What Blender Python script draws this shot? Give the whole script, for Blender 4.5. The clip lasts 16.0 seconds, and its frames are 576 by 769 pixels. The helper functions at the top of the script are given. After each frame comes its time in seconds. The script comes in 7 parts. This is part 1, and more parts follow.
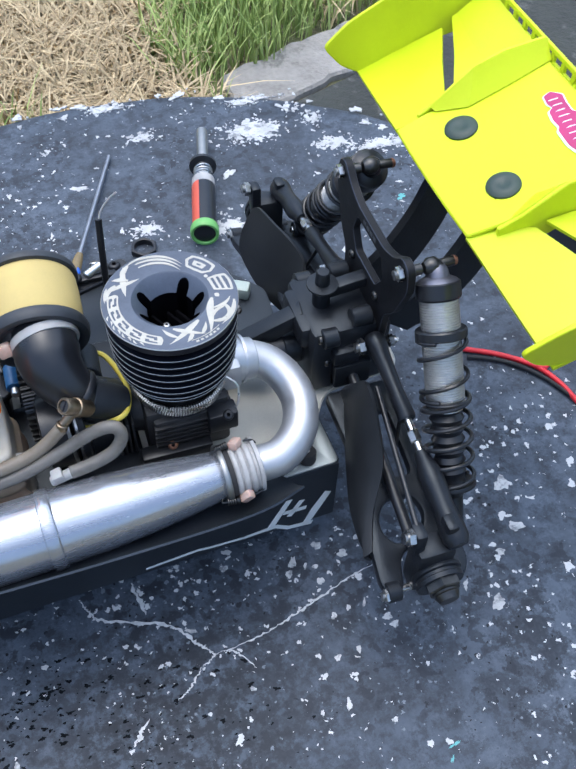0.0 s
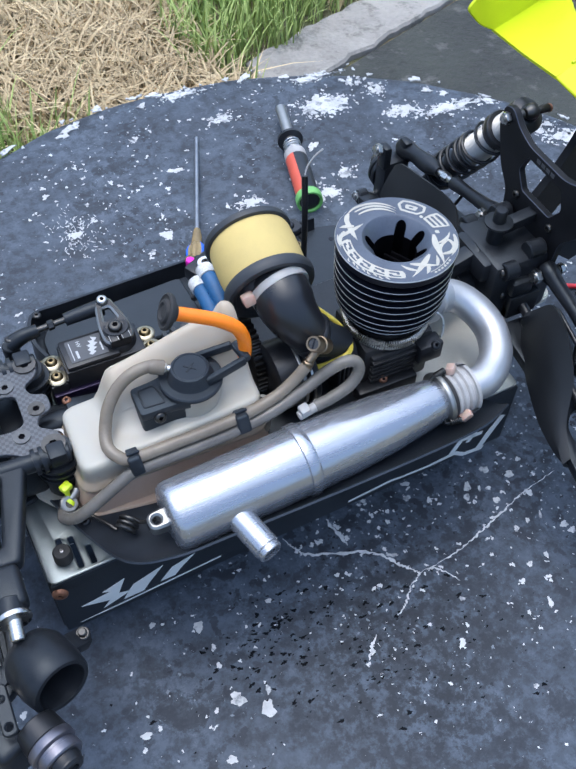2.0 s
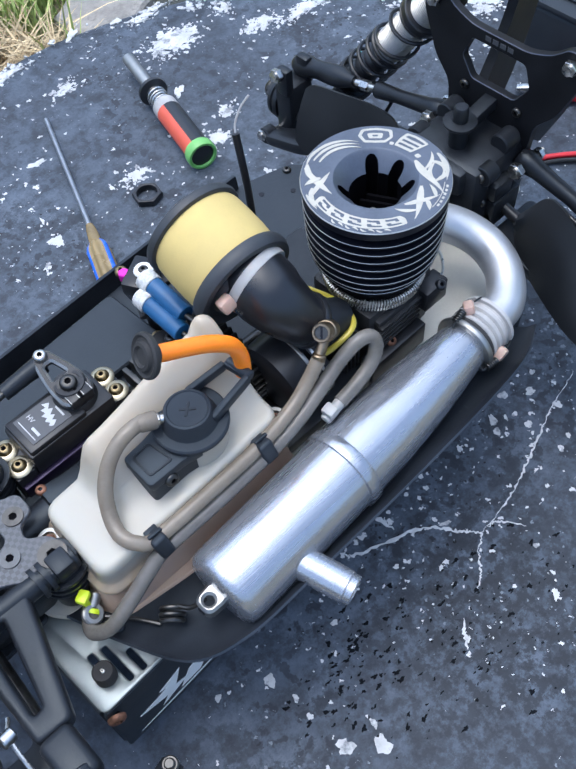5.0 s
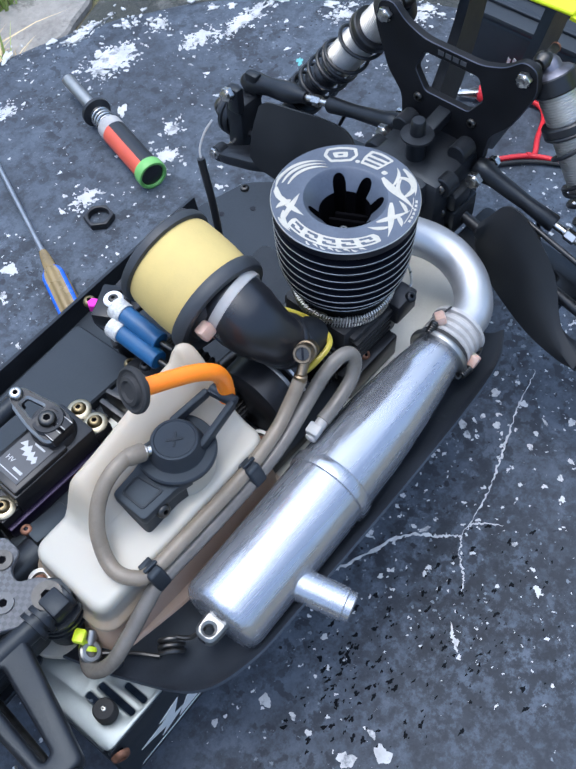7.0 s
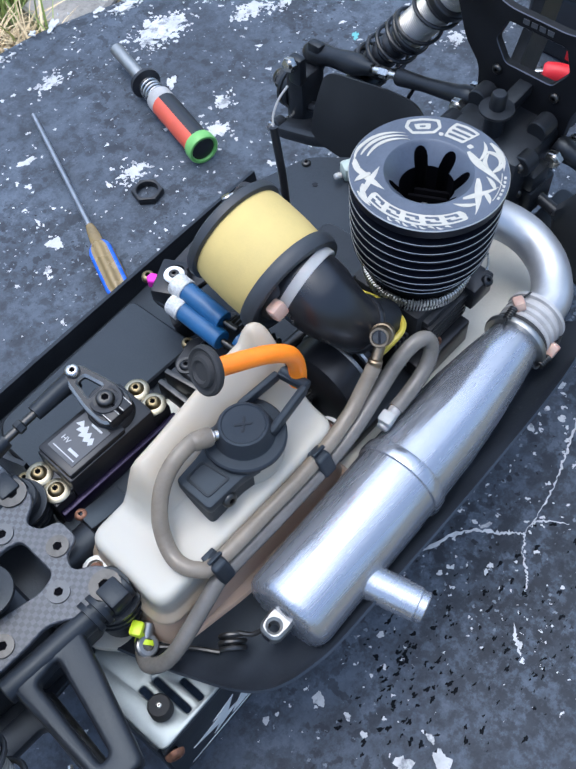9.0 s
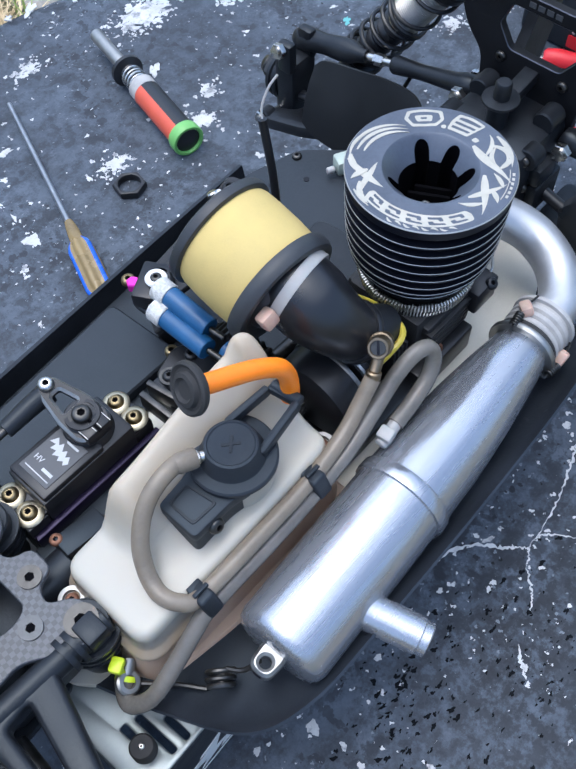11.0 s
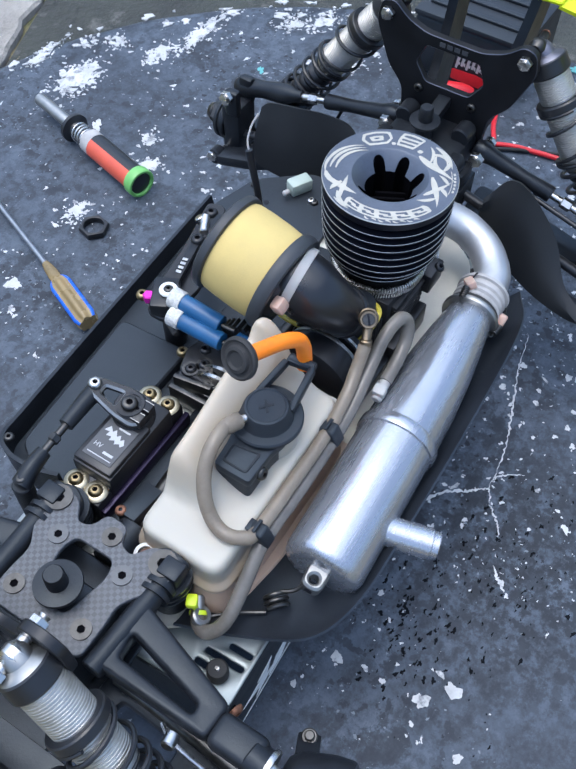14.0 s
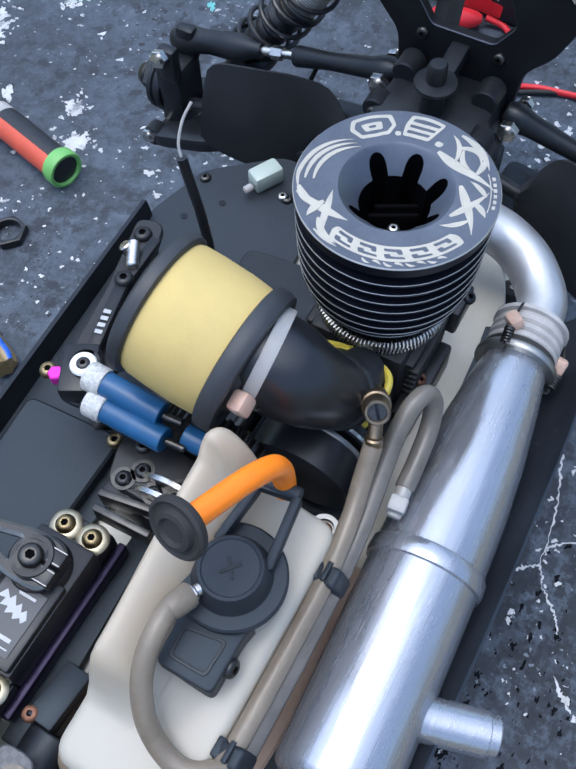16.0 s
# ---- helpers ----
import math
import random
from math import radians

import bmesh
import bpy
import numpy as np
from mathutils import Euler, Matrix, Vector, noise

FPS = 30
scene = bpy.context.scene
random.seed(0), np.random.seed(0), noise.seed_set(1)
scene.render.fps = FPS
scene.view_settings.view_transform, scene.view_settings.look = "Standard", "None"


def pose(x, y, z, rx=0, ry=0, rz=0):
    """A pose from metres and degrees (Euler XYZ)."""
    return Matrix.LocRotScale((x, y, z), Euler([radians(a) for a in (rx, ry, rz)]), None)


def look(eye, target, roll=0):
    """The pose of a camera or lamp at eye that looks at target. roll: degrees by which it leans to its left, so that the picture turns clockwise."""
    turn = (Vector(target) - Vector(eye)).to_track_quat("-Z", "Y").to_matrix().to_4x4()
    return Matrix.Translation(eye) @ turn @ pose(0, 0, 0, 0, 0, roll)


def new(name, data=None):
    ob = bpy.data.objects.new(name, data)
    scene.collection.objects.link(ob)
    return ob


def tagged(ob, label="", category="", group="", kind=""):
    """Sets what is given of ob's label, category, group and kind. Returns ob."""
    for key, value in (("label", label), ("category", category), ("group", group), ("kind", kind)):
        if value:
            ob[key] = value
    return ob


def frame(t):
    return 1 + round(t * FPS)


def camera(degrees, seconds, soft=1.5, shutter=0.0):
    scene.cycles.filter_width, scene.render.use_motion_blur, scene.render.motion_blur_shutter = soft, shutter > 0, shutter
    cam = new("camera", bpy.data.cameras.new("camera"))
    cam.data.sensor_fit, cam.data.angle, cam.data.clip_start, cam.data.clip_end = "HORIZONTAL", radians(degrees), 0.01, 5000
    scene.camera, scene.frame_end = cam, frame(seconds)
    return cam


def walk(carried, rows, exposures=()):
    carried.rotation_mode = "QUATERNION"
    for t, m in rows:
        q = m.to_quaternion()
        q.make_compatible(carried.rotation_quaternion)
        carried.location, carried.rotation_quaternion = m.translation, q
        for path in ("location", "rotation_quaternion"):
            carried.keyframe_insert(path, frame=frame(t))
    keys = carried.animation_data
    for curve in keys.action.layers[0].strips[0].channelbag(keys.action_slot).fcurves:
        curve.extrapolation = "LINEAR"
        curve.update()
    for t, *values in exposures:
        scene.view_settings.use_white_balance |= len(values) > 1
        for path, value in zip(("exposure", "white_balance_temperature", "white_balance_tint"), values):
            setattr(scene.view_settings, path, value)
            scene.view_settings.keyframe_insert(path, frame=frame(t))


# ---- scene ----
cam = camera(35.7, 16.0, soft=2.1)
METRES = 0.75  # length of the whole walk
BASE = pose(0.01955, -0.28079, 0.4468, -51.779, -1.573, -18.597)
ROWS = [
    (0.0, 0.0, 0.0, 0.0, 0.0, 0.0, -0.0),
    (0.5, -0.0249, -0.0094, 0.0007, -0.59, 0.1, 0.98),
    (1.0, -0.0637, -0.0157, -0.011, -1.7, -0.04, 2.43),
    (1.5, -0.1128, -0.0261, -0.0176, -2.91, -0.24, 3.91),
    (2.0, -0.1796, -0.0448, -0.032, -3.96, -0.36, 5.3),
    (2.5, -0.2404, -0.0701, -0.0484, -4.74, -0.67, 6.97),
    (3.0, -0.3103, -0.0608, -0.0384, -5.35, -1.33, 9.46),
    (3.5, -0.2971, 0.0178, -0.0031, -6.28, -2.55, 12.81),
    (4.0, -0.2159, 0.0657, 0.0105, -8.13, -4.36, 16.67),
    (6.5, -0.2432, 0.0629, 0.0438, -17.4, -9.01, 26.04),
    (7.0, -0.2413, 0.0691, 0.041, -17.53, -9.09, 25.84),
    (7.5, -0.2479, 0.0765, 0.0421, -17.17, -9.06, 25.41),
    (8.0, -0.254, 0.0875, 0.0438, -16.67, -9.05, 24.91),
    (8.5, -0.2624, 0.0927, 0.0497, -16.25, -9.13, 24.56),
    (9.0, -0.2594, 0.1013, 0.0478, -16.07, -9.34, 24.43),
    (11.5, -0.2489, 0.1407, 0.0539, -17.28, -10.57, 24.73),
    (12.0, -0.25, 0.1454, 0.0521, -18.01, -10.64, 25.09),
    (12.5, -0.2619, 0.129, 0.0513, -19.31, -10.71, 25.91),
    (13.0, -0.277, 0.104, 0.0651, -21.19, -10.76, 27.19),
    (13.5, -0.3079, 0.0807, 0.0742, -23.52, -11.0, 28.58),
    (14.0, -0.3414, 0.0648, 0.0649, -25.85, -11.63, 29.88),
    (14.5, -0.339, 0.065, 0.0667, -27.65, -12.73, 30.92),
    (15.0, -0.3136, 0.1302, 0.0787, -28.35, -14.19, 31.81),
    (15.5, -0.2615, 0.181, 0.0915, -28.18, -15.88, 32.59),
    (16.0, -0.2374, 0.2113, 0.0946, -27.41, -17.41, 33.37),
]
walk(cam, [(t, BASE @ pose(METRES * x, METRES * y, METRES * z, 90 + pitch, roll, yaw)) for t, x, y, z, yaw, pitch, roll in ROWS],
     exposures=[(0.0, 0.87, 5600, 6), (3.0, 0.89, 5500, 6), (4.0, 0.96, 5500, 6), (7.0, 0.96, 5500, 6), (9.0, 0.94, 5500, 6), (11.5, 0.90, 5500, 6), (14.5, 0.93, 5500, 6), (16.0, 0.74, 5500, 6)])

# ---- light ----
world = bpy.data.worlds.new("world")
scene.world = world
world.use_nodes = True
wn = world.node_tree.nodes
sky = wn.new("ShaderNodeTexSky")
sky.sky_type, sky.sun_disc = "NISHITA", False
sky.sun_elevation, sky.sun_rotation = radians(80), radians(-30)
sky.air_density, sky.dust_density, sky.ozone_density = 1.0, 5.0, 1.0
wn["Background"].inputs["Strength"].default_value = 0.15
world.node_tree.links.new(sky.outputs[0], wn["Background"].inputs["Color"])
sun = new("sun", bpy.data.lights.new("sun", "SUN"))
sun.data.energy, sun.data.angle, sun.data.color = 0.75, radians(100), (1.0, 0.98, 0.95)
sun.matrix_world = look((0, 0, 0), (-0.09, -0.15, -0.984))
sun.location = (0, 0, 3)


# ---- materials ----
def principled(name):
    m = bpy.data.materials.new(name)
    m.use_nodes = True
    return m, m.node_tree, m.node_tree.nodes["Principled BSDF"]


def ramp(nt, fac, stops):
    r = nt.nodes.new("ShaderNodeValToRGB")
    while len(r.color_ramp.elements) < len(stops):
        r.color_ramp.elements.new(0.5)
    for e, (p, c) in zip(r.color_ramp.elements, stops):
        e.position, e.color = p, (c, c, c, 1) if isinstance(c, (int, float)) else (*c, 1)
    nt.links.new(fac, r.inputs[0])
    return r.outputs[0]


def noise_tex(nt, vec, scale, detail=4, rough=0.6, stretch=None):
    if stretch:
        mp = nt.nodes.new("ShaderNodeMapping")
        mp.inputs["Scale"].default_value = stretch
        nt.links.new(vec, mp.inputs[0])
        vec = mp.outputs[0]
    n = nt.nodes.new("ShaderNodeTexNoise")
    n.inputs["Scale"].default_value, n.inputs["Detail"].default_value, n.inputs["Roughness"].default_value = scale, detail, rough
    nt.links.new(vec, n.inputs["Vector"])
    return n.outputs[0]


def mix(nt, fac, a, b):
    n = nt.nodes.new("ShaderNodeMix")
    n.data_type = "RGBA"
    for sock, v in ((n.inputs[0], fac), (n.inputs[6], a), (n.inputs[7], b)):
        if isinstance(v, bpy.types.NodeSocket):
            nt.links.new(v, sock)
        else:
            sock.default_value = v if isinstance(v, float) else (*v, 1)
    return n.outputs[2]


def bump(nt, bsdf, height, strength, dist):
    b = nt.nodes.new("ShaderNodeBump")
    b.inputs["Strength"].default_value, b.inputs["Distance"].default_value = strength, dist
    nt.links.new(height, b.inputs["Height"])
    nt.links.new(b.outputs[0], bsdf.inputs["Normal"])


def surface(name, color, rough=0.5, metal=0.0, vary=0.25, scale=60, grain=900, bumpy=0.15, depth=0.0002, wear=None, wear_at=0.66, spec=0.5, **more):
    """A painted, moulded or machined surface: two scales of variation in colour and gloss, fine relief, optional worn colour."""
    m, nt, b = principled(name)
    at = nt.nodes.new("ShaderNodeTexCoord").outputs["Object"]
    big, fine = noise_tex(nt, at, scale, 5), noise_tex(nt, at, grain, 3)
    lo = tuple(c * (1 - vary) for c in color)
    hi = tuple(min(1, c * (1 + vary)) for c in color)
    col = mix(nt, ramp(nt, big, [(0.3, 0.0), (0.7, 1.0)]), lo, hi)
    col = mix(nt, ramp(nt, fine, [(0.35, 0.0), (0.75, 0.35)]), col, hi)
    if wear:
        col = mix(nt, ramp(nt, noise_tex(nt, at, scale * 2.3, 8, 0.7), [(wear_at, 0.0), (wear_at + 0.1, 0.8)]), col, wear)
    nt.links.new(col, b.inputs["Base Color"])
    nt.links.new(ramp(nt, big, [(0.25, max(0.03, rough * 0.8)), (0.75, min(1.0, rough * 1.25))]), b.inputs["Roughness"])
    b.inputs["Metallic"].default_value = metal
    b.inputs["Specular IOR Level"].default_value = spec
    for key, value in more.items():
        b.inputs[key.replace("_", " ")].default_value = value
    if bumpy:
        bump(nt, b, fine, bumpy, depth)
    return m


plastic = surface("black nylon", (0.0118, 0.0130, 0.0158), 0.36, vary=0.4, scale=90, bumpy=0.4, wear=(0.03, 0.032, 0.036), wear_at=0.68, spec=0.34, Specular_Tint=(0.8, 0.9, 1.0, 1.0))
plastic_flat = surface("matt black plastic", (0.0185, 0.0205, 0.025), 0.5, vary=0.35, scale=40, bumpy=0.3, wear=(0.026, 0.03, 0.036), wear_at=0.7, spec=0.4, Specular_Tint=(0.7, 0.86, 1.0, 1.0))
flap_mat = surface("matt dark grey plastic", (0.013, 0.0145, 0.017), 0.5, vary=0.3, scale=30, bumpy=0.25, spec=0.4)
# near-black without gloss: the shade inside recesses is put into the colour
recess_shade = surface("black painted recess shade", (0.003, 0.003, 0.004), 0.8, vary=0.3, bumpy=0.0, spec=0.03)
guard_black = surface("scuffed black plastic", (0.018, 0.021, 0.027), 0.36, spec=0.55, Specular_Tint=(0.75, 0.88, 1.0, 1.0), vary=0.5, scale=35, bumpy=0.25, wear=(0.05, 0.054, 0.06), wear_at=0.64)
tower_black = surface("dull black tower plate", (0.0065, 0.007, 0.009), 0.5, vary=0.4, scale=60, bumpy=0.2, spec=0.25)
blade_steel = surface("grey blade steel", (0.30, 0.31, 0.33), 0.35, metal=0.9, vary=0.2, scale=120)
hub_grey = surface("grey anodised ring", (0.15, 0.15, 0.18), 0.35, metal=0.8, vary=0.2, scale=200)
flat_steel = surface("dull zinc screw", (0.10, 0.104, 0.11), 0.5, metal=0.7, vary=0.25, scale=300)
gloss_black = surface("glossy black rubber", (0.011, 0.012, 0.015), 0.33, vary=0.3, scale=50, bumpy=0.08)
rubber = surface("dark rubber", (0.02, 0.02, 0.021), 0.7, vary=0.3, scale=80, bumpy=0.3)
elbow_mat = surface("shiny black intake rubber", (0.010, 0.011, 0.014), 0.29, vary=0.3, scale=50, bumpy=0.06, spec=0.6)
cap_rubber = surface("grey-black cap rubber", (0.030, 0.034, 0.040), 0.48, vary=0.3, scale=60, bumpy=0.25, spec=0.45)
ano_black = surface("black anodised alloy", (0.018, 0.019, 0.022), 0.33, metal=0.35, vary=0.3, scale=80, bumpy=0.1)
purple = surface("dark purple anodised alloy", (0.016, 0.011, 0.034), 0.35, metal=0.6, vary=0.3)
steel = surface("bright steel", (0.55, 0.54, 0.52), 0.28, metal=1.0, vary=0.2, scale=200)
dark_steel = surface("oiled dark steel", (0.07, 0.069, 0.067), 0.35, metal=0.9, vary=0.35, scale=250, wear=(0.2, 0.12, 0.07), wear_at=0.66)
rusty = surface("rusty screw head", (0.22, 0.11, 0.07), 0.55, metal=0.6, vary=0.45, scale=400)
brass = surface("brass screw", (0.28, 0.22, 0.12), 0.4, metal=1.0, vary=0.3, scale=300)
bronze = surface("tarnished brass fitting", (0.24, 0.19, 0.13), 0.4, metal=1.0, vary=0.35, scale=300)
cast = surface("cast black crankcase", (0.02, 0.02, 0.021), 0.5, metal=0.3, vary=0.4, scale=150, bumpy=0.5, wear=(0.07, 0.065, 0.06), wear_at=0.7)
chassis_mat = surface("grey anodised chassis plate", (0.56, 0.55, 0.49), 0.5, metal=0.15, vary=0.12, scale=25, wear=(0.2, 0.19, 0.17), wear_at=0.68)
stand_mat = surface("silver painted steel", (0.27, 0.30, 0.305), 0.42, metal=0.7, vary=0.12, scale=30, wear=(0.16, 0.15, 0.14), wear_at=0.71)
washer_mat = surface("yellowish plated washer", (0.40, 0.36, 0.26), 0.38, metal=1.0, vary=0.2, scale=250)
raw_alu = surface("machined aluminium", (0.36, 0.36, 0.35), 0.42, metal=1.0, vary=0.12, scale=200)
knurl_alu = surface("pale knurled aluminium", (0.60, 0.60, 0.585), 0.5, metal=0.35, vary=0.25, scale=900, grain=1800, bumpy=0.9, depth=0.0006)
thread_alu = surface("grey hard-anodised aluminium", (0.52, 0.51, 0.49), 0.42, metal=0.95, vary=0.12, scale=300)
silver_band = surface("grey rubber coupler", (0.38, 0.37, 0.36), 0.45, vary=0.2, scale=120)
neon = surface("fluorescent yellow plastic", (0.575, 0.66, 0.006), 0.42, vary=0.07, scale=20, bumpy=0.05, spec=0.3)
wing_button = surface("dark green rubber button", (0.025, 0.045, 0.035), 0.5, vary=0.25)
orange = surface("orange silicone tube", (0.95, 0.24, 0.008), 0.35, vary=0.08, scale=60, Subsurface_Weight=0.2, Subsurface_Radius=(0.004, 0.001, 0.0002))
foam = surface("yellow oiled foam", (0.53, 0.41, 0.15), 0.75, vary=0.1, scale=55, grain=1600, bumpy=0.25, depth=0.0003)
yellow = surface("yellow plastic tie", (0.58, 0.48, 0.06), 0.35, vary=0.1)
lime = surface("lime plastic tie", (0.6, 0.75, 0.02), 0.35, vary=0.1)
white_tie = surface("off-white nylon tie", (0.36, 0.34, 0.33), 0.4, vary=0.1, Subsurface_Weight=0.1)
pink_tie = surface("pinkish translucent nylon", (0.50, 0.345, 0.275), 0.4, vary=0.18, scale=200, Subsurface_Weight=0.2, Subsurface_Radius=(0.003, 0.001, 0.0005))
magenta = surface("magenta anodised nut", (0.7, 0.03, 0.42), 0.3, metal=0.5)
blue = surface("blue plastic tube", (0.018, 0.085, 0.21), 0.35, vary=0.2, scale=90)
blue_handle = surface("blue clear plastic", (0.02, 0.1, 0.5), 0.25, vary=0.2)
amber_handle = surface("smoky amber plastic", (0.22, 0.16, 0.07), 0.25, vary=0.3)
green_ring = surface("green plastic ring", (0.17, 0.42, 0.11), 0.35, vary=0.12)
red_label = surface("red wrapped label", (0.55, 0.09, 0.05), 0.4, vary=0.12)
red_wire = surface("red silicone wire", (0.6, 0.02, 0.03), 0.4, vary=0.15)
ink = surface("pale print", (0.42, 0.43, 0.44), 0.45, vary=0.1)
ink_grey = surface("grey print", (0.055, 0.058, 0.065), 0.45, vary=0.1)
teal_paint = surface("teal paint", (0.12, 0.36, 0.36), 0.6, vary=0.2)
white_paint = surface("white side graphic", (0.70, 0.72, 0.72), 0.4, vary=0.08)
pink_print = surface("magenta sticker", (0.40, 0.012, 0.12), 0.4, vary=0.15)
clear_block = surface("milky plastic block", (0.37, 0.43, 0.385), 0.3, vary=0.1, Subsurface_Weight=0.3, Subsurface_Radius=(0.004, 0.004, 0.004))
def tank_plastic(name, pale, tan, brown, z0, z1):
    """Milky nylon; tan above a ragged line paints light seen through the plastic, with faint streaks."""
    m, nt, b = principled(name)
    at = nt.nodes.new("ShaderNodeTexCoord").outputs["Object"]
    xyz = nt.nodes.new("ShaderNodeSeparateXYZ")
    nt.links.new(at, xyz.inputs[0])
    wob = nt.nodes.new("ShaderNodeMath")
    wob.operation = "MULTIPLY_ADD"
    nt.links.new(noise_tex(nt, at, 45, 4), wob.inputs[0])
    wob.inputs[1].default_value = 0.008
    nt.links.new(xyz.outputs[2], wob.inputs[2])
    through_light = nt.nodes.new("ShaderNodeMapRange")
    through_light.inputs[1].default_value, through_light.inputs[2].default_value = z0 + 0.004, z1 + 0.004
    nt.links.new(wob.outputs[0], through_light.inputs[0])
    col = mix(nt, through_light.outputs[0], pale, tan)
    # warm tone painted along the lower edges, as light through the thin walls
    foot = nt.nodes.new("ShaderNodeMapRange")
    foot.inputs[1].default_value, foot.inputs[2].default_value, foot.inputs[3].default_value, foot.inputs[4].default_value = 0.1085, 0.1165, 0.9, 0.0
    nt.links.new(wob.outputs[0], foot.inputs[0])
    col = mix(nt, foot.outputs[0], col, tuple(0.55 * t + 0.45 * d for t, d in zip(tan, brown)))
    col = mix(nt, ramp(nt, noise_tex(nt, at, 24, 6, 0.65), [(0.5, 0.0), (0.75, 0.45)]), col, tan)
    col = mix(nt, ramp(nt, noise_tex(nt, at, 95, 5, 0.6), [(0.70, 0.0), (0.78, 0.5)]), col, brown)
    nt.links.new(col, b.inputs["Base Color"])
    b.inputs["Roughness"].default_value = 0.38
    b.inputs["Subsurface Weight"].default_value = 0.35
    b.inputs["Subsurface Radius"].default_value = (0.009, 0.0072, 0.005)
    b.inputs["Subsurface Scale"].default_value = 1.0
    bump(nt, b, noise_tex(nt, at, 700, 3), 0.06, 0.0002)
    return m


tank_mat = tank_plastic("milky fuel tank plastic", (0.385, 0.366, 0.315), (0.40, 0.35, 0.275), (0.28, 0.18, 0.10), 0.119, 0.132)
# pale amber base colour stands for light coming through the lower wall
tank_low = tank_plastic("amber tank plastic with see-through light painted in", (0.66, 0.49, 0.37), (0.66, 0.52, 0.41), (0.20, 0.11, 0.06), 0.084, 0.100)
hose_mat = surface("cloudy amber fuel tube", (0.27, 0.23, 0.18), 0.22, vary=0.2, scale=70, bumpy=0.05, Subsurface_Weight=0.25, Subsurface_Radius=(0.005, 0.004, 0.003), Transmission_Weight=0.3, IOR=1.42)
hose_grey = surface("cloudy grey fuel tube", (0.215, 0.20, 0.18), 0.22, vary=0.25, scale=70, bumpy=0.05, Subsurface_Weight=0.2, Subsurface_Radius=(0.005, 0.004, 0.003), Transmission_Weight=0.4, IOR=1.42)


def polished(name, color, rough, streak):
    """Polished aluminium: painted reflection streaks, soft smears along the pipe, a few fine scratches, patches of
    dulled metal.
    """
    m, nt, b = principled(name)
    at = nt.nodes.new("ShaderNodeTexCoord").outputs["Object"]
    smear, along = noise_tex(nt, at, 30, 6), noise_tex(nt, at, 9, 5, 0.62, streak)
    base = mix(nt, ramp(nt, smear, [(0.35, 0.0), (0.75, 1.0)]), color, tuple(c * 0.88 for c in color))
    # darker lengthwise streaks paint broken reflections of the surroundings
    base = mix(nt, ramp(nt, along, [(0.46, 0.0), (0.62, 0.55)]), base, tuple(c * 0.86 for c in color))
    scratch = noise_tex(nt, at, 60, 4, 0.6, (1, 10, 10))
    base = mix(nt, ramp(nt, scratch, [(0.64, 0.0), (0.74, 0.35)]), base, tuple(min(1, c * 1.15) for c in color))
    nt.links.new(base, b.inputs["Base Color"])
    nt.links.new(ramp(nt, along, [(0.35, rough * 0.75), (0.68, rough * 1.45)]), b.inputs["Roughness"])
    b.inputs["Metallic"].default_value = 0.76
    bump(nt, b, along, 0.22, 0.0007)
    return m


pipe_mat = polished("polished aluminium pipe", (0.43, 0.45, 0.495), 0.235, (1.2, 26, 26))
header_mat = polished("brushed aluminium header", (0.52, 0.53, 0.55), 0.42, (8, 8, 8))
fin_mat = surface("black anodised fins", (0.006, 0.007, 0.012), 0.45, vary=0.25, spec=0.22)
fin_edge = surface("machined fin edge", (0.46, 0.46, 0.45), 0.45, metal=0.6, vary=0.1)
head_mat = surface("blue-grey anodised head", (0.086, 0.100, 0.130), 0.42, metal=0.5, vary=0.25, scale=45, bumpy=0.08)
blue_edge = surface("worn anodised edge", (0.07, 0.075, 0.095), 0.35, metal=0.7, vary=0.2)
head_etch = surface("bare engraved aluminium", (0.43, 0.41, 0.35), 0.5, metal=0.4, vary=0.12, scale=200)


def carbon():
    m, nt, b = principled("carbon fibre plate")
    at = nt.nodes.new("ShaderNodeTexCoord").outputs["Object"]
    mp = nt.nodes.new("ShaderNodeMapping")
    mp.inputs["Rotation"].default_value = (0, 0, radians(8))
    nt.links.new(at, mp.inputs[0])
    ch = nt.nodes.new("ShaderNodeTexChecker")
    ch.inputs["Scale"].default_value = 600
    nt.links.new(mp.outputs[0], ch.inputs[0])
    soft = noise_tex(nt, at, 120, 3)
    col = mix(nt, ch.outputs[1], (0.042, 0.046, 0.054), (0.078, 0.085, 0.098))
    nt.links.new(mix(nt, ramp(nt, soft, [(0.4, 0.0), (0.8, 0.5)]), col, (0.06, 0.062, 0.068)), b.inputs["Base Color"])
    b.inputs["Roughness"].default_value = 0.42
    bump(nt, b, ch.outputs[1], 0.25, 0.0001)
    return m


carbon_mat = carbon()


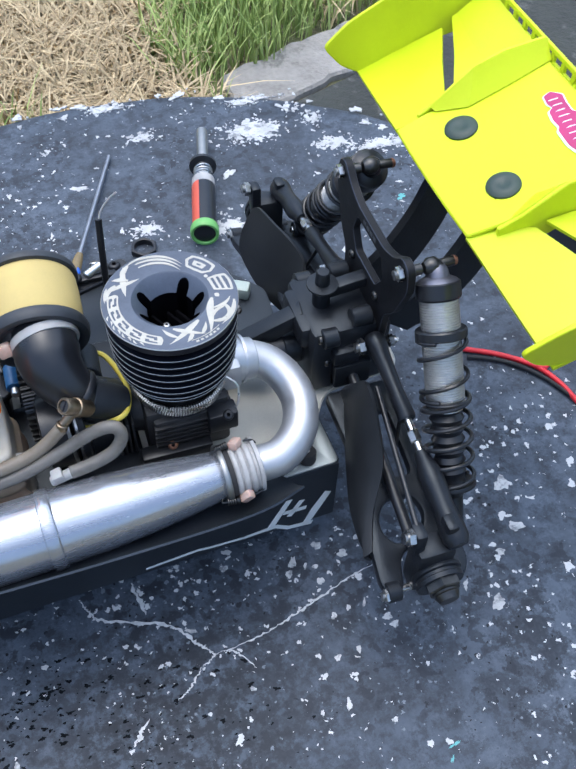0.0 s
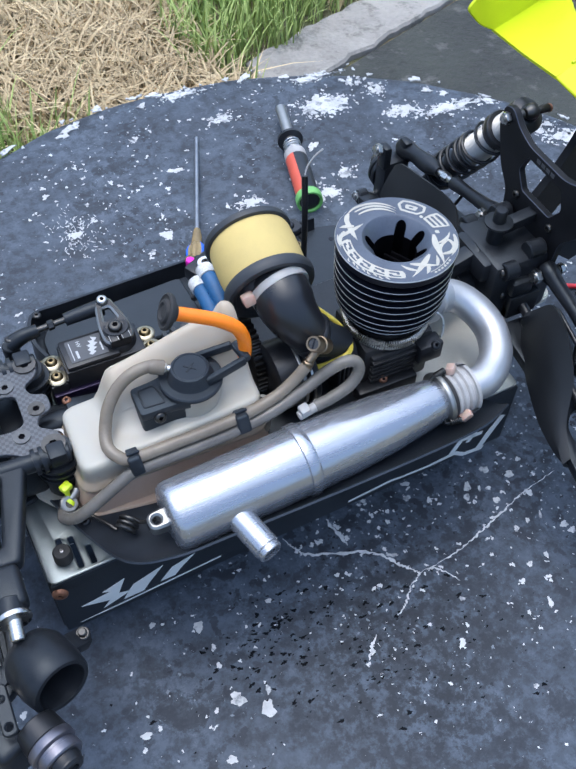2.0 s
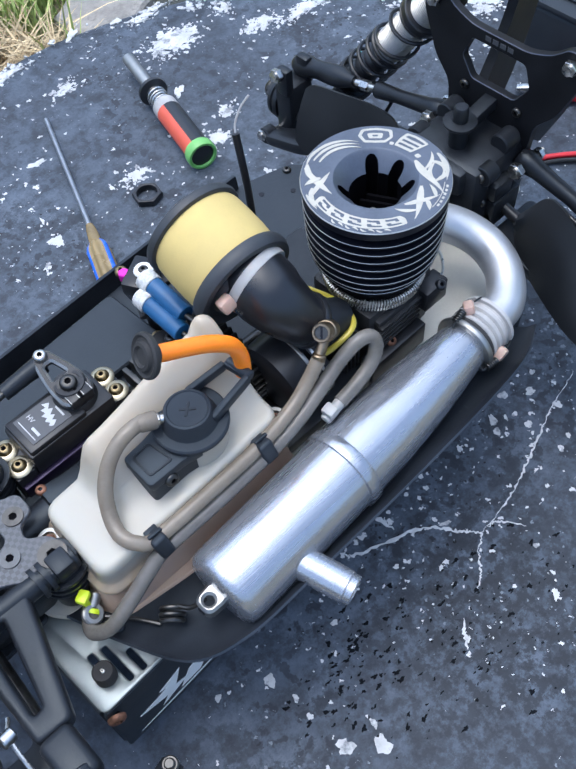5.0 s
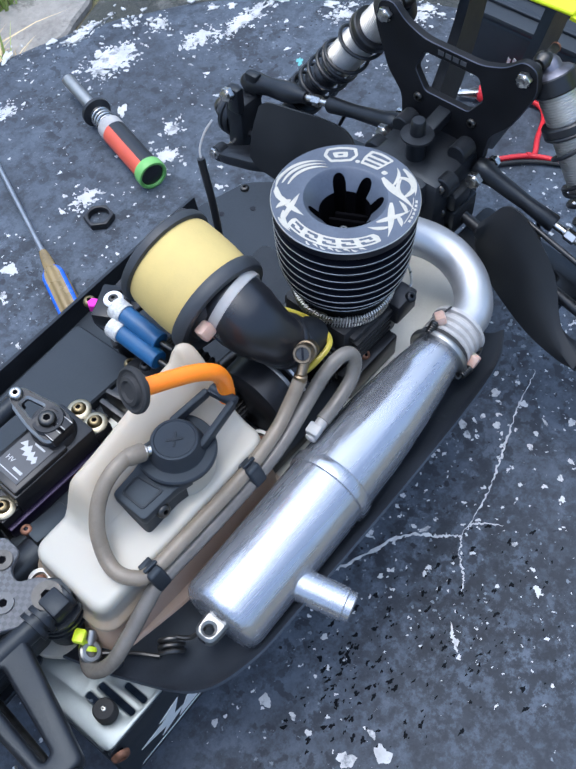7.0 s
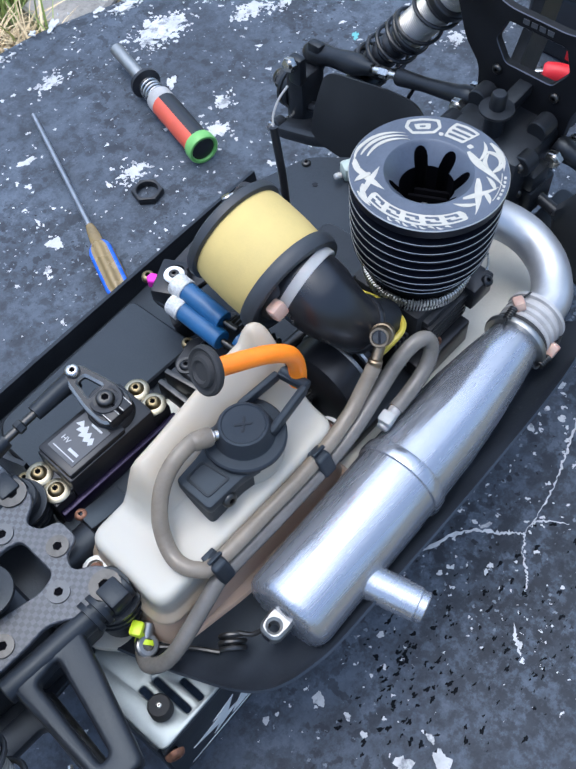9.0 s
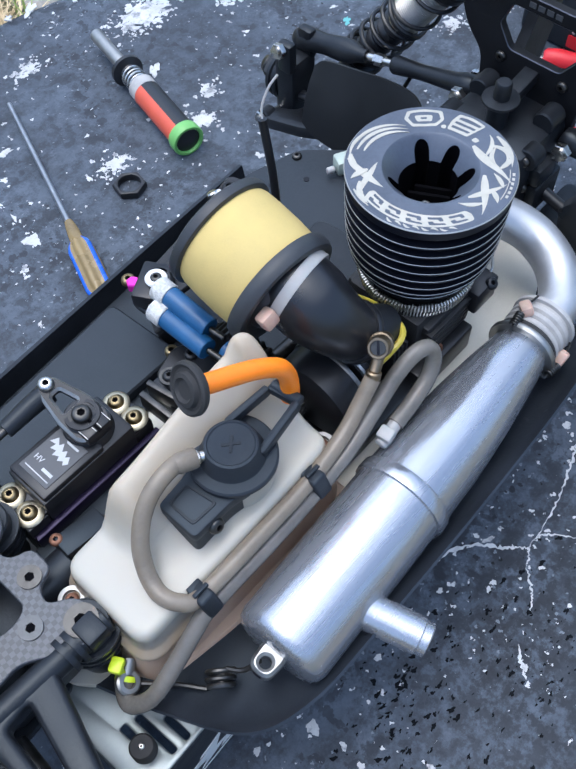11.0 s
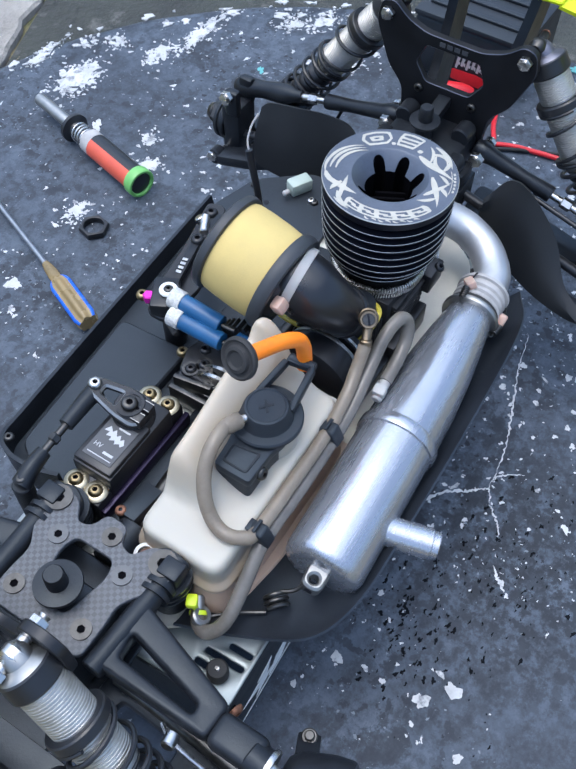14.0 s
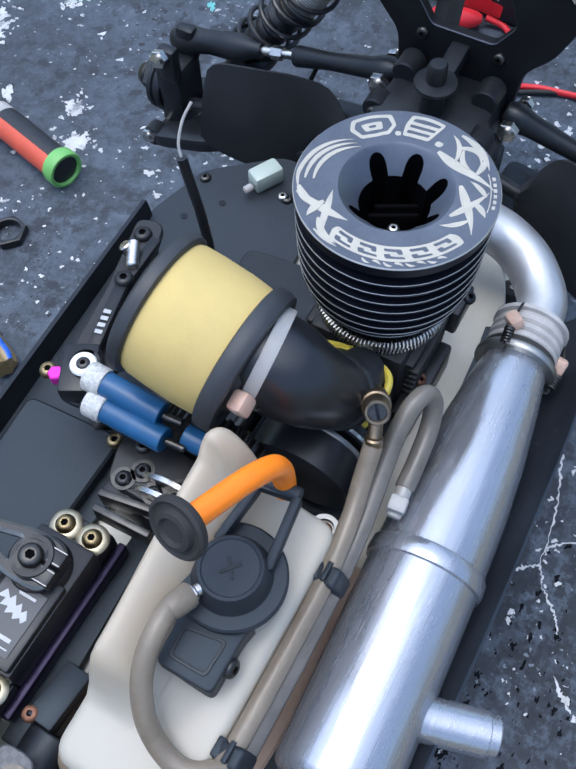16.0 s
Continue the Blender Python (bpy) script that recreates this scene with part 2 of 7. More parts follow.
def slab_paint():
    """Old blue-grey paint on a concrete slab: bare white flecks, scuffs, black pits and wet stains."""
    m, nt, b = principled("worn dark painted concrete")
    at = nt.nodes.new("ShaderNodeTexCoord").outputs["Object"]
    cloud, mid, fine = noise_tex(nt, at, 5.5, 6, 0.62), noise_tex(nt, at, 42, 7, 0.68), noise_tex(nt, at, 420, 4, 0.6)
    blotch = noise_tex(nt, at, 17, 8, 0.72)
    col = mix(nt, ramp(nt, cloud, [(0.32, 0.0), (0.68, 1.0)]), (0.053, 0.066, 0.087), (0.097, 0.120, 0.156))
    col = mix(nt, ramp(nt, blotch, [(0.46, 0.0), (0.60, 0.7)]), col, (0.031, 0.037, 0.047))
    col = mix(nt, ramp(nt, noise_tex(nt, at, 27, 9, 0.78), [(0.52, 0.0), (0.66, 0.6)]), col, (0.098, 0.118, 0.152))
    # mottled dark patches with a pale worn outline
    mottle = noise_tex(nt, at, 26, 11, 0.72)
    where = ramp(nt, noise_tex(nt, at, 6.5, 3), [(0.44, 0.1), (0.56, 1.0)])
    for stops, tint in (([(0.50, 0.0), (0.535, 0.45), (0.555, 0.0)], (0.115, 0.137, 0.17)), ([(0.54, 0.0), (0.575, 0.85)], (0.027, 0.032, 0.041))):
        spot = nt.nodes.new("ShaderNodeMath")
        spot.operation = "MULTIPLY"
        nt.links.new(ramp(nt, mottle, stops), spot.inputs[0])
        nt.links.new(where, spot.inputs[1])
        col = mix(nt, spot.outputs[0], col, tint)
    col = mix(nt, ramp(nt, mid, [(0.52, 0.0), (0.68, 0.65)]), col, (0.024, 0.028, 0.036))
    col = mix(nt, ramp(nt, noise_tex(nt, at, 110, 8, 0.75), [(0.58, 0.0), (0.76, 0.6)]), col, (0.10, 0.12, 0.15))
    col = mix(nt, ramp(nt, noise_tex(nt, at, 75, 9, 0.8), [(0.42, 0.75), (0.54, 0.0)]), col, (0.027, 0.032, 0.042))
    col = mix(nt, ramp(nt, noise_tex(nt, at, 160, 6, 0.7), [(0.56, 0.0), (0.70, 0.5)]), col, (0.105, 0.126, 0.16))
    col = mix(nt, ramp(nt, fine, [(0.45, 0.0), (0.8, 0.4)]), col, (0.085, 0.099, 0.122))

    def flecks(scale, size, crowd, warp, patch, start):
        w = nt.nodes.new("ShaderNodeVectorMath")
        w.operation = "MULTIPLY_ADD"
        n = nt.nodes.new("ShaderNodeTexNoise")
        n.inputs["Scale"].default_value, n.inputs["Detail"].default_value = scale * 1.6, 4
        nt.links.new(at, n.inputs["Vector"])
        nt.links.new(n.outputs["Color"], w.inputs[0])
        w.inputs[1].default_value = (warp / scale,) * 3
        nt.links.new(at, w.inputs[2])
        v = nt.nodes.new("ShaderNodeTexVoronoi")
        v.inputs["Scale"].default_value = scale
        nt.links.new(w.outputs[0], v.inputs["Vector"])
        split = nt.nodes.new("ShaderNodeSeparateColor")
        nt.links.new(v.outputs["Color"], split.inputs[0])
        lim = nt.nodes.new("ShaderNodeMath")
        lim.operation = "MULTIPLY"
        nt.links.new(ramp(nt, split.outputs[0], [(crowd, 0.0), (1.0, size)]), lim.inputs[0])
        nt.links.new(ramp(nt, noise_tex(nt, at, patch, 4), [(start, 0.12), (start + 0.24, 1.15)]), lim.inputs[1])
        less = nt.nodes.new("ShaderNodeMath")
        less.operation = "LESS_THAN"
        nt.links.new(v.outputs["Distance"], less.inputs[0])
        nt.links.new(lim.outputs[0], less.inputs[1])
        return less.outputs[0]

    # ragged dark scabs a few millimetres wide, crowded in places
    scab = nt.nodes.new("ShaderNodeMath")
    scab.operation = "MULTIPLY"
    nt.links.new(ramp(nt, noise_tex(nt, at, 105, 5, 0.55), [(0.555, 0.0), (0.59, 0.85)]), scab.inputs[0])
    nt.links.new(ramp(nt, noise_tex(nt, at, 8.5, 4), [(0.42, 0.15), (0.56, 1.0)]), scab.inputs[1])
    col = mix(nt, scab.outputs[0], col, (0.023, 0.027, 0.036))
    # an old oily stain, speckled, on the side below the outlet
    away = nt.nodes.new("ShaderNodeVectorMath")
    away.operation = "DISTANCE"
    nt.links.new(at, away.inputs[0])
    away.inputs[1].default_value = (0.025, -0.150, 0.0)
    rag = nt.nodes.new("ShaderNodeMath")
    rag.operation = "MULTIPLY_ADD"
    nt.links.new(noise_tex(nt, at, 14, 6, 0.6), rag.inputs[0])
    rag.inputs[1].default_value = 0.12
    nt.links.new(away.outputs["Value"], rag.inputs[2])
    oily = nt.nodes.new("ShaderNodeMath")
    oily.operation = "MULTIPLY"
    nt.links.new(ramp(nt, rag.outputs[0], [(0.09, 1.0), (0.17, 0.0)]), oily.inputs[0])
    nt.links.new(ramp(nt, noise_tex(nt, at, 130, 8, 0.7), [(0.44, 0.0), (0.54, 0.85)]), oily.inputs[1])
    col = mix(nt, oily.outputs[0], col, (0.020, 0.023, 0.029))
    pits = flecks(250, 0.42, 0.6, 0.55, 6.5, 0.52)
    col = mix(nt, pits, col, (0.006, 0.007, 0.009))
    col = mix(nt, flecks(360, 0.5, 0.72, 1.1, 8, 0.42), col, (0.15, 0.172, 0.20))
    col = mix(nt, flecks(230, 0.48, 0.74, 1.2, 7.5, 0.45), col, (0.019, 0.022, 0.029))
    small = flecks(300, 0.56, 0.77, 1.3, 6, 0.43)
    large = flecks(140, 0.55, 0.86, 1.5, 5, 0.45)
    bare = mix(nt, fine, (0.42, 0.43, 0.44), (0.64, 0.645, 0.64))
    col = mix(nt, small, col, bare)
    col = mix(nt, large, col, bare)
    nt.links.new(col, b.inputs["Base Color"])
    nt.links.new(ramp(nt, cloud, [(0.3, 0.5), (0.7, 0.72)]), b.inputs["Roughness"])
    b.inputs["Specular IOR Level"].default_value = 0.27
    bump(nt, b, mid, 0.4, 0.0018)
    return m


slab_mat = slab_paint()
bare_mat = surface("bare chipped concrete", (0.46, 0.465, 0.465), 0.75, vary=0.25, scale=48, grain=700, bumpy=0.6, wear=(0.13, 0.14, 0.155), wear_at=0.52)
pit_mat = surface("bare dark pit", (0.005, 0.006, 0.008), 0.8, vary=0.4, bumpy=0.0, spec=0.05)
crack_mat = surface("pale crack filler", (0.5, 0.51, 0.515), 0.8, vary=0.3, scale=200, bumpy=0.4)
concrete_mat = surface("pale weathered concrete", (0.29, 0.272, 0.245), 0.85, vary=0.4, scale=11, grain=160, bumpy=0.8, depth=0.004, wear=(0.11, 0.11, 0.095), wear_at=0.53)
dark_paving = surface("dark mossy paving", (0.034, 0.037, 0.032), 0.8, vary=0.6, scale=14, grain=120, bumpy=0.9, depth=0.006, wear=(0.11, 0.11, 0.10), wear_at=0.57)


def soil():
    m, nt, b = principled("dry grass and soil")
    at = nt.nodes.new("ShaderNodeTexCoord").outputs["Object"]
    col = mix(nt, ramp(nt, noise_tex(nt, at, 3.2, 5), [(0.42, 0.0), (0.58, 1.0)]), (0.30, 0.235, 0.14), (0.13, 0.14, 0.06))
    col = mix(nt, ramp(nt, noise_tex(nt, at, 60, 6, 0.7), [(0.4, 0.0), (0.7, 0.8)]), col, (0.09, 0.075, 0.045))
    nt.links.new(col, b.inputs["Base Color"])
    b.inputs["Roughness"].default_value = 0.95
    bump(nt, b, noise_tex(nt, at, 120, 6, 0.7), 0.8, 0.01)
    return m


def blade_mat(name, a, c):
    m, nt, b = principled(name)
    geo = nt.nodes.new("ShaderNodeNewGeometry")
    nt.links.new(mix(nt, geo.outputs["Random Per Island"], a, c), b.inputs["Base Color"])
    b.inputs["Roughness"].default_value = 0.7
    return m


soil_mat = soil()
straw_mat = blade_mat("dry straw", (0.33, 0.245, 0.13), (0.66, 0.525, 0.31))
green_mat = blade_mat("green grass", (0.17, 0.25, 0.05), (0.47, 0.55, 0.18))


# ---- mesh tools: lengths in millimetres, x to the rear, y across, z up ----
S = 0.001


def V(*p):
    return Vector(p[0]) if len(p) == 1 else Vector(p)


def join(*parts):
    out = bmesh.new()
    for p in parts:
        tmp = bpy.data.meshes.new("tmp")
        p.to_mesh(tmp)
        p.free()
        out.from_mesh(tmp)
        bpy.data.meshes.remove(tmp)
    return out


def basis(axis):
    z = V(axis).normalized()
    x = z.orthogonal().normalized()
    if abs(z.z) > 0.99:
        x = V(1, 0, 0)
    y = z.cross(x).normalized()
    return Matrix((x, y, z)).transposed()


def rev(profile, base, axis=(0, 0, 1), seg=32):
    """A turned shape: (radius, height) pairs along an axis."""
    bm, m, base = bmesh.new(), basis(axis), V(base)
    rings = []
    for r, h in profile:
        if r < 1e-4:
            rings.append([bm.verts.new(base + m @ V(0, 0, h))])
        else:
            rings.append([bm.verts.new(base + m @ V(r * math.cos(a), r * math.sin(a), h)) for a in (2 * math.pi * i / seg for i in range(seg))])
    for a, b in zip(rings, rings[1:]):
        for i in range(seg):
            j = (i + 1) % seg
            if len(a) == 1 and len(b) == 1:
                continue
            if len(a) == 1:
                bm.faces.new((a[0], b[i], b[j]))
            elif len(b) == 1:
                bm.faces.new((a[i], a[j], b[0]))
            else:
                bm.faces.new((a[i], a[j], b[j], b[i]))
    for end in (rings[0], rings[-1]):
        if len(end) > 2 and (profile[0] != profile[-1]):
            bm.faces.new(end)
    bmesh.ops.recalc_face_normals(bm, faces=bm.faces)
    return bm


def cyl(p0, p1, r, r1=None, seg=24, c=0.5):
    p0, p1 = V(p0), V(p1)
    r1, h = r if r1 is None else r1, (p1 - p0).length
    c = min(c, h * 0.3, r * 0.4, r1 * 0.4)
    return rev([(0, 0), (r - c, 0), (r, c), (r1, h - c), (r1 - c, h), (0, h)], p0, p1 - p0, seg)


def box(c, size, rot=None, bev=0.8, seg=2):
    bm = bmesh.new()
    bmesh.ops.create_cube(bm, size=1)
    for v in bm.verts:
        v.co = V([a * b for a, b in zip(v.co, size)])
    if bev:
        bmesh.ops.bevel(bm, geom=bm.edges[:], offset=min(bev, min(size) * 0.4), segments=seg, affect="EDGES", profile=0.5)
    m = Matrix.Translation(V(c)) @ (rot.to_4x4() if rot else Matrix.Identity(4))
    bm.transform(m)
    return bm


def beam(p0, p1, w, h, up=(0, 0, 1), bev=0.8):
    """A bar of section w x h from p0 to p1."""
    p0, p1 = V(p0), V(p1)
    x = (p1 - p0).normalized()
    y = V(up).cross(x).normalized()
    return box((p0 + p1) / 2, ((p1 - p0).length, w, h), Matrix((x, y, x.cross(y))).transposed(), bev)


def spline(pts, n=8, closed=False):
    pts = [V(p) for p in pts]
    out = []
    k = len(pts)
    for i in range(k if closed else k - 1):
        if closed:
            a, b, c, d = (pts[(i + j) % k] for j in (-1, 0, 1, 2))
        else:
            b, c = pts[i], pts[i + 1]
            a = pts[i - 1] if i else b * 2 - c
            d = pts[i + 2] if i + 2 < k else c * 2 - b
        for s in range(n):
            t = s / n
            out.append(0.5 * ((2 * b) + (c - a) * t + (2 * a - 5 * b + 4 * c - d) * t * t + (3 * b - a - 3 * c + d) * t ** 3))
    if not closed:
        out.append(pts[-1])
    return out


def sweep(path, r, seg=12, caps=True):
    """A round rod along a path; r may be a function of the position 0..1."""
    bm = bmesh.new()
    n = len(path)
    side = None
    rings = []
    for i, p in enumerate(path):
        t = (path[min(i + 1, n - 1)] - path[max(i - 1, 0)]).normalized()
        side = t.orthogonal().normalized() if side is None else (side - t * side.dot(t)).normalized()
        up = t.cross(side)
        rr = r(i / (n - 1)) if callable(r) else r
        rings.append([bm.verts.new(p + rr * (math.cos(a) * side + math.sin(a) * up)) for a in (2 * math.pi * k / seg for k in range(seg))])
    for a, b in zip(rings, rings[1:]):
        for k in range(seg):
            bm.faces.new((a[k], a[(k + 1) % seg], b[(k + 1) % seg], b[k]))
    if caps:
        bm.faces.new(rings[0])
        bm.faces.new(rings[-1])
    bmesh.ops.recalc_face_normals(bm, faces=bm.faces)
    return bm


def tube(pts, r, seg=12, n=8):
    return sweep(spline(pts, n), r, seg)


def coil(p0, p1, big, wire, turns, seg=8, per=22, closed_ends=True):
    p0, p1 = V(p0), V(p1)
    m, h = basis(p1 - p0), (p1 - p0).length
    path = []
    k = int(turns * per)
    for i in range(k + 1):
        f = i / k
        g = f
        if closed_ends:
            e = 1.0 / turns
            g = 0.0 if f < e * 0.6 else 1.0 if f > 1 - e * 0.6 else (f - e * 0.6) / (1 - e * 1.2)
        a = 2 * math.pi * turns * f
        path.append(p0 + m @ V(big * math.cos(a), big * math.sin(a), g * h))
    return sweep(path, wire, seg)


def ringcoil(c, axis, big, small, wire, turns, per=8):
    """A close-wound spring bent into a ring."""
    m, c = basis(axis), V(c)
    path = []
    k = turns * per
    for i in range(k + 1):
        a, b = 2 * math.pi * i / k, 2 * math.pi * i / per
        r = big + small * math.cos(b)
        path.append(c + m @ V(r * math.cos(a), r * math.sin(a), small * math.sin(b)))
    return sweep(path, wire, 5)


def rounded(pts, r, n=4):
    out = []
    k = len(pts)
    for i in range(k):
        p, a, b = (Vector((*pts[j % k][:2], 0)) for j in (i, i - 1, i + 1))
        rr = pts[i][2] if len(pts[i]) > 2 else r
        da, db = (a - p), (b - p)
        rr = min(rr, da.length * 0.45, db.length * 0.45)
        s, e = p + da.normalized() * rr, p + db.normalized() * rr
        for q in range(n + 1):
            t = q / n
            w = s * (1 - t) ** 2 + p * 2 * t * (1 - t) + e * t * t
            out.append((w.x, w.y))
    return out


def circle(c, r, n=20):
    return [(c[0] + r * math.cos(2 * math.pi * i / n), c[1] + r * math.sin(2 * math.pi * i / n)) for i in range(n)]


def prism(outline, z0, z1, holes=(), m=None, bev=0.0, bseg=1):
    """A flat outline with holes, given thickness from z0 to z1, laid by the matrix m."""
    bm = bmesh.new()
    edges = []
    for loop in (outline, *holes):
        vs = [bm.verts.new((p[0], p[1], z0)) for p in loop]
        edges += [bm.edges.new((vs[i], vs[(i + 1) % len(vs)])) for i in range(len(vs))]
    if holes:
        bmesh.ops.triangle_fill(bm, use_beauty=True, use_dissolve=True, edges=edges)
    else:
        bm.faces.new(bm.verts[:])
    got = bmesh.ops.extrude_face_region(bm, geom=bm.faces[:])
    for v in got["geom"]:
        if isinstance(v, bmesh.types.BMVert):
            v.co.z = z1
    bmesh.ops.recalc_face_normals(bm, faces=bm.faces)
    if bev:
        rim = [e for e in bm.edges if len(e.link_faces) == 2 and e.calc_face_angle(0) > 0.9 and abs(e.verts[0].co.z - e.verts[1].co.z) < 1e-4]
        bmesh.ops.bevel(bm, geom=rim, offset=bev, segments=bseg, affect="EDGES", profile=0.5)
    if m is not None:
        bm.transform(m)
    return bm


def sheet(rows, thick):
    """A curved sheet through a grid of points."""
    bm = bmesh.new()
    g = [[bm.verts.new(V(p)) for p in row] for row in rows]
    for a, b in zip(g, g[1:]):
        for i in range(len(a) - 1):
            bm.faces.new((a[i], a[i + 1], b[i + 1], b[i]))
    bmesh.ops.recalc_face_normals(bm, faces=bm.faces)
    bmesh.ops.solidify(bm, geom=bm.faces[:], thickness=thick)
    bmesh.ops.recalc_face_normals(bm, faces=bm.faces)
    return bm


def frame_at(o, x, y):
    """A matrix whose plane has the given origin and directions."""
    x, y = V(x).normalized(), V(y)
    z = x.cross(y).normalized()
    return Matrix.Translation(V(o)) @ Matrix((x, z.cross(x), z)).transposed().to_4x4()


def mesh_of(name, bm, mats, smooth=38):
    bmesh.ops.scale(bm, vec=(S, S, S), verts=bm.verts)
    me = bpy.data.meshes.new(name)
    bm.to_mesh(me)
    bm.free()
    for mm in mats if isinstance(mats, (list, tuple)) else [mats]:
        me.materials.append(mm)
    if smooth:
        me.shade_smooth()
        me.set_sharp_from_angle(angle=radians(smooth))
    return me


def thing(name, at, label, category, group="", kind=""):
    ob = new(name)
    ob.empty_display_size = 0.01
    ob.matrix_world = Matrix.Translation(V(at) * S)
    ob.matrix_basis = Matrix.Translation(V(at) * S)
    return tagged(ob, label, category, group, kind)


def under(ob, parent):
    base = Matrix.Identity(4)
    p = parent
    chain = []
    while p:
        chain.append(p)
        p = p.parent
    for p in reversed(chain):
        base = base @ p.matrix_parent_inverse @ p.matrix_basis
    ob.parent = parent
    ob.matrix_parent_inverse = base.inverted()
    return ob


def part(name, bm, material, parent, label="", smooth=38):
    """A mesh in millimetres becomes one part under a thing or a part."""
    ob = new(name, mesh_of(name, bm, material, smooth))
    under(ob, parent)
    return tagged(ob, label) if label else ob


def put(name, me, at, axis, parent, label="", spin=0.0):
    """A shared mesh, its z along the axis, at a place in millimetres."""
    ob = new(name, me)
    ob.matrix_basis = Matrix.Translation(V(at) * S) @ (basis(axis) @ Matrix.Rotation(spin, 3, "Z")).to_4x4()
    under(ob, parent)
    return tagged(ob, label) if label else ob


def socket_screw(r, h, flat=False):
    """A button or countersunk head with a dark hexagonal recess."""
    if flat:
        prof = [(0, 0), (r, 0), (r, h), (r * 0.46, h)]
    else:
        prof = [(0, 0), (r, 0), (r, h * 0.35), (r * 0.9, h * 0.7), (r * 0.74, h * 0.92), (r * 0.5, h)]
    bm = rev(prof, (0, 0, 0), seg=18)
    bmesh.ops.delete(bm, geom=[f for f in bm.faces if len(f.verts) == 18 and f.calc_center_median().z > h * 0.5], context="FACES_ONLY")
    # the hexagon is filled black to paint the shade inside it
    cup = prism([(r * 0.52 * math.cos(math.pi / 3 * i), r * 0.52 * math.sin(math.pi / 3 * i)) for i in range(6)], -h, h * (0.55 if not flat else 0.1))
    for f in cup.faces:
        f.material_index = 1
    rim = prism(circle((0, 0), r * 0.56, 18), 0, h * 0.96, holes=[[(r * 0.42 * math.cos(math.pi / 3 * i), r * 0.42 * math.sin(math.pi / 3 * i)) for i in range(6)]])
    out = bmesh.new()
    for p in (bm, cup, rim):
        tmp = bpy.data.meshes.new("tmp")
        p.to_mesh(tmp)
        p.free()
        out.from_mesh(tmp)
        bpy.data.meshes.remove(tmp)
    return out


def nut_shape(r, h, hole=0.5):
    out = [(r * math.cos(math.pi / 3 * i), r * math.sin(math.pi / 3 * i)) for i in range(6)]
    return prism(out, 0, h, holes=[circle((0, 0), r * hole, 14)], bev=h * 0.08)


screw_m3 = mesh_of("screw", socket_screw(2.6, 1.8), [ano_black, recess_shade])
screw_flat = mesh_of("screw", socket_screw(3.1, 0.5, True), [dark_steel, recess_shade])
screw_flat_pale = mesh_of("screw", socket_screw(3.1, 0.5, True), [flat_steel, recess_shade])
screw_steel = mesh_of("screw", socket_screw(2.3, 1.8), [steel, recess_shade])
screw_rust = mesh_of("screw", socket_screw(2.4, 1.5), [rusty, recess_shade])
screw_dark = mesh_of("screw", socket_screw(2.4, 1.6), [dark_steel, recess_shade])
screw_brass = mesh_of("screw", socket_screw(2.9, 2.4), [brass, recess_shade])
washer_cup = mesh_of("washer", rev([(3.0, 0), (5.0, 0), (5.2, 0.6), (4.4, 1.3), (3.2, 1.5), (3.0, 0.7), (3.0, 0)], (0, 0, 0), seg=24), washer_mat)
lock_nut = mesh_of("lock_nut", join(nut_shape(2.9, 2.2, 0.45), rev([(0, 1.8), (1.3, 1.8), (1.9, 3.4), (0.8, 3.6), (0, 3.5)], (0, 0, 0), seg=12)), steel)


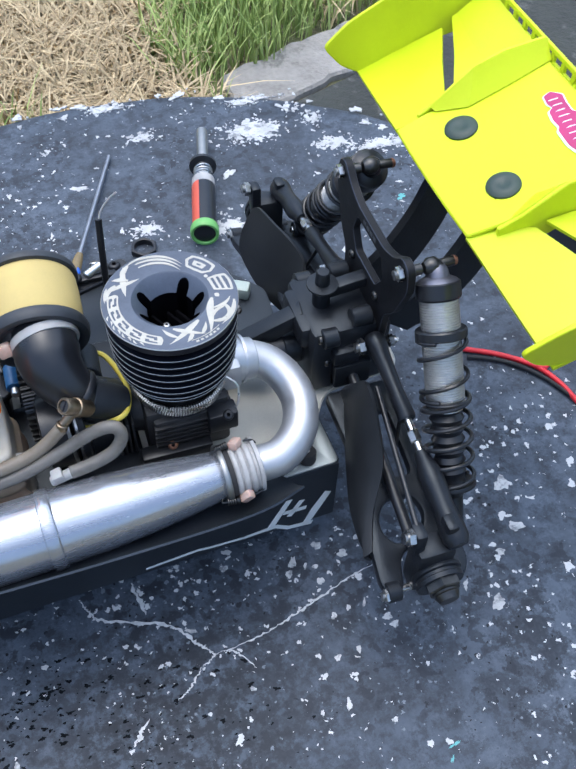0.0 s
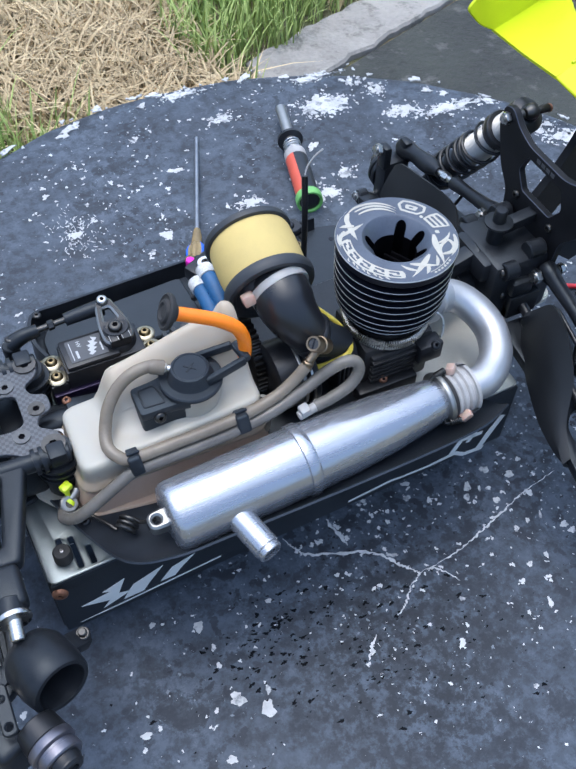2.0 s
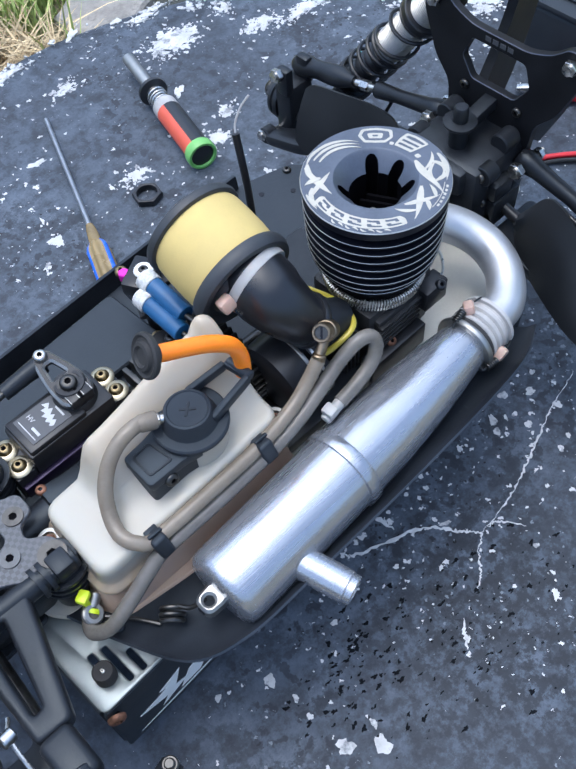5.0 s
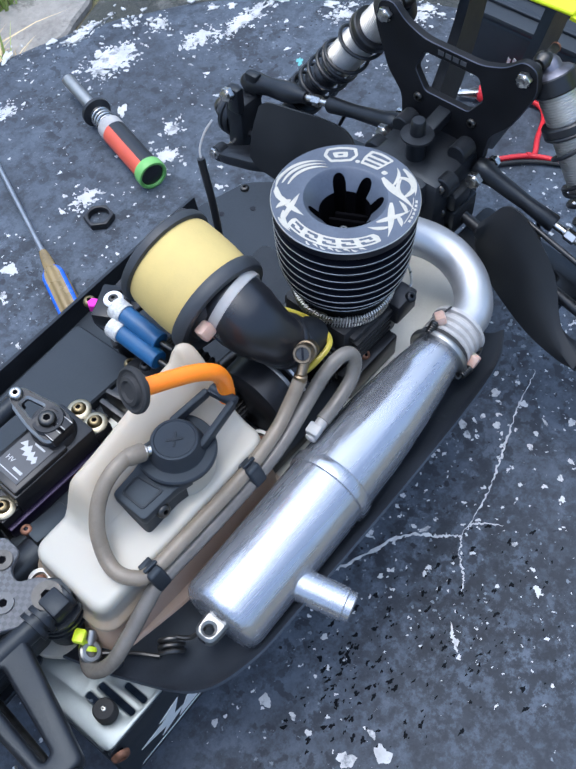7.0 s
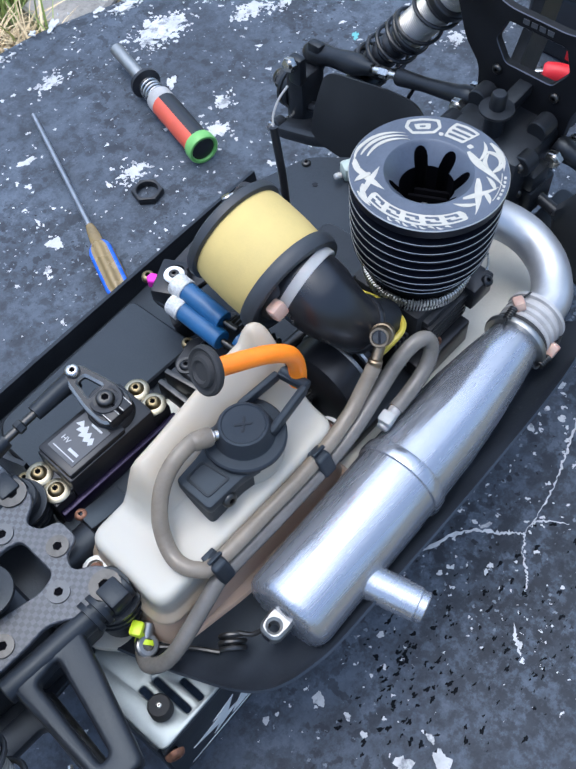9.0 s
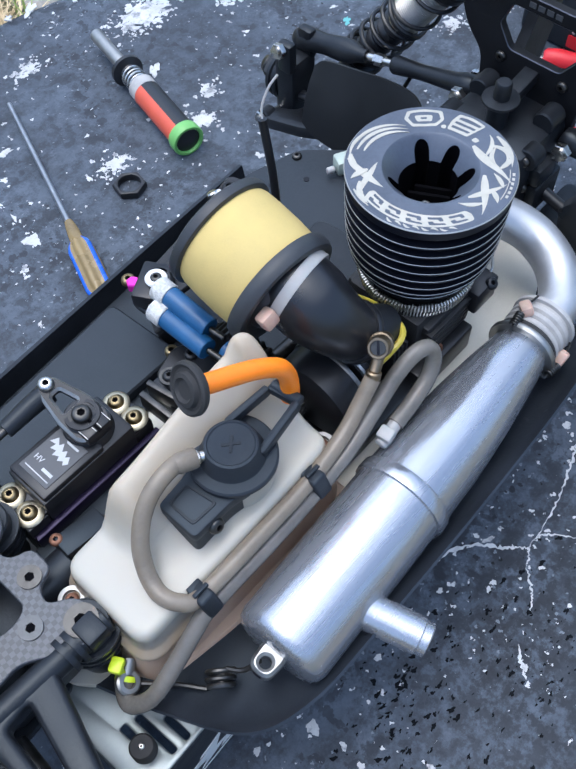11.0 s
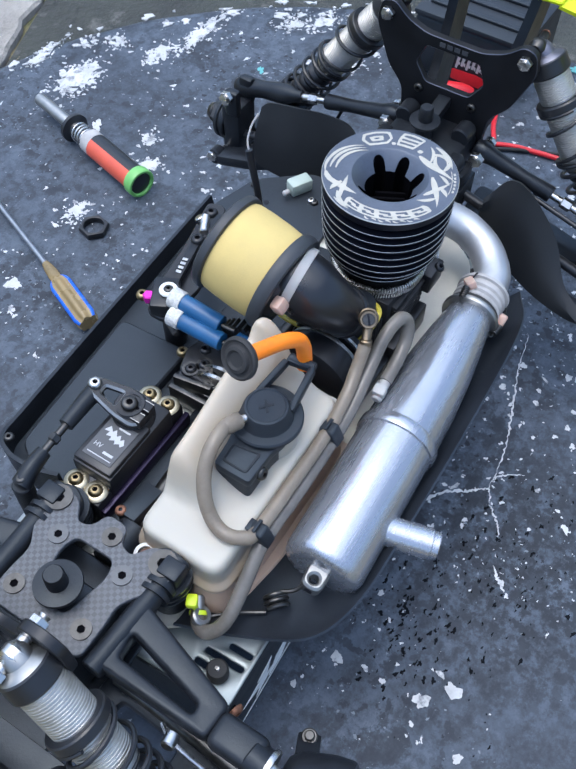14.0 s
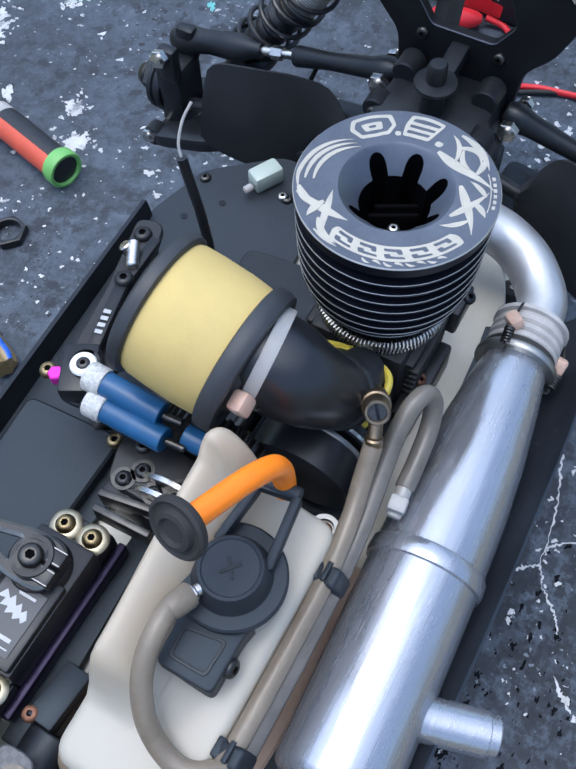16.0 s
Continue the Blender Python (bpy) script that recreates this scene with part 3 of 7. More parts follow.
# ---- setting ----
def build_setting():
    g = bmesh.new()
    bmesh.ops.create_grid(g, x_segments=60, y_segments=60, size=60000)
    for v in g.verts:
        v.co.z = -148
    ob = new("ground", mesh_of("ground", g, soil_mat))
    tagged(ob, "dry grassy soil around the slab", "ground", kind="structure")
    # pale kerb strip, running away from the slab at a slant, and the dark paving beside it
    m = Matrix.Translation((345, 592, 0)) @ Matrix.Rotation(radians(21.5), 4, "Z")
    edge = [(x, -40 + 7 * noise.noise((x * 0.03, 1.0, 0.0)) + 4 * noise.noise((x * 0.11, 2.0, 0.0))) for x in range(-116, 901, 12)]
    edge += [(x, 42 + 8 * noise.noise((x * 0.03, 5.0, 0.0)) + 5 * noise.noise((x * 0.11, 6.0, 0.0))) for x in range(900, -93, -12)]
    k = prism(edge, -170, -138, m=m, bev=3)
    tagged(new("kerb", mesh_of("kerb", k, concrete_mat)), "pale weathered concrete strip beside the grass", "kerb", kind="structure")
    d = prism([(-150, -44), (900, -44), (1400, -900), (100, -900), (-60, -300)], -170, -143, m=m, bev=2)
    tagged(new("paving", mesh_of("paving", d, dark_paving)), "dark mossy paving behind the slab", "paving", kind="structure")
    # tufts of grass
    for name, mat, green in (("dry_grass", straw_mat, False), ("green_grass", green_mat, True)):
        rnd = random.Random(3 if green else 5)
        verts, faces = [], []
        made = 0
        while made < (15000 if green else 24000):
            x, y = rnd.uniform(-520, 620), rnd.uniform(380, 1500)
            if math.hypot(x - 78, y - 29) < 374 or y < 596 + (x - 210) * 0.4 - 14 - 30 * noise.noise((x * 0.02, y * 0.02, 0)) and x > 228:
                continue
            n = noise.noise((x * 0.0042 + 7.3, y * 0.0036 + 2.2, 0.0)) + 0.25 * noise.noise((x * 0.02, y * 0.02, 3.0))
            n += 0.75 * math.exp(-((x - 318) / 88) ** 2) + 0.75 * math.exp(-((x + 95) / 95) ** 2) - 0.6 * math.exp(-((x - 120) / 85) ** 2) - 0.5 * math.exp(-((y - 560) / 30) ** 2) * (x > 120)
            if (n + rnd.gauss(0, 0.14) > 0.14) != green:
                continue
            h = rnd.uniform(22, 62) * (1.15 if green else 0.9)
            a, lean = rnd.uniform(0, 6.283), rnd.uniform(0.15, 0.8) if green else rnd.uniform(0.6, 1.9)
            dx, dy = math.cos(a), math.sin(a)
            w = rnd.uniform(0.6, 1.7)
            i = len(verts)
            z0 = -148
            for f, ww in ((0, 1), (0.45, 0.9), (0.8, 0.55)):
                bx, by, bz = x + dx * lean * h * f * f, y + dy * lean * h * f * f, z0 + h * f * (1.25 - 0.35 * lean * f)
                verts += [((bx - dy * w * ww) * S, (by + dx * w * ww) * S, bz * S), ((bx + dy * w * ww) * S, (by - dx * w * ww) * S, bz * S)]
            verts.append(((x + dx * lean * h) * S, (y + dy * lean * h) * S, (z0 + h * (1.25 - 0.35 * lean)) * S))
            faces += [(i, i + 1, i + 3, i + 2), (i + 2, i + 3, i + 5, i + 4), (i + 4, i + 5, i + 6)]
            made += 1
        me = bpy.data.meshes.new(name)
        me.from_pydata(verts, [], faces)
        me.materials.append(mat)
        tagged(new(name, me), "green grass tufts growing by the slab" if green else "matted dry straw-coloured grass", "grass", kind="stuff")


def blob(rnd, x, y, rx, ry, turn, rough=0.35, n=18):
    ph = [rnd.uniform(0, 6.28) for _ in range(4)]
    pts = []
    for i in range(n):
        a = 2 * math.pi * i / n
        k = 1 + rough * (0.5 * math.sin(2 * a + ph[0]) + 0.5 * math.sin(3 * a + ph[1]) + 0.4 * math.sin(5 * a + ph[2]) + 0.3 * math.sin(8 * a + ph[3])) + rnd.uniform(-0.1, 0.1)
        u, v = rx * k * math.cos(a), ry * k * math.sin(a)
        pts.append((x + u * math.cos(turn) - v * math.sin(turn), y + u * math.sin(turn) + v * math.cos(turn)))
    return pts


def build_slab():
    TEAL = ((150, -186, 2.6, 0.7, 0.2), (146, -192, 1.6, 0.7, 1.0), (419, 8, 6, 3, 0.9), (420, -10, 9, 3.4, 1.7), (422, -24, 6, 2.6, 1.5))
    slab = thing("round_slab", (78, 29, -148), "low round concrete slab with worn dark blue-grey paint", "slab")
    rnd = random.Random(11)
    prof, n = [(0, -4), (322, -4), (348, -5), (356, -9), (360, -18), (361, -60), (362, -150), (0, -150)], 128
    b = rev(prof, (78, 29, 4), (0, 0, 1), n)
    for v in b.verts:
        r = math.hypot(v.co.x - 78, v.co.y - 29)
        if r > 340:
            k = 1 + 0.006 * noise.noise(v.co * 0.02) + 0.004 * noise.noise(v.co * 0.06)
            v.co.x, v.co.y = 78 + (v.co.x - 78) * k, 29 + (v.co.y - 29) * k
    part("slab_body", b, slab_mat, slab, smooth=30)
    # larger patches where the paint has flaked off, each a cluster of chips
    spots = [(93, 371, 24, 7), (210, 349, 30, 6), (200, 308, 26, 17), (153, 373, 8, 5), (112, 325, 15, 8), (250, 312, 9, 12), (300, 262, 32, 8), (91, 216, 14, 9),
             (150, 203, 14, 13), (-78, 168, 7, 5), (-42, 235, 5, 6), (352, 208, 15, 10), (366, 190, 18, 11), (386, 162, 17, 11), (328, 141, 12, 7), (240, -59, 6, 6), (20, 208, 7, 5), (240, 330, 10, 6), (175, 220, 10, 8), (166, 261, 7, 5), (52, 276, 7, 4), (259, 273, 18, 12)]
    chips = []
    for x, y, rx, ry in spots:
        if rx <= 8:
            chips.append(prism(blob(rnd, x, y, rx * 0.8, ry * 0.7, rnd.uniform(0, 3), 0.4, 22), -0.6, 0.2))
            for _ in range(3):
                chips.append(prism(blob(rnd, x + rnd.gauss(0, rx), y + rnd.gauss(0, ry), rnd.uniform(0.5, 1.3), rnd.uniform(0.4, 0.9), rnd.uniform(0, 3), 0.4, 12), -0.6, rnd.uniform(0.1, 0.25)))
            continue
        # a few ragged islands, closer in the middle, then loose crumbs around them
        for k in range(int(6 + rx * ry / 14)):
            a, d = rnd.uniform(0, 6.28), 0.85 * rnd.random() ** 0.8
            size = (1 - 0.75 * d) * rnd.uniform(0.12, 0.34)
            isle = blob(rnd, x + rx * d * math.cos(a), y + ry * d * math.sin(a), max(1.0, rx * size), max(0.8, ry * size * 1.3), rnd.uniform(-0.5, 0.5), 0.5, 40)
            isle = [(px + 1.3 * noise.noise((px * 0.6, py * 0.6, 1.0)) + rnd.uniform(-0.25, 0.25), py + 1.3 * noise.noise((px * 0.6, py * 0.6, 7.0)) + rnd.uniform(-0.25, 0.25)) for px, py in isle]
            chips.append(prism(isle, -0.6, rnd.uniform(0.08, 0.22)))
        for _ in range(int(rx * ry / 3)):
            a, d = rnd.uniform(0, 6.28), rnd.gauss(0.8, 0.35)
            sz = 0.4 + 1.6 * rnd.random() ** 2
            chips.append(prism(blob(rnd, x + rx * d * math.cos(a), y + ry * d * math.sin(a), sz, sz * rnd.uniform(0.5, 0.9), rnd.uniform(0, 3), 0.4, 10), -0.6, rnd.uniform(0.1, 0.25)))
    # single large chips on the side by the exhaust
    for group in (((73, -53, 2.9, 1.3), (69, -62, 2.4, 1.7), (122, -64, 2.6, 2.5), (134, -73, 2.7, 2.3), (106, -70, 1.8, 3.7), (102, -76, 2.0, 2.0), (112, -74, 0.9, 1.7), (117, -76, 1.8, 1.2), (117, -85, 2.0, 2.2), (145, -66, 1.8, 1.3), (117, -106, 1.5, 1.9), (126, -104, 1.1, 1.7), (135, -104, 0.7, 2.6), (144, -115, 2.4, 1.9), (146, -120, 2.2, 1.9), (43, -91, 2.8, 1.1), (9, -89, 1.5, 1.1), (111, -128, 1.5, 1.8)),
                  ((123, -127, 1.3, 1.8), (65, -130, 1.8, 1.0), (94, -152, 0.8, 1.6), (6, -136, 1.4, 1.4), (204, -126, 3.3, 4.2), (219, -99, 2.8, 1.9), (235, -87, 4.0, 3.0), (148, -184, 1.8, 1.4), (139, -182, 1.4, 1.8), (127, -166, 1.4, 1.4), (108, -152, 1.2, 3.1), (154, -145, 1.1, 1.1), (74, -187, 1.3, 1.3), (-72, -85, 2.8, 2.7), (-68, -129, 3.7, 3.6)),
                  ((-56, -140, 3.6, 3.9), (-116, -127, 2.6, 1.7), (-82, -155, 2.9, 1.7), (-196, -53, 2.2, 3.1), (-186, -60, 3.0, 4.1), (-168, -92, 1.6, 2.0), (-106, -150, 5.4, 0.7), (-94, -74, 1.5, 1.6), (-69, -99, 1.3, 1.8), (-80, -130, 1.0, 1.4), (-32, -87, 1.7, 1.4), (-157, -132, 1.5, 1.3), (-206, -105, 2.9, 2.7), (-70, -109, 1.4, 1.5), (-52, -131, 1.4, 2.1))):
        for x, y, rx, ry in group:
            chips.append(prism(blob(rnd, x, y, rx, ry, -0.42, 0.28, 22), -0.6, rnd.uniform(0.12, 0.22)))
    # chips along the worn rim
    for _ in range(150):
        a, d = rnd.uniform(0, 6.28), 356 - 22 * rnd.random() ** 2
        s = rnd.choice([1.0, 1.6, 2.4, 4.0])
        chips.append(prism(blob(rnd, 78 + d * math.cos(a), 29 + d * math.sin(a), s * 0.8, s * rnd.uniform(0.8, 1.8), a, 0.5, 16), -0.8, rnd.uniform(0.05, 0.2)))
    # scattered single chips
    for _ in range(1500):
        a, d = rnd.uniform(0, 6.28), 345 * math.sqrt(rnd.random())
        x, y = 78 + d * math.cos(a), 29 + d * math.sin(a)
        if noise.noise((x * 0.012, y * 0.012, 4)) + rnd.uniform(-0.35, 0.35) < -0.02:
            continue
        if y < 70 and rnd.random() < (0.9 if y < -45 else 0.45):
            continue
        s = rnd.choice([0.5, 0.6, 0.8, 0.9, 1.2, 1.7, 2.6])
        chips.append(prism(blob(rnd, x, y, s, s * rnd.uniform(0.4, 1.0), rnd.uniform(0, 3), 0.55, 15), -0.6, rnd.uniform(0.1, 0.22)))
    part("bare_patches", join(*chips), bare_mat, slab, "chips of bare pale concrete showing through", smooth=0)["kind"] = "stuff"
    pits = []
    for x0, y0, sp, k in ((-32, -103, 15, 60), (-48, -114, 13, 40), (0, -102, 18, 40), (15, -130, 24, 60), (-20, -140, 24, 40), (60, -150, 26, 40), (-100, -130, 30, 16)):
        for _ in range(k):
            s = rnd.choice([0.3, 0.4, 0.55, 0.75, 1.15])
            pits.append(prism(blob(rnd, rnd.gauss(x0, sp), rnd.gauss(y0, sp * 0.7), s * 1.4, s * rnd.uniform(0.6, 1.0), rnd.uniform(-0.4, 0.4), 0.5, 12), -0.6, rnd.uniform(0.06, 0.1)))
    part("dark_pits", join(*pits), pit_mat, slab, "small dark pits in the paint", smooth=0)["kind"] = "stuff"
    scuff = [prism(blob(rnd, rnd.gauss(-42, 9), rnd.gauss(235, 15), rnd.uniform(0.3, 1.8), rnd.uniform(0.2, 0.5), rnd.uniform(0.6, 2.6), 0.5, 10), -0.6, rnd.uniform(0.06, 0.2)) for _ in range(170)]
    part("scuff", join(*scuff), bare_mat, slab, "pale scraped patch", smooth=0)["kind"] = "stuff"
    for x, y, rx, ry, turn in TEAL:
        part("paint_speck", prism(blob(rnd, x, y, rx, ry, turn, 0.5, 18), -0.6, 0.15), teal_paint, slab, "teal paint streak", smooth=0)
    part("paint_speck", prism(blob(rnd, 285, 197, 4.2, 2.2, 0.4, 0.5, 16), -0.6, 0.15), teal_paint, slab, "teal paint speck", smooth=0)
    # cracks
    def crack(pts, w):
        path = spline([(*p, 0) for p in pts], 14)
        l, r = [], []
        for i, p in enumerate(path):
            t = (path[min(i + 1, len(path) - 1)] - path[max(i - 1, 0)]).normalized()
            q = V(-t.y, t.x, 0)
            f = i / (len(path) - 1)
            j = p + q * rnd.uniform(-0.6, 0.6)
            ww = w * rnd.uniform(0.2, 1.1) * (0.35 + math.sin(math.pi * f))
            l.append((j + q * ww)[:2])
            r.append((j - q * ww)[:2])
        return prism(l + r[::-1], -0.6, 0.12)
    for pts, w in (([(-9, -56), (-5, -65), (2, -72), (32, -84), (44, -98), (51, -107), (44, -111)], 0.85),
                   ([(51, -107), (74, -105), (94, -100), (110, -95), (135, -87), (161, -82)], 0.55),
                   ([(19, -55), (23, -75)], 1.2), ([(56, -107), (62, -109), (70, -120)], 0.5), ([(44, -111), (36, -119), (28, -124)], 0.5), ([(12, -128), (2, -139)], 0.8)):
        part("crack", crack(pts, w), crack_mat, slab, "thin pale crack in the paint", smooth=0)


build_setting()
build_slab()


# ---- stand under the car ----
def build_stand():
    st = thing("car_stand", (0, -3, 0), "silver steel model car stand with black sides and white flash graphics", "stand")
    m = Matrix.Rotation(radians(2.3), 4, "Z")
    slots = [rounded([(x - 1.3, y - w), (x + 1.3, y - w), (x + 1.3, y + w), (x - 1.3, y + w)], 1.3, 4) for x, y, w in ((-126.2, -46, 6.0), (-120.6, -50.5, 9), (-114.4, -54.6, 5.4), (114, -44, 7), (120, -44, 7))]
    top = prism(rounded([(-137, -62), (131, -62), (131, 62), (-137, 62)], 4), 68.4, 70, holes=slots, m=m, bev=0.8, bseg=2)
    part("top_plate", top, stand_mat, st, "silver plate with three slots")
    for s in (-1, 1):
        face = prism(rounded([(-137, 19), (131, 19), (131, 68.3), (-137, 68.3)], 2), -0.9, 0.9, m=m @ frame_at((0, s * 61.4, 0), (1, 0, 0), (0, 0, 1)), bev=0.3)
        part("side_panel", face, plastic_flat, st, "black side panel")
    for x in (-137, 131):
        part("end_panel", box((x, x * 0.04, 44), (1.6, 119, 48), Matrix.Rotation(radians(2.3), 3, "Z"), 0.4), plastic_flat, st)
    part("pedestal", rev([(0, 0), (44, 0), (46, 3), (44, 9), (34, 16), (30, 30), (34, 62), (50, 68.2), (0, 68.2)], (0, 0, 0), seg=48), plastic_flat, st, "round black pedestal")
    for x, y in ((-124.5, -56.5), (118, -51), (-124, 51), (118, 56)):
        part("rubber_foot", rev([(0, 0), (4.3, 0), (4.5, 0.8), (4.4, 6.4), (3.8, 7.4), (0, 7.6)], (x, y, 70), seg=24), rubber, st, "black rubber bumper")
        put("screw", screw_steel, (x, y, 77.0), (0, 0, 1), st).scale = (0.5, 0.5, 0.5)
    put("screw", screw_rust, (-131.3, -68.5, 62), (-0.3, -1, 0), st, "rusty button-head screw").scale = (1.6, 1.6, 1.6)
    # white flashes on the near side
    near = m @ frame_at((0, -62.35, 0), (1, 0, 0), (0, 0, 1))
    for pts in ([(-130, 23), (-52, 27), (-52, 26), (-108, 23)], [(-127, 38.5), (-111.4, 40.8), (-115.6, 43.4), (-103.5, 48), (-108, 35.5), (-101.8, 33), (-117, 27), (-113, 32.5)], [(-106.3, 27), (-100, 38), (-83.4, 44), (-91, 34), (-95.4, 27)], [(-86, 28.5), (-79, 38), (-66, 42), (-74, 34), (-78, 28.5)],
                [(26, 22.5), (54, 24.5), (60, 23.5), (80, 22), (80, 23.6), (60, 25.2), (54, 26.4), (26, 24)], [(80, 22), (97, 22.5), (104, 17), (118, 15), (119, 18), (105, 20), (98, 25.5), (80, 24)], [(96, 24), (106, 47), (102.5, 47), (92.5, 25)],
                [(101, 34), (114, 33), (114.5, 36), (102, 37)], [(106, 30), (113, 43), (110, 43.5), (103.5, 31)], [(116, 15), (128, 43), (124.5, 45), (117.5, 31), (112.5, 17)]):
        part("graphic", prism(pts, 0.0, 0.25, m=near), white_paint, st, "white jagged flash")


build_stand()

# ---- the car ----
car = thing("rc_buggy", (0, 0, 78), "black nitro model buggy without body and wheels on a stand", "model car")


def screws(me, name, pts, axis, parent, label="", size=1.0):
    for p in pts:
        put(name, me, p, axis, parent, label, spin=(p[0] * 1.7 + p[1]) % 1.0).scale = (size, size, size)


def build_chassis():
    half = [(-128, 24), (-120, 34), (-112, 44), (-96, 56), (60, 60), (98, 56), (122, 46), (138, 20), (182, 16)]
    out = half + [(x, -y) for x, y in reversed(half)]
    ch = part("chassis_plate", prism(rounded(out, 8), 78, 81, bev=0.5), chassis_mat, car, "pale grey anodised chassis plate")
    part("front_skid", prism(rounded([(-190, 20), (-150, 28), (-126, 26), (-126, -26), (-150, -28), (-190, -20)], 4), 77, 80, bev=0.5), plastic, ch, "black skid plate under the front")
    # two added plates darken the pale chassis in place of unmodelled black parts
    part("engine_bay_filler", prism(rounded([(-12, 2), (-12, 40), (80, 44), (84, 8), (70, 2)], 4), 81.3, 87, bev=0.6), plastic, ch, "added black filler plate beside the engine")
    part("centre_filler", prism(rounded([(-22, -43), (-22, 10), (40, 10), (40, -43)], 5), 81.3, 88, bev=1.0, bseg=2), plastic, ch, "added black filler plate under the clutch")
    # far side guard: floor, lid and outer wall
    fl = prism(rounded([(-104, 34), (-104, 66, 9), (-97, 76, 9), (78, 90), (108, 82), (130, 56), (128, 30), (60, 24), (-60, 34)], 5), 81.2, 84, bev=0.4)
    g = part("side_guard", fl, plastic_flat, car, "black plastic side guard tray")
    wall = spline([(-100, 40, 0), (-103.5, 52, 0), (-103, 66, 0), (-97, 75.5, 0), (-80, 78, 0), (-20, 82.5, 0), (40, 86.6, 0), (77.5, 89.3, 0)], 8)
    rows = []
    for i, p in enumerate(wall):
        f = i / (len(wall) - 1)
        top = 99 - 7.5 * max(0, f - 0.2) / 0.8
        rows.append([(p.x, p.y, 83), (p.x, p.y + 0.6, (83 + top) / 2), (p.x * 1.0, p.y + 1.6, top)])
    part("guard_wall", sheet(rows, 1.9), plastic, g, "upright rim")
    part("radio_box_lid", prism(rounded([(-98, 39), (-98, 62), (-92, 71), (-14, 77), (-12, 39)], 4), 84, 90, bev=0.8), plastic_flat, g, "flat matt black box lid")
    put("screw", screw_dark, (-96.5, 72, 98), (0, 0, 1), g)
    screws(screw_dark, "screw", [(104, 79, 84), (68, 84, 84), (110, 44, 84)], (0, 0, 1), g)
    screws(screw_brass, "screw", [(-14.4, 40.4, 90), (62, 78, 84)], (0, 0, 1), g)
    # no hole is cut: black discs paint the shade inside
    for x, y in ((96, 66), (83, 76)):
        part("hole", rev([(0, 0), (1.5, 0), (1.5, 0.3), (0, 0.3)], (x, y, 83.9), seg=14), fin_mat, g, "black disc painting a drilled hole's shade")
    part("antenna_clip_block", box((114, 56, 88), (13, 8, 8), Matrix.Rotation(radians(-28), 3, "Z"), 1.4), clear_block, g, "milky white plastic block")
    part("block_pin", cyl((106.5, 58, 88), (103, 59.5, 88), 1.6, seg=12), white_tie, g)
    screws(screw_steel, "screw", [(110, 46, 84.2)], (0, 0, 1), g)
    # near side guard: a curved lip under the exhaust
    rim = spline([(-122, -34, 86), (-113, -58, 88), (-100, -83, 93), (-80, -92.5, 98), (-50, -94, 100), (15, -93.4, 100), (78, -90, 99), (106, -79, 92)], 7)
    inner = spline([(-112, -34, 83), (-100, -44, 83), (-85, -52, 83), (-70, -54, 83), (-45, -54, 83), (15, -54, 83), (70, -52, 83), (92, -50, 83)], 7)
    rows = []
    for a, b in zip(rim, inner):
        q = b.lerp(a, 0.55)
        q.z = 83 + (a.z - 83) * 0.16
        w = b.lerp(a, 0.88)
        w.z = 83 + (a.z - 83) * 0.55
        rows.append([b, q, w, a])
    ng = part("side_guard", sheet(rows, 1.0), guard_black, car, "curved black plastic guard below the exhaust")
    put("screw", screw_m3, (-110, -51, 85.5), (-0.1, -0.25, 1), ng)
    put("screw", screw_m3, (101, -63, 86), (0.1, -0.3, 1), ng)
    # steel wire holding the exhaust
    part("exhaust_hanger", join(tube([(-112, -44, 88), (-104, -53, 87), (-98, -62, 87)], 0.9, 8), coil((-95, -65.6, 90.4), (-91, -62, 91.6), 4.4, 0.9, 2.4, per=20, closed_ends=False),
                                tube([(-90, -64, 95), (-87, -69, 97), (-82, -72, 102)], 0.9, 8)), dark_steel, car, "bent dark steel spring wire")
    # front bumper
    rows = []
    for i in range(17):
        y = -38 + 76 * i / 16
        k = 1 - (y / 38) ** 2 + 0.25 * math.sin(y * 0.16)
        y += 2
        rows.append([(-184, y * 0.85, 78), (-190 - 2 * k, y, 77), (-197 - 2 * k, y, 78.5), (-199.5 - 2.5 * k, y, 82), (-200 - 2.5 * k, y * 0.98, 86)])
    fb = part("front_bumper", sheet(rows, 3.4), plastic, car, "curved black nylon bumper")
    for s in (-1, 1):
        part("bumper_knob", rev([(0, 0), (6, 0), (6, 5), (5.2, 6), (3, 6.2), (2.6, 5.4), (0, 5.4)], (-190, s * 33, 79.5), (-0.5, 0, 1), 24), plastic, fb)


build_chassis()


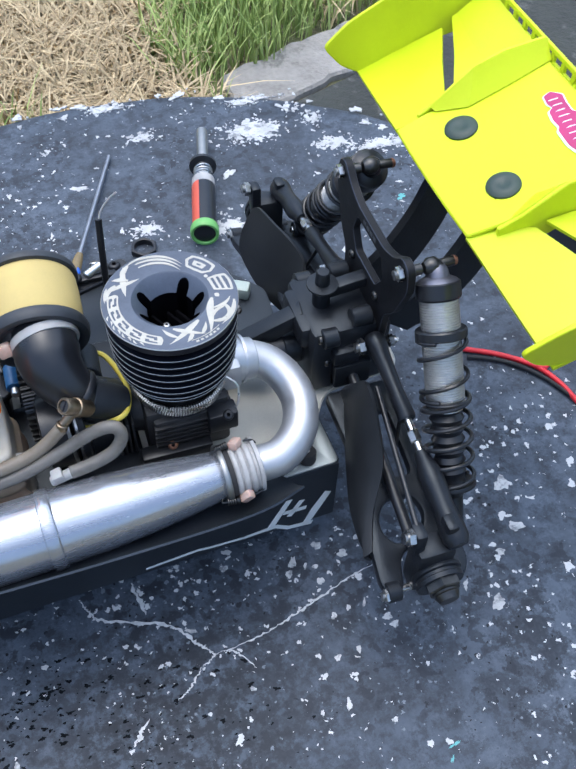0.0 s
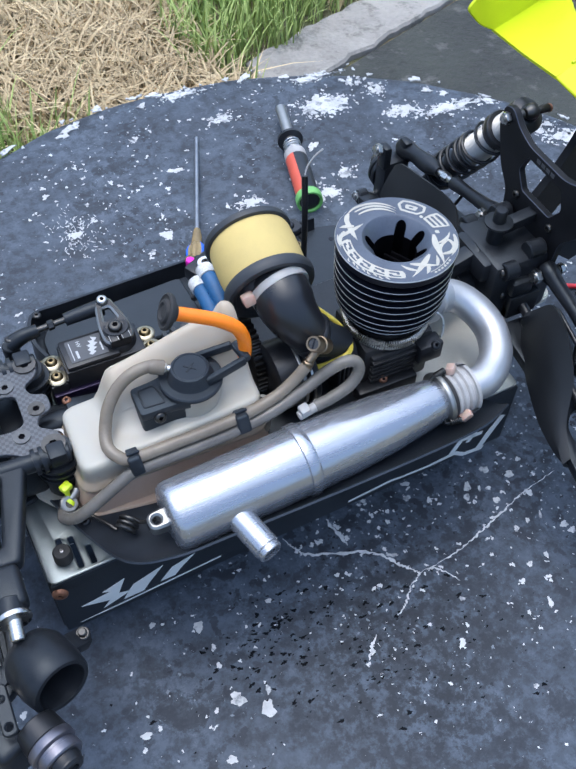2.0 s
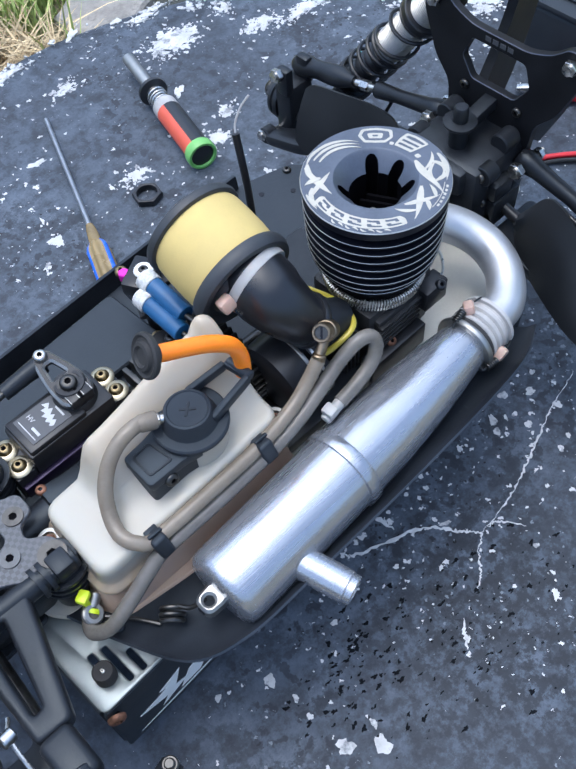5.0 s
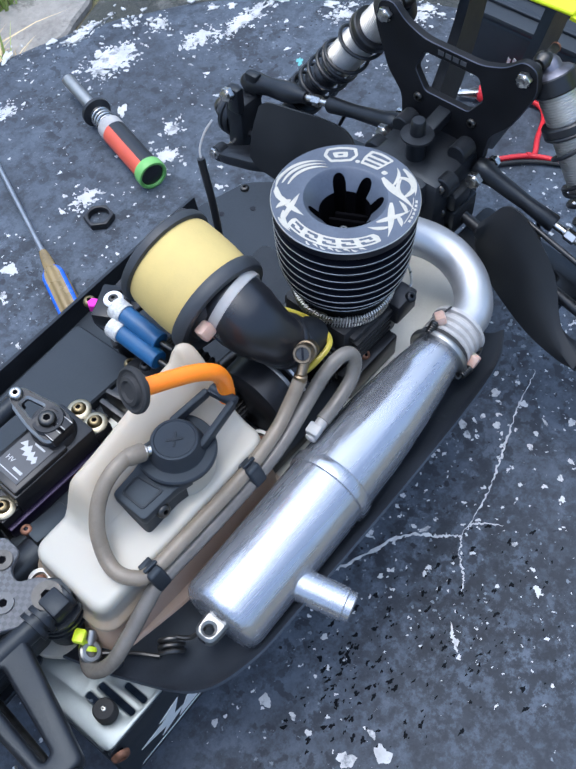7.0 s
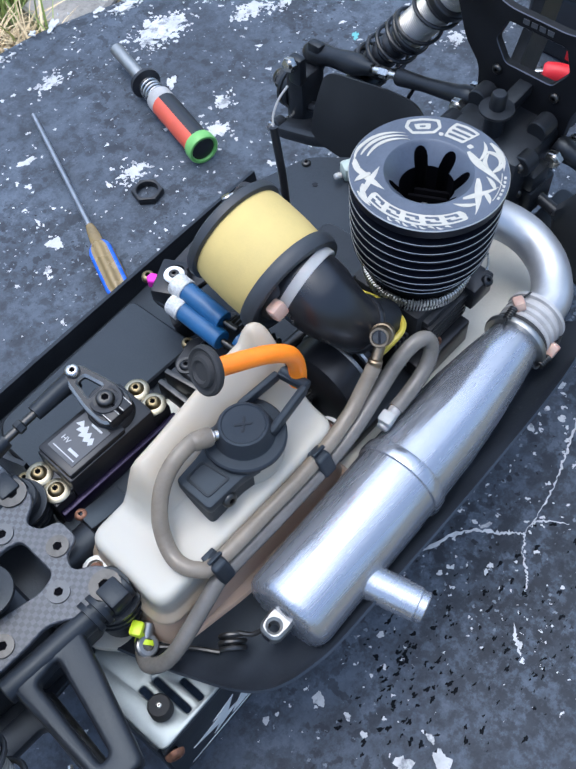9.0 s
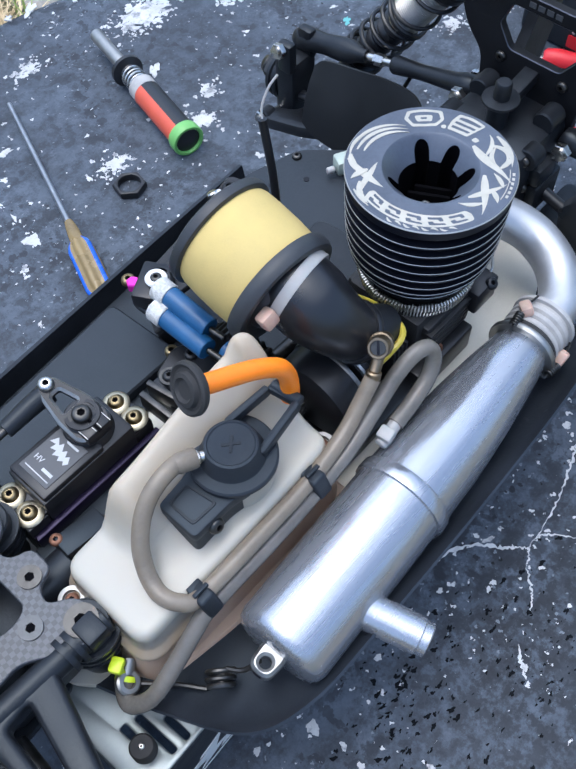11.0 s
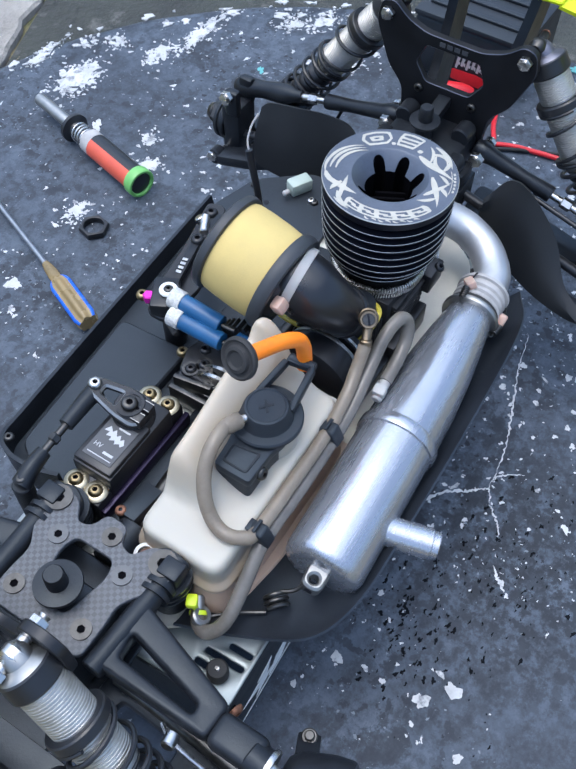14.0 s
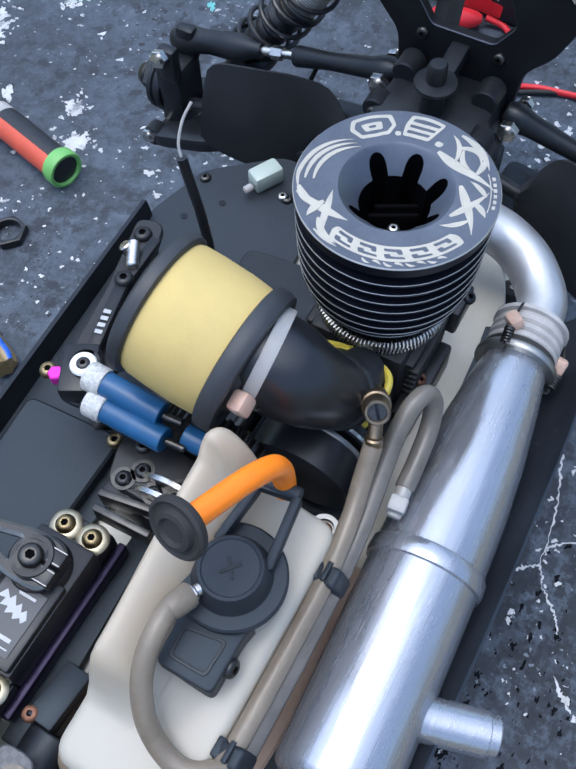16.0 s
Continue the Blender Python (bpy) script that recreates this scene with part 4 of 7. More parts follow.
def build_engine():
    cx, cy = 63, -19.2
    crank = join(box((cx, cy, 100), (40, 34, 34), None, 2.5), box((cx + 2, cy, 109.5), (38, 40, 8), None, 2.0), cyl((cx - 18, cy, 104), (cx - 40, cy, 106), 12, 9, 28))
    en = part("engine", crank, cast, car, "black nitro engine with finned cooling head")
    for i in range(7):
        part("case_rib", box((cx - 4, cy - 18.5 - 0.2 * i, 90 + 3.4 * i), (26, 4, 1.5), None, 0.4), cast, en)
    for i in range(4):
        part("case_rib", box((cx - 26 - 2.4 * i, cy - 6, 103), (1.2, 22, 22), None, 0.3), cast, en)
    for c, sz in (((cx - 8, cy - 21, 88), (34, 8, 14)), ((cx + 15, cy - 20, 108), (14, 9, 12)), ((cx, cy + 21, 88), (40, 8, 14))):
        part("engine_mount", box(c, sz, None, 1.2), ano_black, en, "black anodised mount block")
    put("screw", screw_rust, (53.5, -39.8, 95.5), (0, -0.6, 0.8), en, "rusty mounting screw")
    put("screw", screw_m3, (cx + 17, cy - 24, 113), (0, -0.5, 0.85), en)
    part("neck", rev([(0, 112), (15.6, 112), (16.4, 116), (16.4, 133), (0, 133)], (cx, cy, 0), seg=40), cast, en)
    for z, r in ((121.6, 21.0), (117.8, 20.0)):
        part("retaining_spring", ringcoil((cx, cy, z), (0.04, -0.02, 1), r, 1.35, 0.4, 110), steel, en, "fine coiled steel spring round the neck")
    part("spring_hook", tube([(cx + 19, cy - 12, 127), (cx + 24, cy - 16, 123), (cx + 23, cy - 20, 116), (cx + 20, cy - 21, 112)], 0.6, 8), steel, en)
    # cooling fins
    core = part("fin_core", rev([(15.2, 124), (18.0, 124), (19.5, 134), (19.5, 168), (15.2, 168), (15.2, 124)], (cx, cy, 0), seg=48), fin_mat, en)
    for i in range(9):
        z = 126.4 + 4.6 * i
        r = (20.6, 24.2, 26.2, 27.2, 27.7, 28.0, 28.2, 28.4, 28.5)[i]
        f = rev([(18, z - 0.5), (r - 0.4, z - 0.5), (r, z - 0.2), (r, z + 0.54), (r - 0.14, z + 0.72), (18, z + 0.72), (18, z - 0.5)], (cx, cy, 0), seg=72)
        for face in f.faces:
            c = face.calc_center_median()
            if math.hypot(c.x - cx, c.y - cy) > r - 0.3 and c.z > z + 0.5 and c.z < z + 0.7:
                face.material_index = 1
        part("fin", f, [fin_mat, fin_edge], en, smooth=30)
    # top of the head: flat ring, sloping bowl and lobed well
    R, seg = 28.7, 180
    lobes = [radians(a) for a in (50, 0, -50, 147, 200, 255)]

    def well(a):
        r = 10.3
        for l in lobes:
            d = math.atan2(math.sin(a - l), math.cos(a - l))
            # a round hole that cuts the sloping bowl beside the well
            t = 12.2 * math.sin(abs(d))
            if t < 2.6 and abs(d) < 0.5:
                r = max(r, 12.2 * math.cos(d) + math.sqrt(max(0, 2.6 ** 2 - t * t)))
        return r
    bm = bmesh.new()
    levels = [(lambda a: 18, lambda a: 167.6), (lambda a: R - 0.4, lambda a: 167.6), (lambda a: R, lambda a: 168.1), (lambda a: R + 0.3, lambda a: 171.6), (lambda a: R, lambda a: 172), (lambda a: 16.4, lambda a: 172), (lambda a: 15.6, lambda a: 171.5), (well, lambda a: 171.5 - (15.6 - well(a)) * 1.3), (well, lambda a: 142), (lambda a: 0.01, lambda a: 141.5)]
    rings = [[bm.verts.new((cx + f(a) * math.cos(a), cy + f(a) * math.sin(a), z(a))) for a in (2 * math.pi * i / seg for i in range(seg))] for f, z in levels]
    for k, (a, b) in enumerate(zip(rings, rings[1:])):
        for i in range(seg):
            q = bm.faces.new((a[i], a[(i + 1) % seg], b[(i + 1) % seg], b[i]))
            # walls and floor of the well carry their shade as black colour
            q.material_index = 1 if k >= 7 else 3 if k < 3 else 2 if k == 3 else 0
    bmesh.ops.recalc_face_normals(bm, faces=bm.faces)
    part("cooling_head", bm, [head_mat, recess_shade, fin_edge, fin_mat], en, "blue-grey anodised head with bare engraved swirls", smooth=30)
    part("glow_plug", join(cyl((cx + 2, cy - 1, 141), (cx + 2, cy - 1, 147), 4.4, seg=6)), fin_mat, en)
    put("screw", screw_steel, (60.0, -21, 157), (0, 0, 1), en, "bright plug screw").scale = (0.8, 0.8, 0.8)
    part("screw_post", cyl((60.0, -21, 142), (60.0, -21, 157), 2.2), recess_shade, en)
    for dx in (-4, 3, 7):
        part("head_rib", box((cx + dx, cy + 1, 149), (1.4, 15, 14), Matrix.Rotation(0.5, 3, "Z"), 0.4), recess_shade, en)

    # engraving: tapered strokes in polar form
    def stroke(a0, r0, a1, r1, bow, w, n=16, blunt=False):
        l, r = [], []
        pts = []
        for i in range(n + 1):
            t = i / n
            a = radians(a0 + (a1 - a0) * t)
            rr = r0 + (r1 - r0) * t + bow * math.sin(math.pi * t)
            pts.append(V(rr * math.cos(a), rr * math.sin(a), 0))
        for i, p in enumerate(pts):
            d = (pts[min(i + 1, n)] - pts[max(i - 1, 0)]).normalized()
            q = V(-d.y, d.x, 0)
            ww = 0.6 * w * (1 if blunt else max(0.06, math.sin(math.pi * min(1, 0.12 + i / n * 0.88))))
            l.append((p + q * ww)[:2])
            r.append((p - q * ww)[:2])
        etch.append((prism(l + r[::-1], -0.3, 0.06 + 0.03 * (len(etch) % 6), m=Matrix.Translation((cx, cy, 172)))))

    def arc(pts):
        out = []
        for (a, r), (b, q) in zip(pts, pts[1:] + pts[:1]):
            n = max(1, int(abs(b - a) / 4))
            out += [((r + (q - r) * i / n) * math.cos(radians(a + (b - a) * i / n)), (r + (q - r) * i / n) * math.sin(radians(a + (b - a) * i / n))) for i in range(n)]
        return out

    def band(outline, holes, lift=0.06):
        etch.append(prism(rounded(arc(outline), 0.7, 3), -0.3, lift, holes=[rounded(arc(h), 0.45, 3) for h in holes], m=Matrix.Translation((cx, cy, 172))))
    etch = []
    # two large outlined blocks with dots
    band([(56, 19.6), (60, 24), (55, 27.2), (43, 27.4), (29, 27.0), (26, 23.0), (32, 19.4), (44, 19.0)], [[(54, 20.8), (56.5, 24), (53, 26.1), (43, 26.3), (31.5, 25.9), (29, 23), (33.5, 20.6), (44, 20.2)]])
    band([(50, 21.6), (51, 24.6), (36, 24.6), (36.5, 21.6)], [[(46, 22.6), (46.5, 23.6), (40.5, 23.6), (41, 22.6)]])
    band([(27, 18.8), (27.5, 20.4), (22.5, 20.6), (22, 18.9)], [])
    band([(21, 19.0), (19.5, 23.4), (16, 27.3), (6, 27.6), (-6, 27.2), (-4.5, 23.2), (-2, 18.9), (8, 18.7)], [[(18, 20.2), (8, 20.0), (0, 20.2), (-1.4, 21.4), (8, 21.2), (17.4, 21.5)], [(16.6, 22.6), (8, 22.3), (-2.2, 22.6), (-2.8, 23.8), (8, 23.5), (16.0, 23.8)], [(15.2, 25.0), (8, 24.7), (-3.4, 25.0), (-4, 26.2), (8, 26.4), (14.0, 26.2)]])
    band([(-8, 18.8), (-8.5, 20.8), (-14.5, 20.9), (-14, 18.9)], [])
    # a run of slanted outlined blocks
    run = [(160, 21.7), (158.5, 23.4), (162, 26.2), (205, 26.5), (249, 26.3), (250, 23.6), (247, 21.7), (205, 21.5)]
    slits = []
    for i in range(5):
        a = 163.6 + 17.0 * i
        slits += [[(a, 24.2), (a + 1.4, 25.6), (a + 13.6, 25.6), (a + 13.0, 24.9), (a + 4.5, 24.7), (a + 4.2, 24.0)], [(a - 0.6, 22.3), (a + 0.2, 23.3), (a + 8.5, 23.3), (a + 9.0, 24.1), (a + 12.4, 24.1), (a + 11.4, 22.3)]]
    band(run, slits)
    for i in range(8):
        stroke(186 + 6.2 * i, 27.0, 191 + 6.2 * i, 27.9, 0.4 * (-1) ** i, 0.6, 8)
    # sweeping flames
    for r0, r1, b in ((27.6, 20.8, 1.6), (25.6, 19.0, 1.5), (23.2, 17.2, 1.4)):
        stroke(112, r0, 62, r1, b, 1.15)
    stroke(118, 27.4, 92, 26.2, 0.8, 0.9)
    for a in ((122, 27.6, 160, 18.6, -1.2, 2.2), (158, 27.4, 124, 17.8, -1.6, 1.7), (118, 27.2, 138, 23.0, 0.6, 2.0), (146, 24.6, 168, 26.6, 0.8, 1.6), (152, 27.6, 170, 27.3, 0, 0.9), (134, 21, 142, 27.2, 0.4, 1.8),
              (-16, 17.6, -66, 26.8, -3.4, 2.6), (-18, 27.0, -50, 26.6, 0.6, 1.7), (-24, 22.5, -44, 25.0, 2.6, 1.5), (-46, 21.2, -26, 24.4, -1.9, 1.3), (-34, 19.0, -14, 25.4, 1.0, 1.2), (-52, 22.6, -40, 27.2, 0.5, 1.5),
              (-62, 17.6, -104, 25.8, -1.6, 2.2), (-100, 17.6, -68, 25.4, -1.0, 1.7), (-78, 21.4, -88, 26.0, 0.4, 1.5), (-96, 22.4, -114, 17.8, 0.4, 1.3), (-72, 24.6, -58, 20.5, 0.3, 1.3)):
        stroke(*a)
    for i in range(6):
        stroke(-56 - 4.4 * i, 27.1, -58.6 - 4.4 * i, 27.1, 0, 0.75, 4, True)
    stroke(-53, 25.9, -84, 25.9, 0, 0.22, 12, True)
    for e in etch:
        part("engraving", e, head_etch, en, "bare metal engraved mark", smooth=0)
    # exhaust side
    ex = join(box((cx + 22, cy + 1, 121), (12, 24, 16), None, 2), cyl((cx + 24, cy + 1, 121), (cx + 36, cy + 1.3, 118.6), 10.5, 10))
    part("exhaust_port", ex, header_mat, en, "grey metal exhaust flange")
    hd = tube([(90, -17, 119.6), (98, -17, 118), (107, -21, 115), (113.5, -30, 111), (115.5, -41, 107.5), (112.5, -52, 104.5), (106, -60, 102.5), (97, -65.5, 102), (86, -66, 101.8)], 8.6, 24, 6)
    part("exhaust_header", join(hd, rev([(9, 0), (11.5, 0), (11.8, 1.2), (9, 2)], (93, -17, 119), (1, 0, -0.15))), header_mat, car, "bent aluminium exhaust header tube")

    # carburettor, elbow and air filter
    carb = part("carburettor", join(cyl((30, -20, 112), (20, -24, 126), 12, 10.5), box((24, -26, 125), (14, 14, 13), Matrix.Rotation(0.3, 3, "X"), 2), cyl((22, -14, 126), (24, 6, 122), 7, 6), cyl((16, -24, 120), (6, -25, 118), 5, 5)), plastic_flat, car, "black carburettor")
    el = [(7.5, 1.0, 152.2), (8.0, -6, 151.2), (8.2, -12.4, 149.2), (9.0, -18, 145.8), (11.0, -22.2, 141.8), (13.8, -25.4, 137.6), (17.0, -27.2, 133.8), (21, -28, 130)]
    part("elbow", tube(el, lambda t: 14.2 - 5.6 * max(0, t - 0.34) / 0.66, 32, 7), elbow_mat, car, "glossy black rubber intake elbow")
    part("elbow_ridge", rev([(8.6, -1.6), (11.0, -1.6), (11.5, -0.8), (11.5, 0.8), (11.0, 1.6), (8.6, 1.6), (8.6, -1.6)], (16.8, -27, 134), (4.0, -1.4, -4.2), 36), gloss_black, car)
    part("carb_clamp", join(cyl((18.6, -28, 132), (34, -26, 119), 9.2, 8.0, 36), box((32, -25, 121), (9, 9, 14), Matrix.Rotation(0.7, 3, "Y"), 2.5)), plastic_flat, car, "black carburettor clamp")
    fa, fb = V(7.2, 29.4, 155.2), V(5.9, -5.6, 147.2)
    ax = (fb - fa)
    L = ax.length
    fl = part("air_filter", rev([(0, 4.6), (20.2, 4.6), (20.9, 7), (21.2, 13), (21.2, 22), (20.8, L - 8), (20.2, L - 5.5), (0, L - 5.5)], fa, ax, 56), foam, car, "round air filter with yellow foam and black caps")
    part("end_cap", rev([(0, 0), (17, 0), (20.2, 0.5), (21.9, 1.5), (22.4, 3.0), (22.2, 4.8), (21.2, 5.4), (19, 5.2), (0, 5.2)], fa, ax, 56), cap_rubber, fl, "black rubber end cap")
    part("front_cap", rev([(0, L - 6.5), (21.0, L - 6.5), (22.2, L - 6), (22.8, L - 4.4), (22.7, L - 2), (22.0, L - 0.4), (20.4, L), (18.6, L - 0.5), (17.6, L - 1.6), (15.6, L - 1.6), (14.6, L + 1.0), (0, L + 1.0)], fa, ax, 56), cap_rubber, fl, "black rubber front cap")
    tie_c, tie_ax = V(8.5, -8.0, 150.4), V(0.12, -0.95, -0.28)
    part("cable_tie", rev([(13.8, -2.0), (15.0, -2.0), (15.1, -1.6), (15.1, 1.6), (15.0, 2.0), (13.8, 2.0), (13.8, -2.0)], tie_c, tie_ax, 48), white_tie, fl, "off-white cable tie")
    part("tie_head", box((-8.4, -10.2, 152.6), (6.2, 5.2, 6.0), Matrix.Rotation(-0.35, 3, "X") @ Matrix.Rotation(-0.25, 3, "Y") @ Matrix.Rotation(-0.1, 3, "Z"), 1.2), pink_tie, fl, "pale pink cable tie head")
    # yellow tie round the carburettor and the fuel inlet
    loop = spline([(12, -12, 116), (12.5, -22, 116), (15, -33, 117), (25, -36.4, 120), (35.5, -34, 122), (38.4, -16, 120), (31, 10, 114), (17, 8, 112)], 8, True)
    part("yellow_tie", sweep(loop + loop[:1], 1.3, 8), yellow, carb, "yellow plastic tie")
    part("inlet_screw", rev([(0, 0), (2.6, 0), (2.5, 0.3), (0, 0.3)], V(18.0, -37.8, 136.4) + V(-0.62, -0.3, 0.72).normalized() * 12.2, (-0.62, -0.3, 0.72), 24), dark_steel, carb, "dark slotted screw face")
    bj = part("fuel_inlet", rev([(0, -3), (3.4, -3), (3.9, -2), (3.9, 2.6), (4.3, 3), (4.3, 6), (3.8, 6.4), (3.8, 12.6), (3.4, 13.2), (2.7, 13.2), (2.5, 12.3), (0, 12.3)], (18.0, -37.8, 136.4), (-0.62, -0.3, 0.72), 28), bronze, carb, "tarnished brass banjo inlet")
    # dark bar laid on the face paints the slot's shade
    part("slot", box((10.4, -41.5, 145.3), (4.6, 0.9, 0.7), basis((-0.62, -0.3, 0.72)), 0.15), fin_mat, bj)
    part("inlet_stub", join(cyl((14.5, -40, 140), (7.4, -42.8, 134.8), 2.1), cyl((7.8, -42.6, 135.6), (6.4, -43.2, 132.8), 2.7)), bronze, bj)
    # flywheel and clutch bell
    part("clutch_bell", join(rev([(0, 0), (15, 0), (17.6, 1), (17.8, 12), (16, 13.5), (0, 13.5)], (-3, -23, 106), (1, 0, 0.05), 48)), gloss_black, car, "dark clutch bell")
    part("flywheel", rev([(0, 0), (18.6, 0), (19, 0.6), (19, 4.4), (18.4, 5), (0, 5)], (12, -23, 107), (1, 0, 0.05), 56), ano_black, car, "flywheel with a bright rim")
    part("bell_rim", rev([(16.4, 0), (18.2, 0), (18.4, 0.8), (18.2, 1.6), (16.4, 1.6), (16.4, 0)], (8.6, -23, 106.6), (1, 0, 0.05), 56), raw_alu, car)
    part("flywheel_rim", rev([(18.2, 0), (19.4, 0), (19.4, 1.1), (18.2, 1.1), (18.2, 0)], (12.6, -23, 107), (1, 0, 0.05), 56), steel, car)


build_engine()


def build_exhaust():
    a, b = V(-77, -73.2, 98.6), V(70, -66.4, 101.6)
    ax = b - a
    L = ax.length
    prof = [(0, 0), (11.5, 0), (14.6, 0.7), (16.4, 2.4), (17.1, 5), (17.2, 66), (17.2, 66.2), (18.1, 66.6), (18.4, 68), (18.2, 71.6), (17.7, 72.2), (17.2, 72.4), (17.1, 74), (16.8, 92), (15.4, 112), (13.4, 130), (11.4, L - 3), (10.8, L - 0.5), (0, L)]
    ex = part("tuned_pipe", rev(prof, a, ax, 72), pipe_mat, car, "polished aluminium tuned exhaust pipe")
    d = ax.normalized()
    p = a + d * (L - 1)
    # ribbed coupler, flanges and its tie heads
    part("flange", rev([(9, 0), (13.6, 0), (14.0, 0.6), (14.0, 2.0), (13.6, 2.6), (9, 2.6)], p, ax, 48), raw_alu, ex)
    part("gasket", rev([(9, 0), (12.4, 0), (12.6, 1.2), (12.4, 2.4), (9, 2.4)], p + d * 2.8, ax, 40), rubber, ex)
    part("coupler", rev([(8.6, 5), (11.4, 5), (12.3, 6), (12.3, 7.4), (11.2, 8.3), (12.4, 9.2), (12.4, 10.8), (11.2, 11.7), (12.4, 12.6), (12.4, 14.2), (11.4, 15), (11.6, 16), (13.0, 16.4), (13.0, 18), (11, 18.6), (8.6, 18.6)], p, ax, 48), silver_band, ex, "grey ribbed silicone coupler")
    for ang in (1.15, 3.3, -0.9):
        o = p + d * 9 + V(0, math.cos(ang), math.sin(ang)) * 13.0
        out = V(0, math.cos(ang), math.sin(ang))
        part("tie_head", box(o + out * 0.8, (6.5, 4.6, 4.2), basis(out), 1.1), pink_tie, ex, "pinkish nylon spacer")
        part("spring", join(coil(o - d * 4 + out * 1.5, o - d * 9 + out * 0.6, 1.4, 0.45, 6, per=12), tube([o + d * 4 + out, o + d * 8, o + d * 9.5 - out * 2], 0.5, 6), tube([o - d * 9 + out * 0.6, o - d * 11.5, o - d * 10.5 - out * 3], 0.5, 6)), dark_steel, ex)
    # front boss with a cross hole, stinger, pressure nipple
    c = a + V(0, 0, 1)
    lug = prism(rounded([(-8.6, -4.2), (2, -5), (2, 5), (-8.6, 4.2)], 3.6, 5), -4.0, 4.0, holes=[circle((-4.4, 0), 2.1, 18)], m=frame_at(c, d, (0, 1, 0.12)), bev=1.0)
    part("boss", lug, raw_alu, ex, "machined aluminium boss with a cross hole")
    # black disc on the end paints the bore's shade
    part("hole", rev([(0, 0), (1.7, 0), (1.7, 0.3), (0, 0.3)], c - d * 8.55, -d, 16), fin_mat, ex)
    part("stinger", rev([(4.2, -6), (9.0, -6), (7.6, -2.5), (6.8, 0.5), (6.5, 4), (6.5, 20.2), (5.9, 20.6), (5.9, 23.2), (5.5, 23.6), (4.9, 23.6), (4.6, 6), (4.2, -6)], (-47, -85, 99.5), (0.28, -0.94, -0.1), 40), pipe_mat, ex, "short side outlet tube")
    part("pressure_nipple", join(cyl((-3, -55.5, 114), (7, -54.8, 116.4), 2.4, seg=14), box((0.2, -55.4, 117.2), (5.0, 5.6, 4.6), Matrix.Rotation(-0.2, 3, "Y") @ Matrix.Rotation(0.1, 3, "Z"), 0.9)), white_tie, ex, "white tie on the pressure nipple")


build_exhaust()


def build_tank():
    # moulded body: flat top rising to the back, rounded shoulders, a lip where the two halves meet, a far side rising to a tall corner
    def ring_at(grow):
        return rounded([(-104.6 - grow, -6.4 + grow), (-105.2 - grow, -45.2 - grow), (-16.0 + grow, -45.2 - grow), (-16.0 + grow, -6.4 + grow)], max(0.4, 7 + grow), 6)

    def lofted(levels, close):
        bm = bmesh.new()
        rings = [[bm.verts.new((x, y, z + (0.095 * (x + 104) if lean else 0))) for x, y in ring_at(g)] for g, z, lean in levels]
        for a, b in zip(rings, rings[1:]):
            for q in range(len(a)):
                bm.faces.new((a[q], a[(q + 1) % len(a)], b[(q + 1) % len(a)], b[q]))
        bm.faces.new(rings[0])
        if close:
            bm.faces.new(rings[-1])
        bmesh.ops.recalc_face_normals(bm, faces=bm.faces)
        return bm

    upper = lofted([(1.6, 99.4, 0), (2.6, 99.8, 0), (2.9, 101, 0), (2.3, 102.6, 0), (0.9, 103.8, 0), (0.4, 105.5, 0), (0.2, 110.0, 1)], False)

    def smooth(a, b, v):
        t = min(1, max(0, (v - a) / (b - a)))
        return t * t * (3 - 2 * t)

    def top_at(x, y):
        """The top rises to the back, climbs to a tall far side and ends in a narrow pillar."""
        far = 17.0 * smooth(-88, -78, x) + 9.5 * smooth(-82, -24, x)
        z = 115.2 + 0.095 * (x + 104) + far * smooth(-39, -7.5, y) ** 1.25
        return z + 5.5 * smooth(-26, -21.5, x) * smooth(-20.5, -17.5, y)

    def side_points(g):
        ring = ring_at(-g)
        out = []
        for a, b in zip(ring, ring[1:] + ring[:1]):
            n = max(1, round(math.dist(a, b) / 2.6)) if g < 1e-6 else None
            out.append((V(*a, 0), V(*b, 0), n))
        return out
    counts = [n for _, _, n in side_points(0)]
    bm = bmesh.new()
    rings = []
    for g, drop in ((0.0, None), (0.0, 3.2), (0.25, 1.7), (0.8, 0.75), (1.7, 0.2), (3.0, 0.0), (5, 0), (7.5, 0), (10, 0), (12.5, 0), (15, 0), (17.2, 0), (18.8, 0)):
        ring = []
        for (a, b, _), n in zip(side_points(g), counts):
            for k in range(n):
                p = a.lerp(b, k / n)
                ring.append(bm.verts.new((p.x, p.y, 104 if drop is None else top_at(p.x, p.y) - drop)))
        rings.append(ring)
    for a, b in zip(rings, rings[1:]):
        for q in range(len(a)):
            bm.faces.new((a[q], a[(q + 1) % len(a)], b[(q + 1) % len(a)], b[q]))
    bm.faces.new(rings[-1])
    bmesh.ops.recalc_face_normals(bm, faces=bm.faces)
    tk = part("fuel_tank", join(upper, bm), tank_mat, car, "milky plastic fuel tank, light through it painted amber", smooth=60)
    part("tank_base", lofted([(4.6, 82, 0), (4.4, 87, 0), (3.2, 92, 0), (1.9, 98, 0), (1.6, 99.6, 0)], False), tank_low, tk, "amber lower half of the tank, see-through light painted in")
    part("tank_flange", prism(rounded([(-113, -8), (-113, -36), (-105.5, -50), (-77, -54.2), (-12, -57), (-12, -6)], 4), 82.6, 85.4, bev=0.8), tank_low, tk)
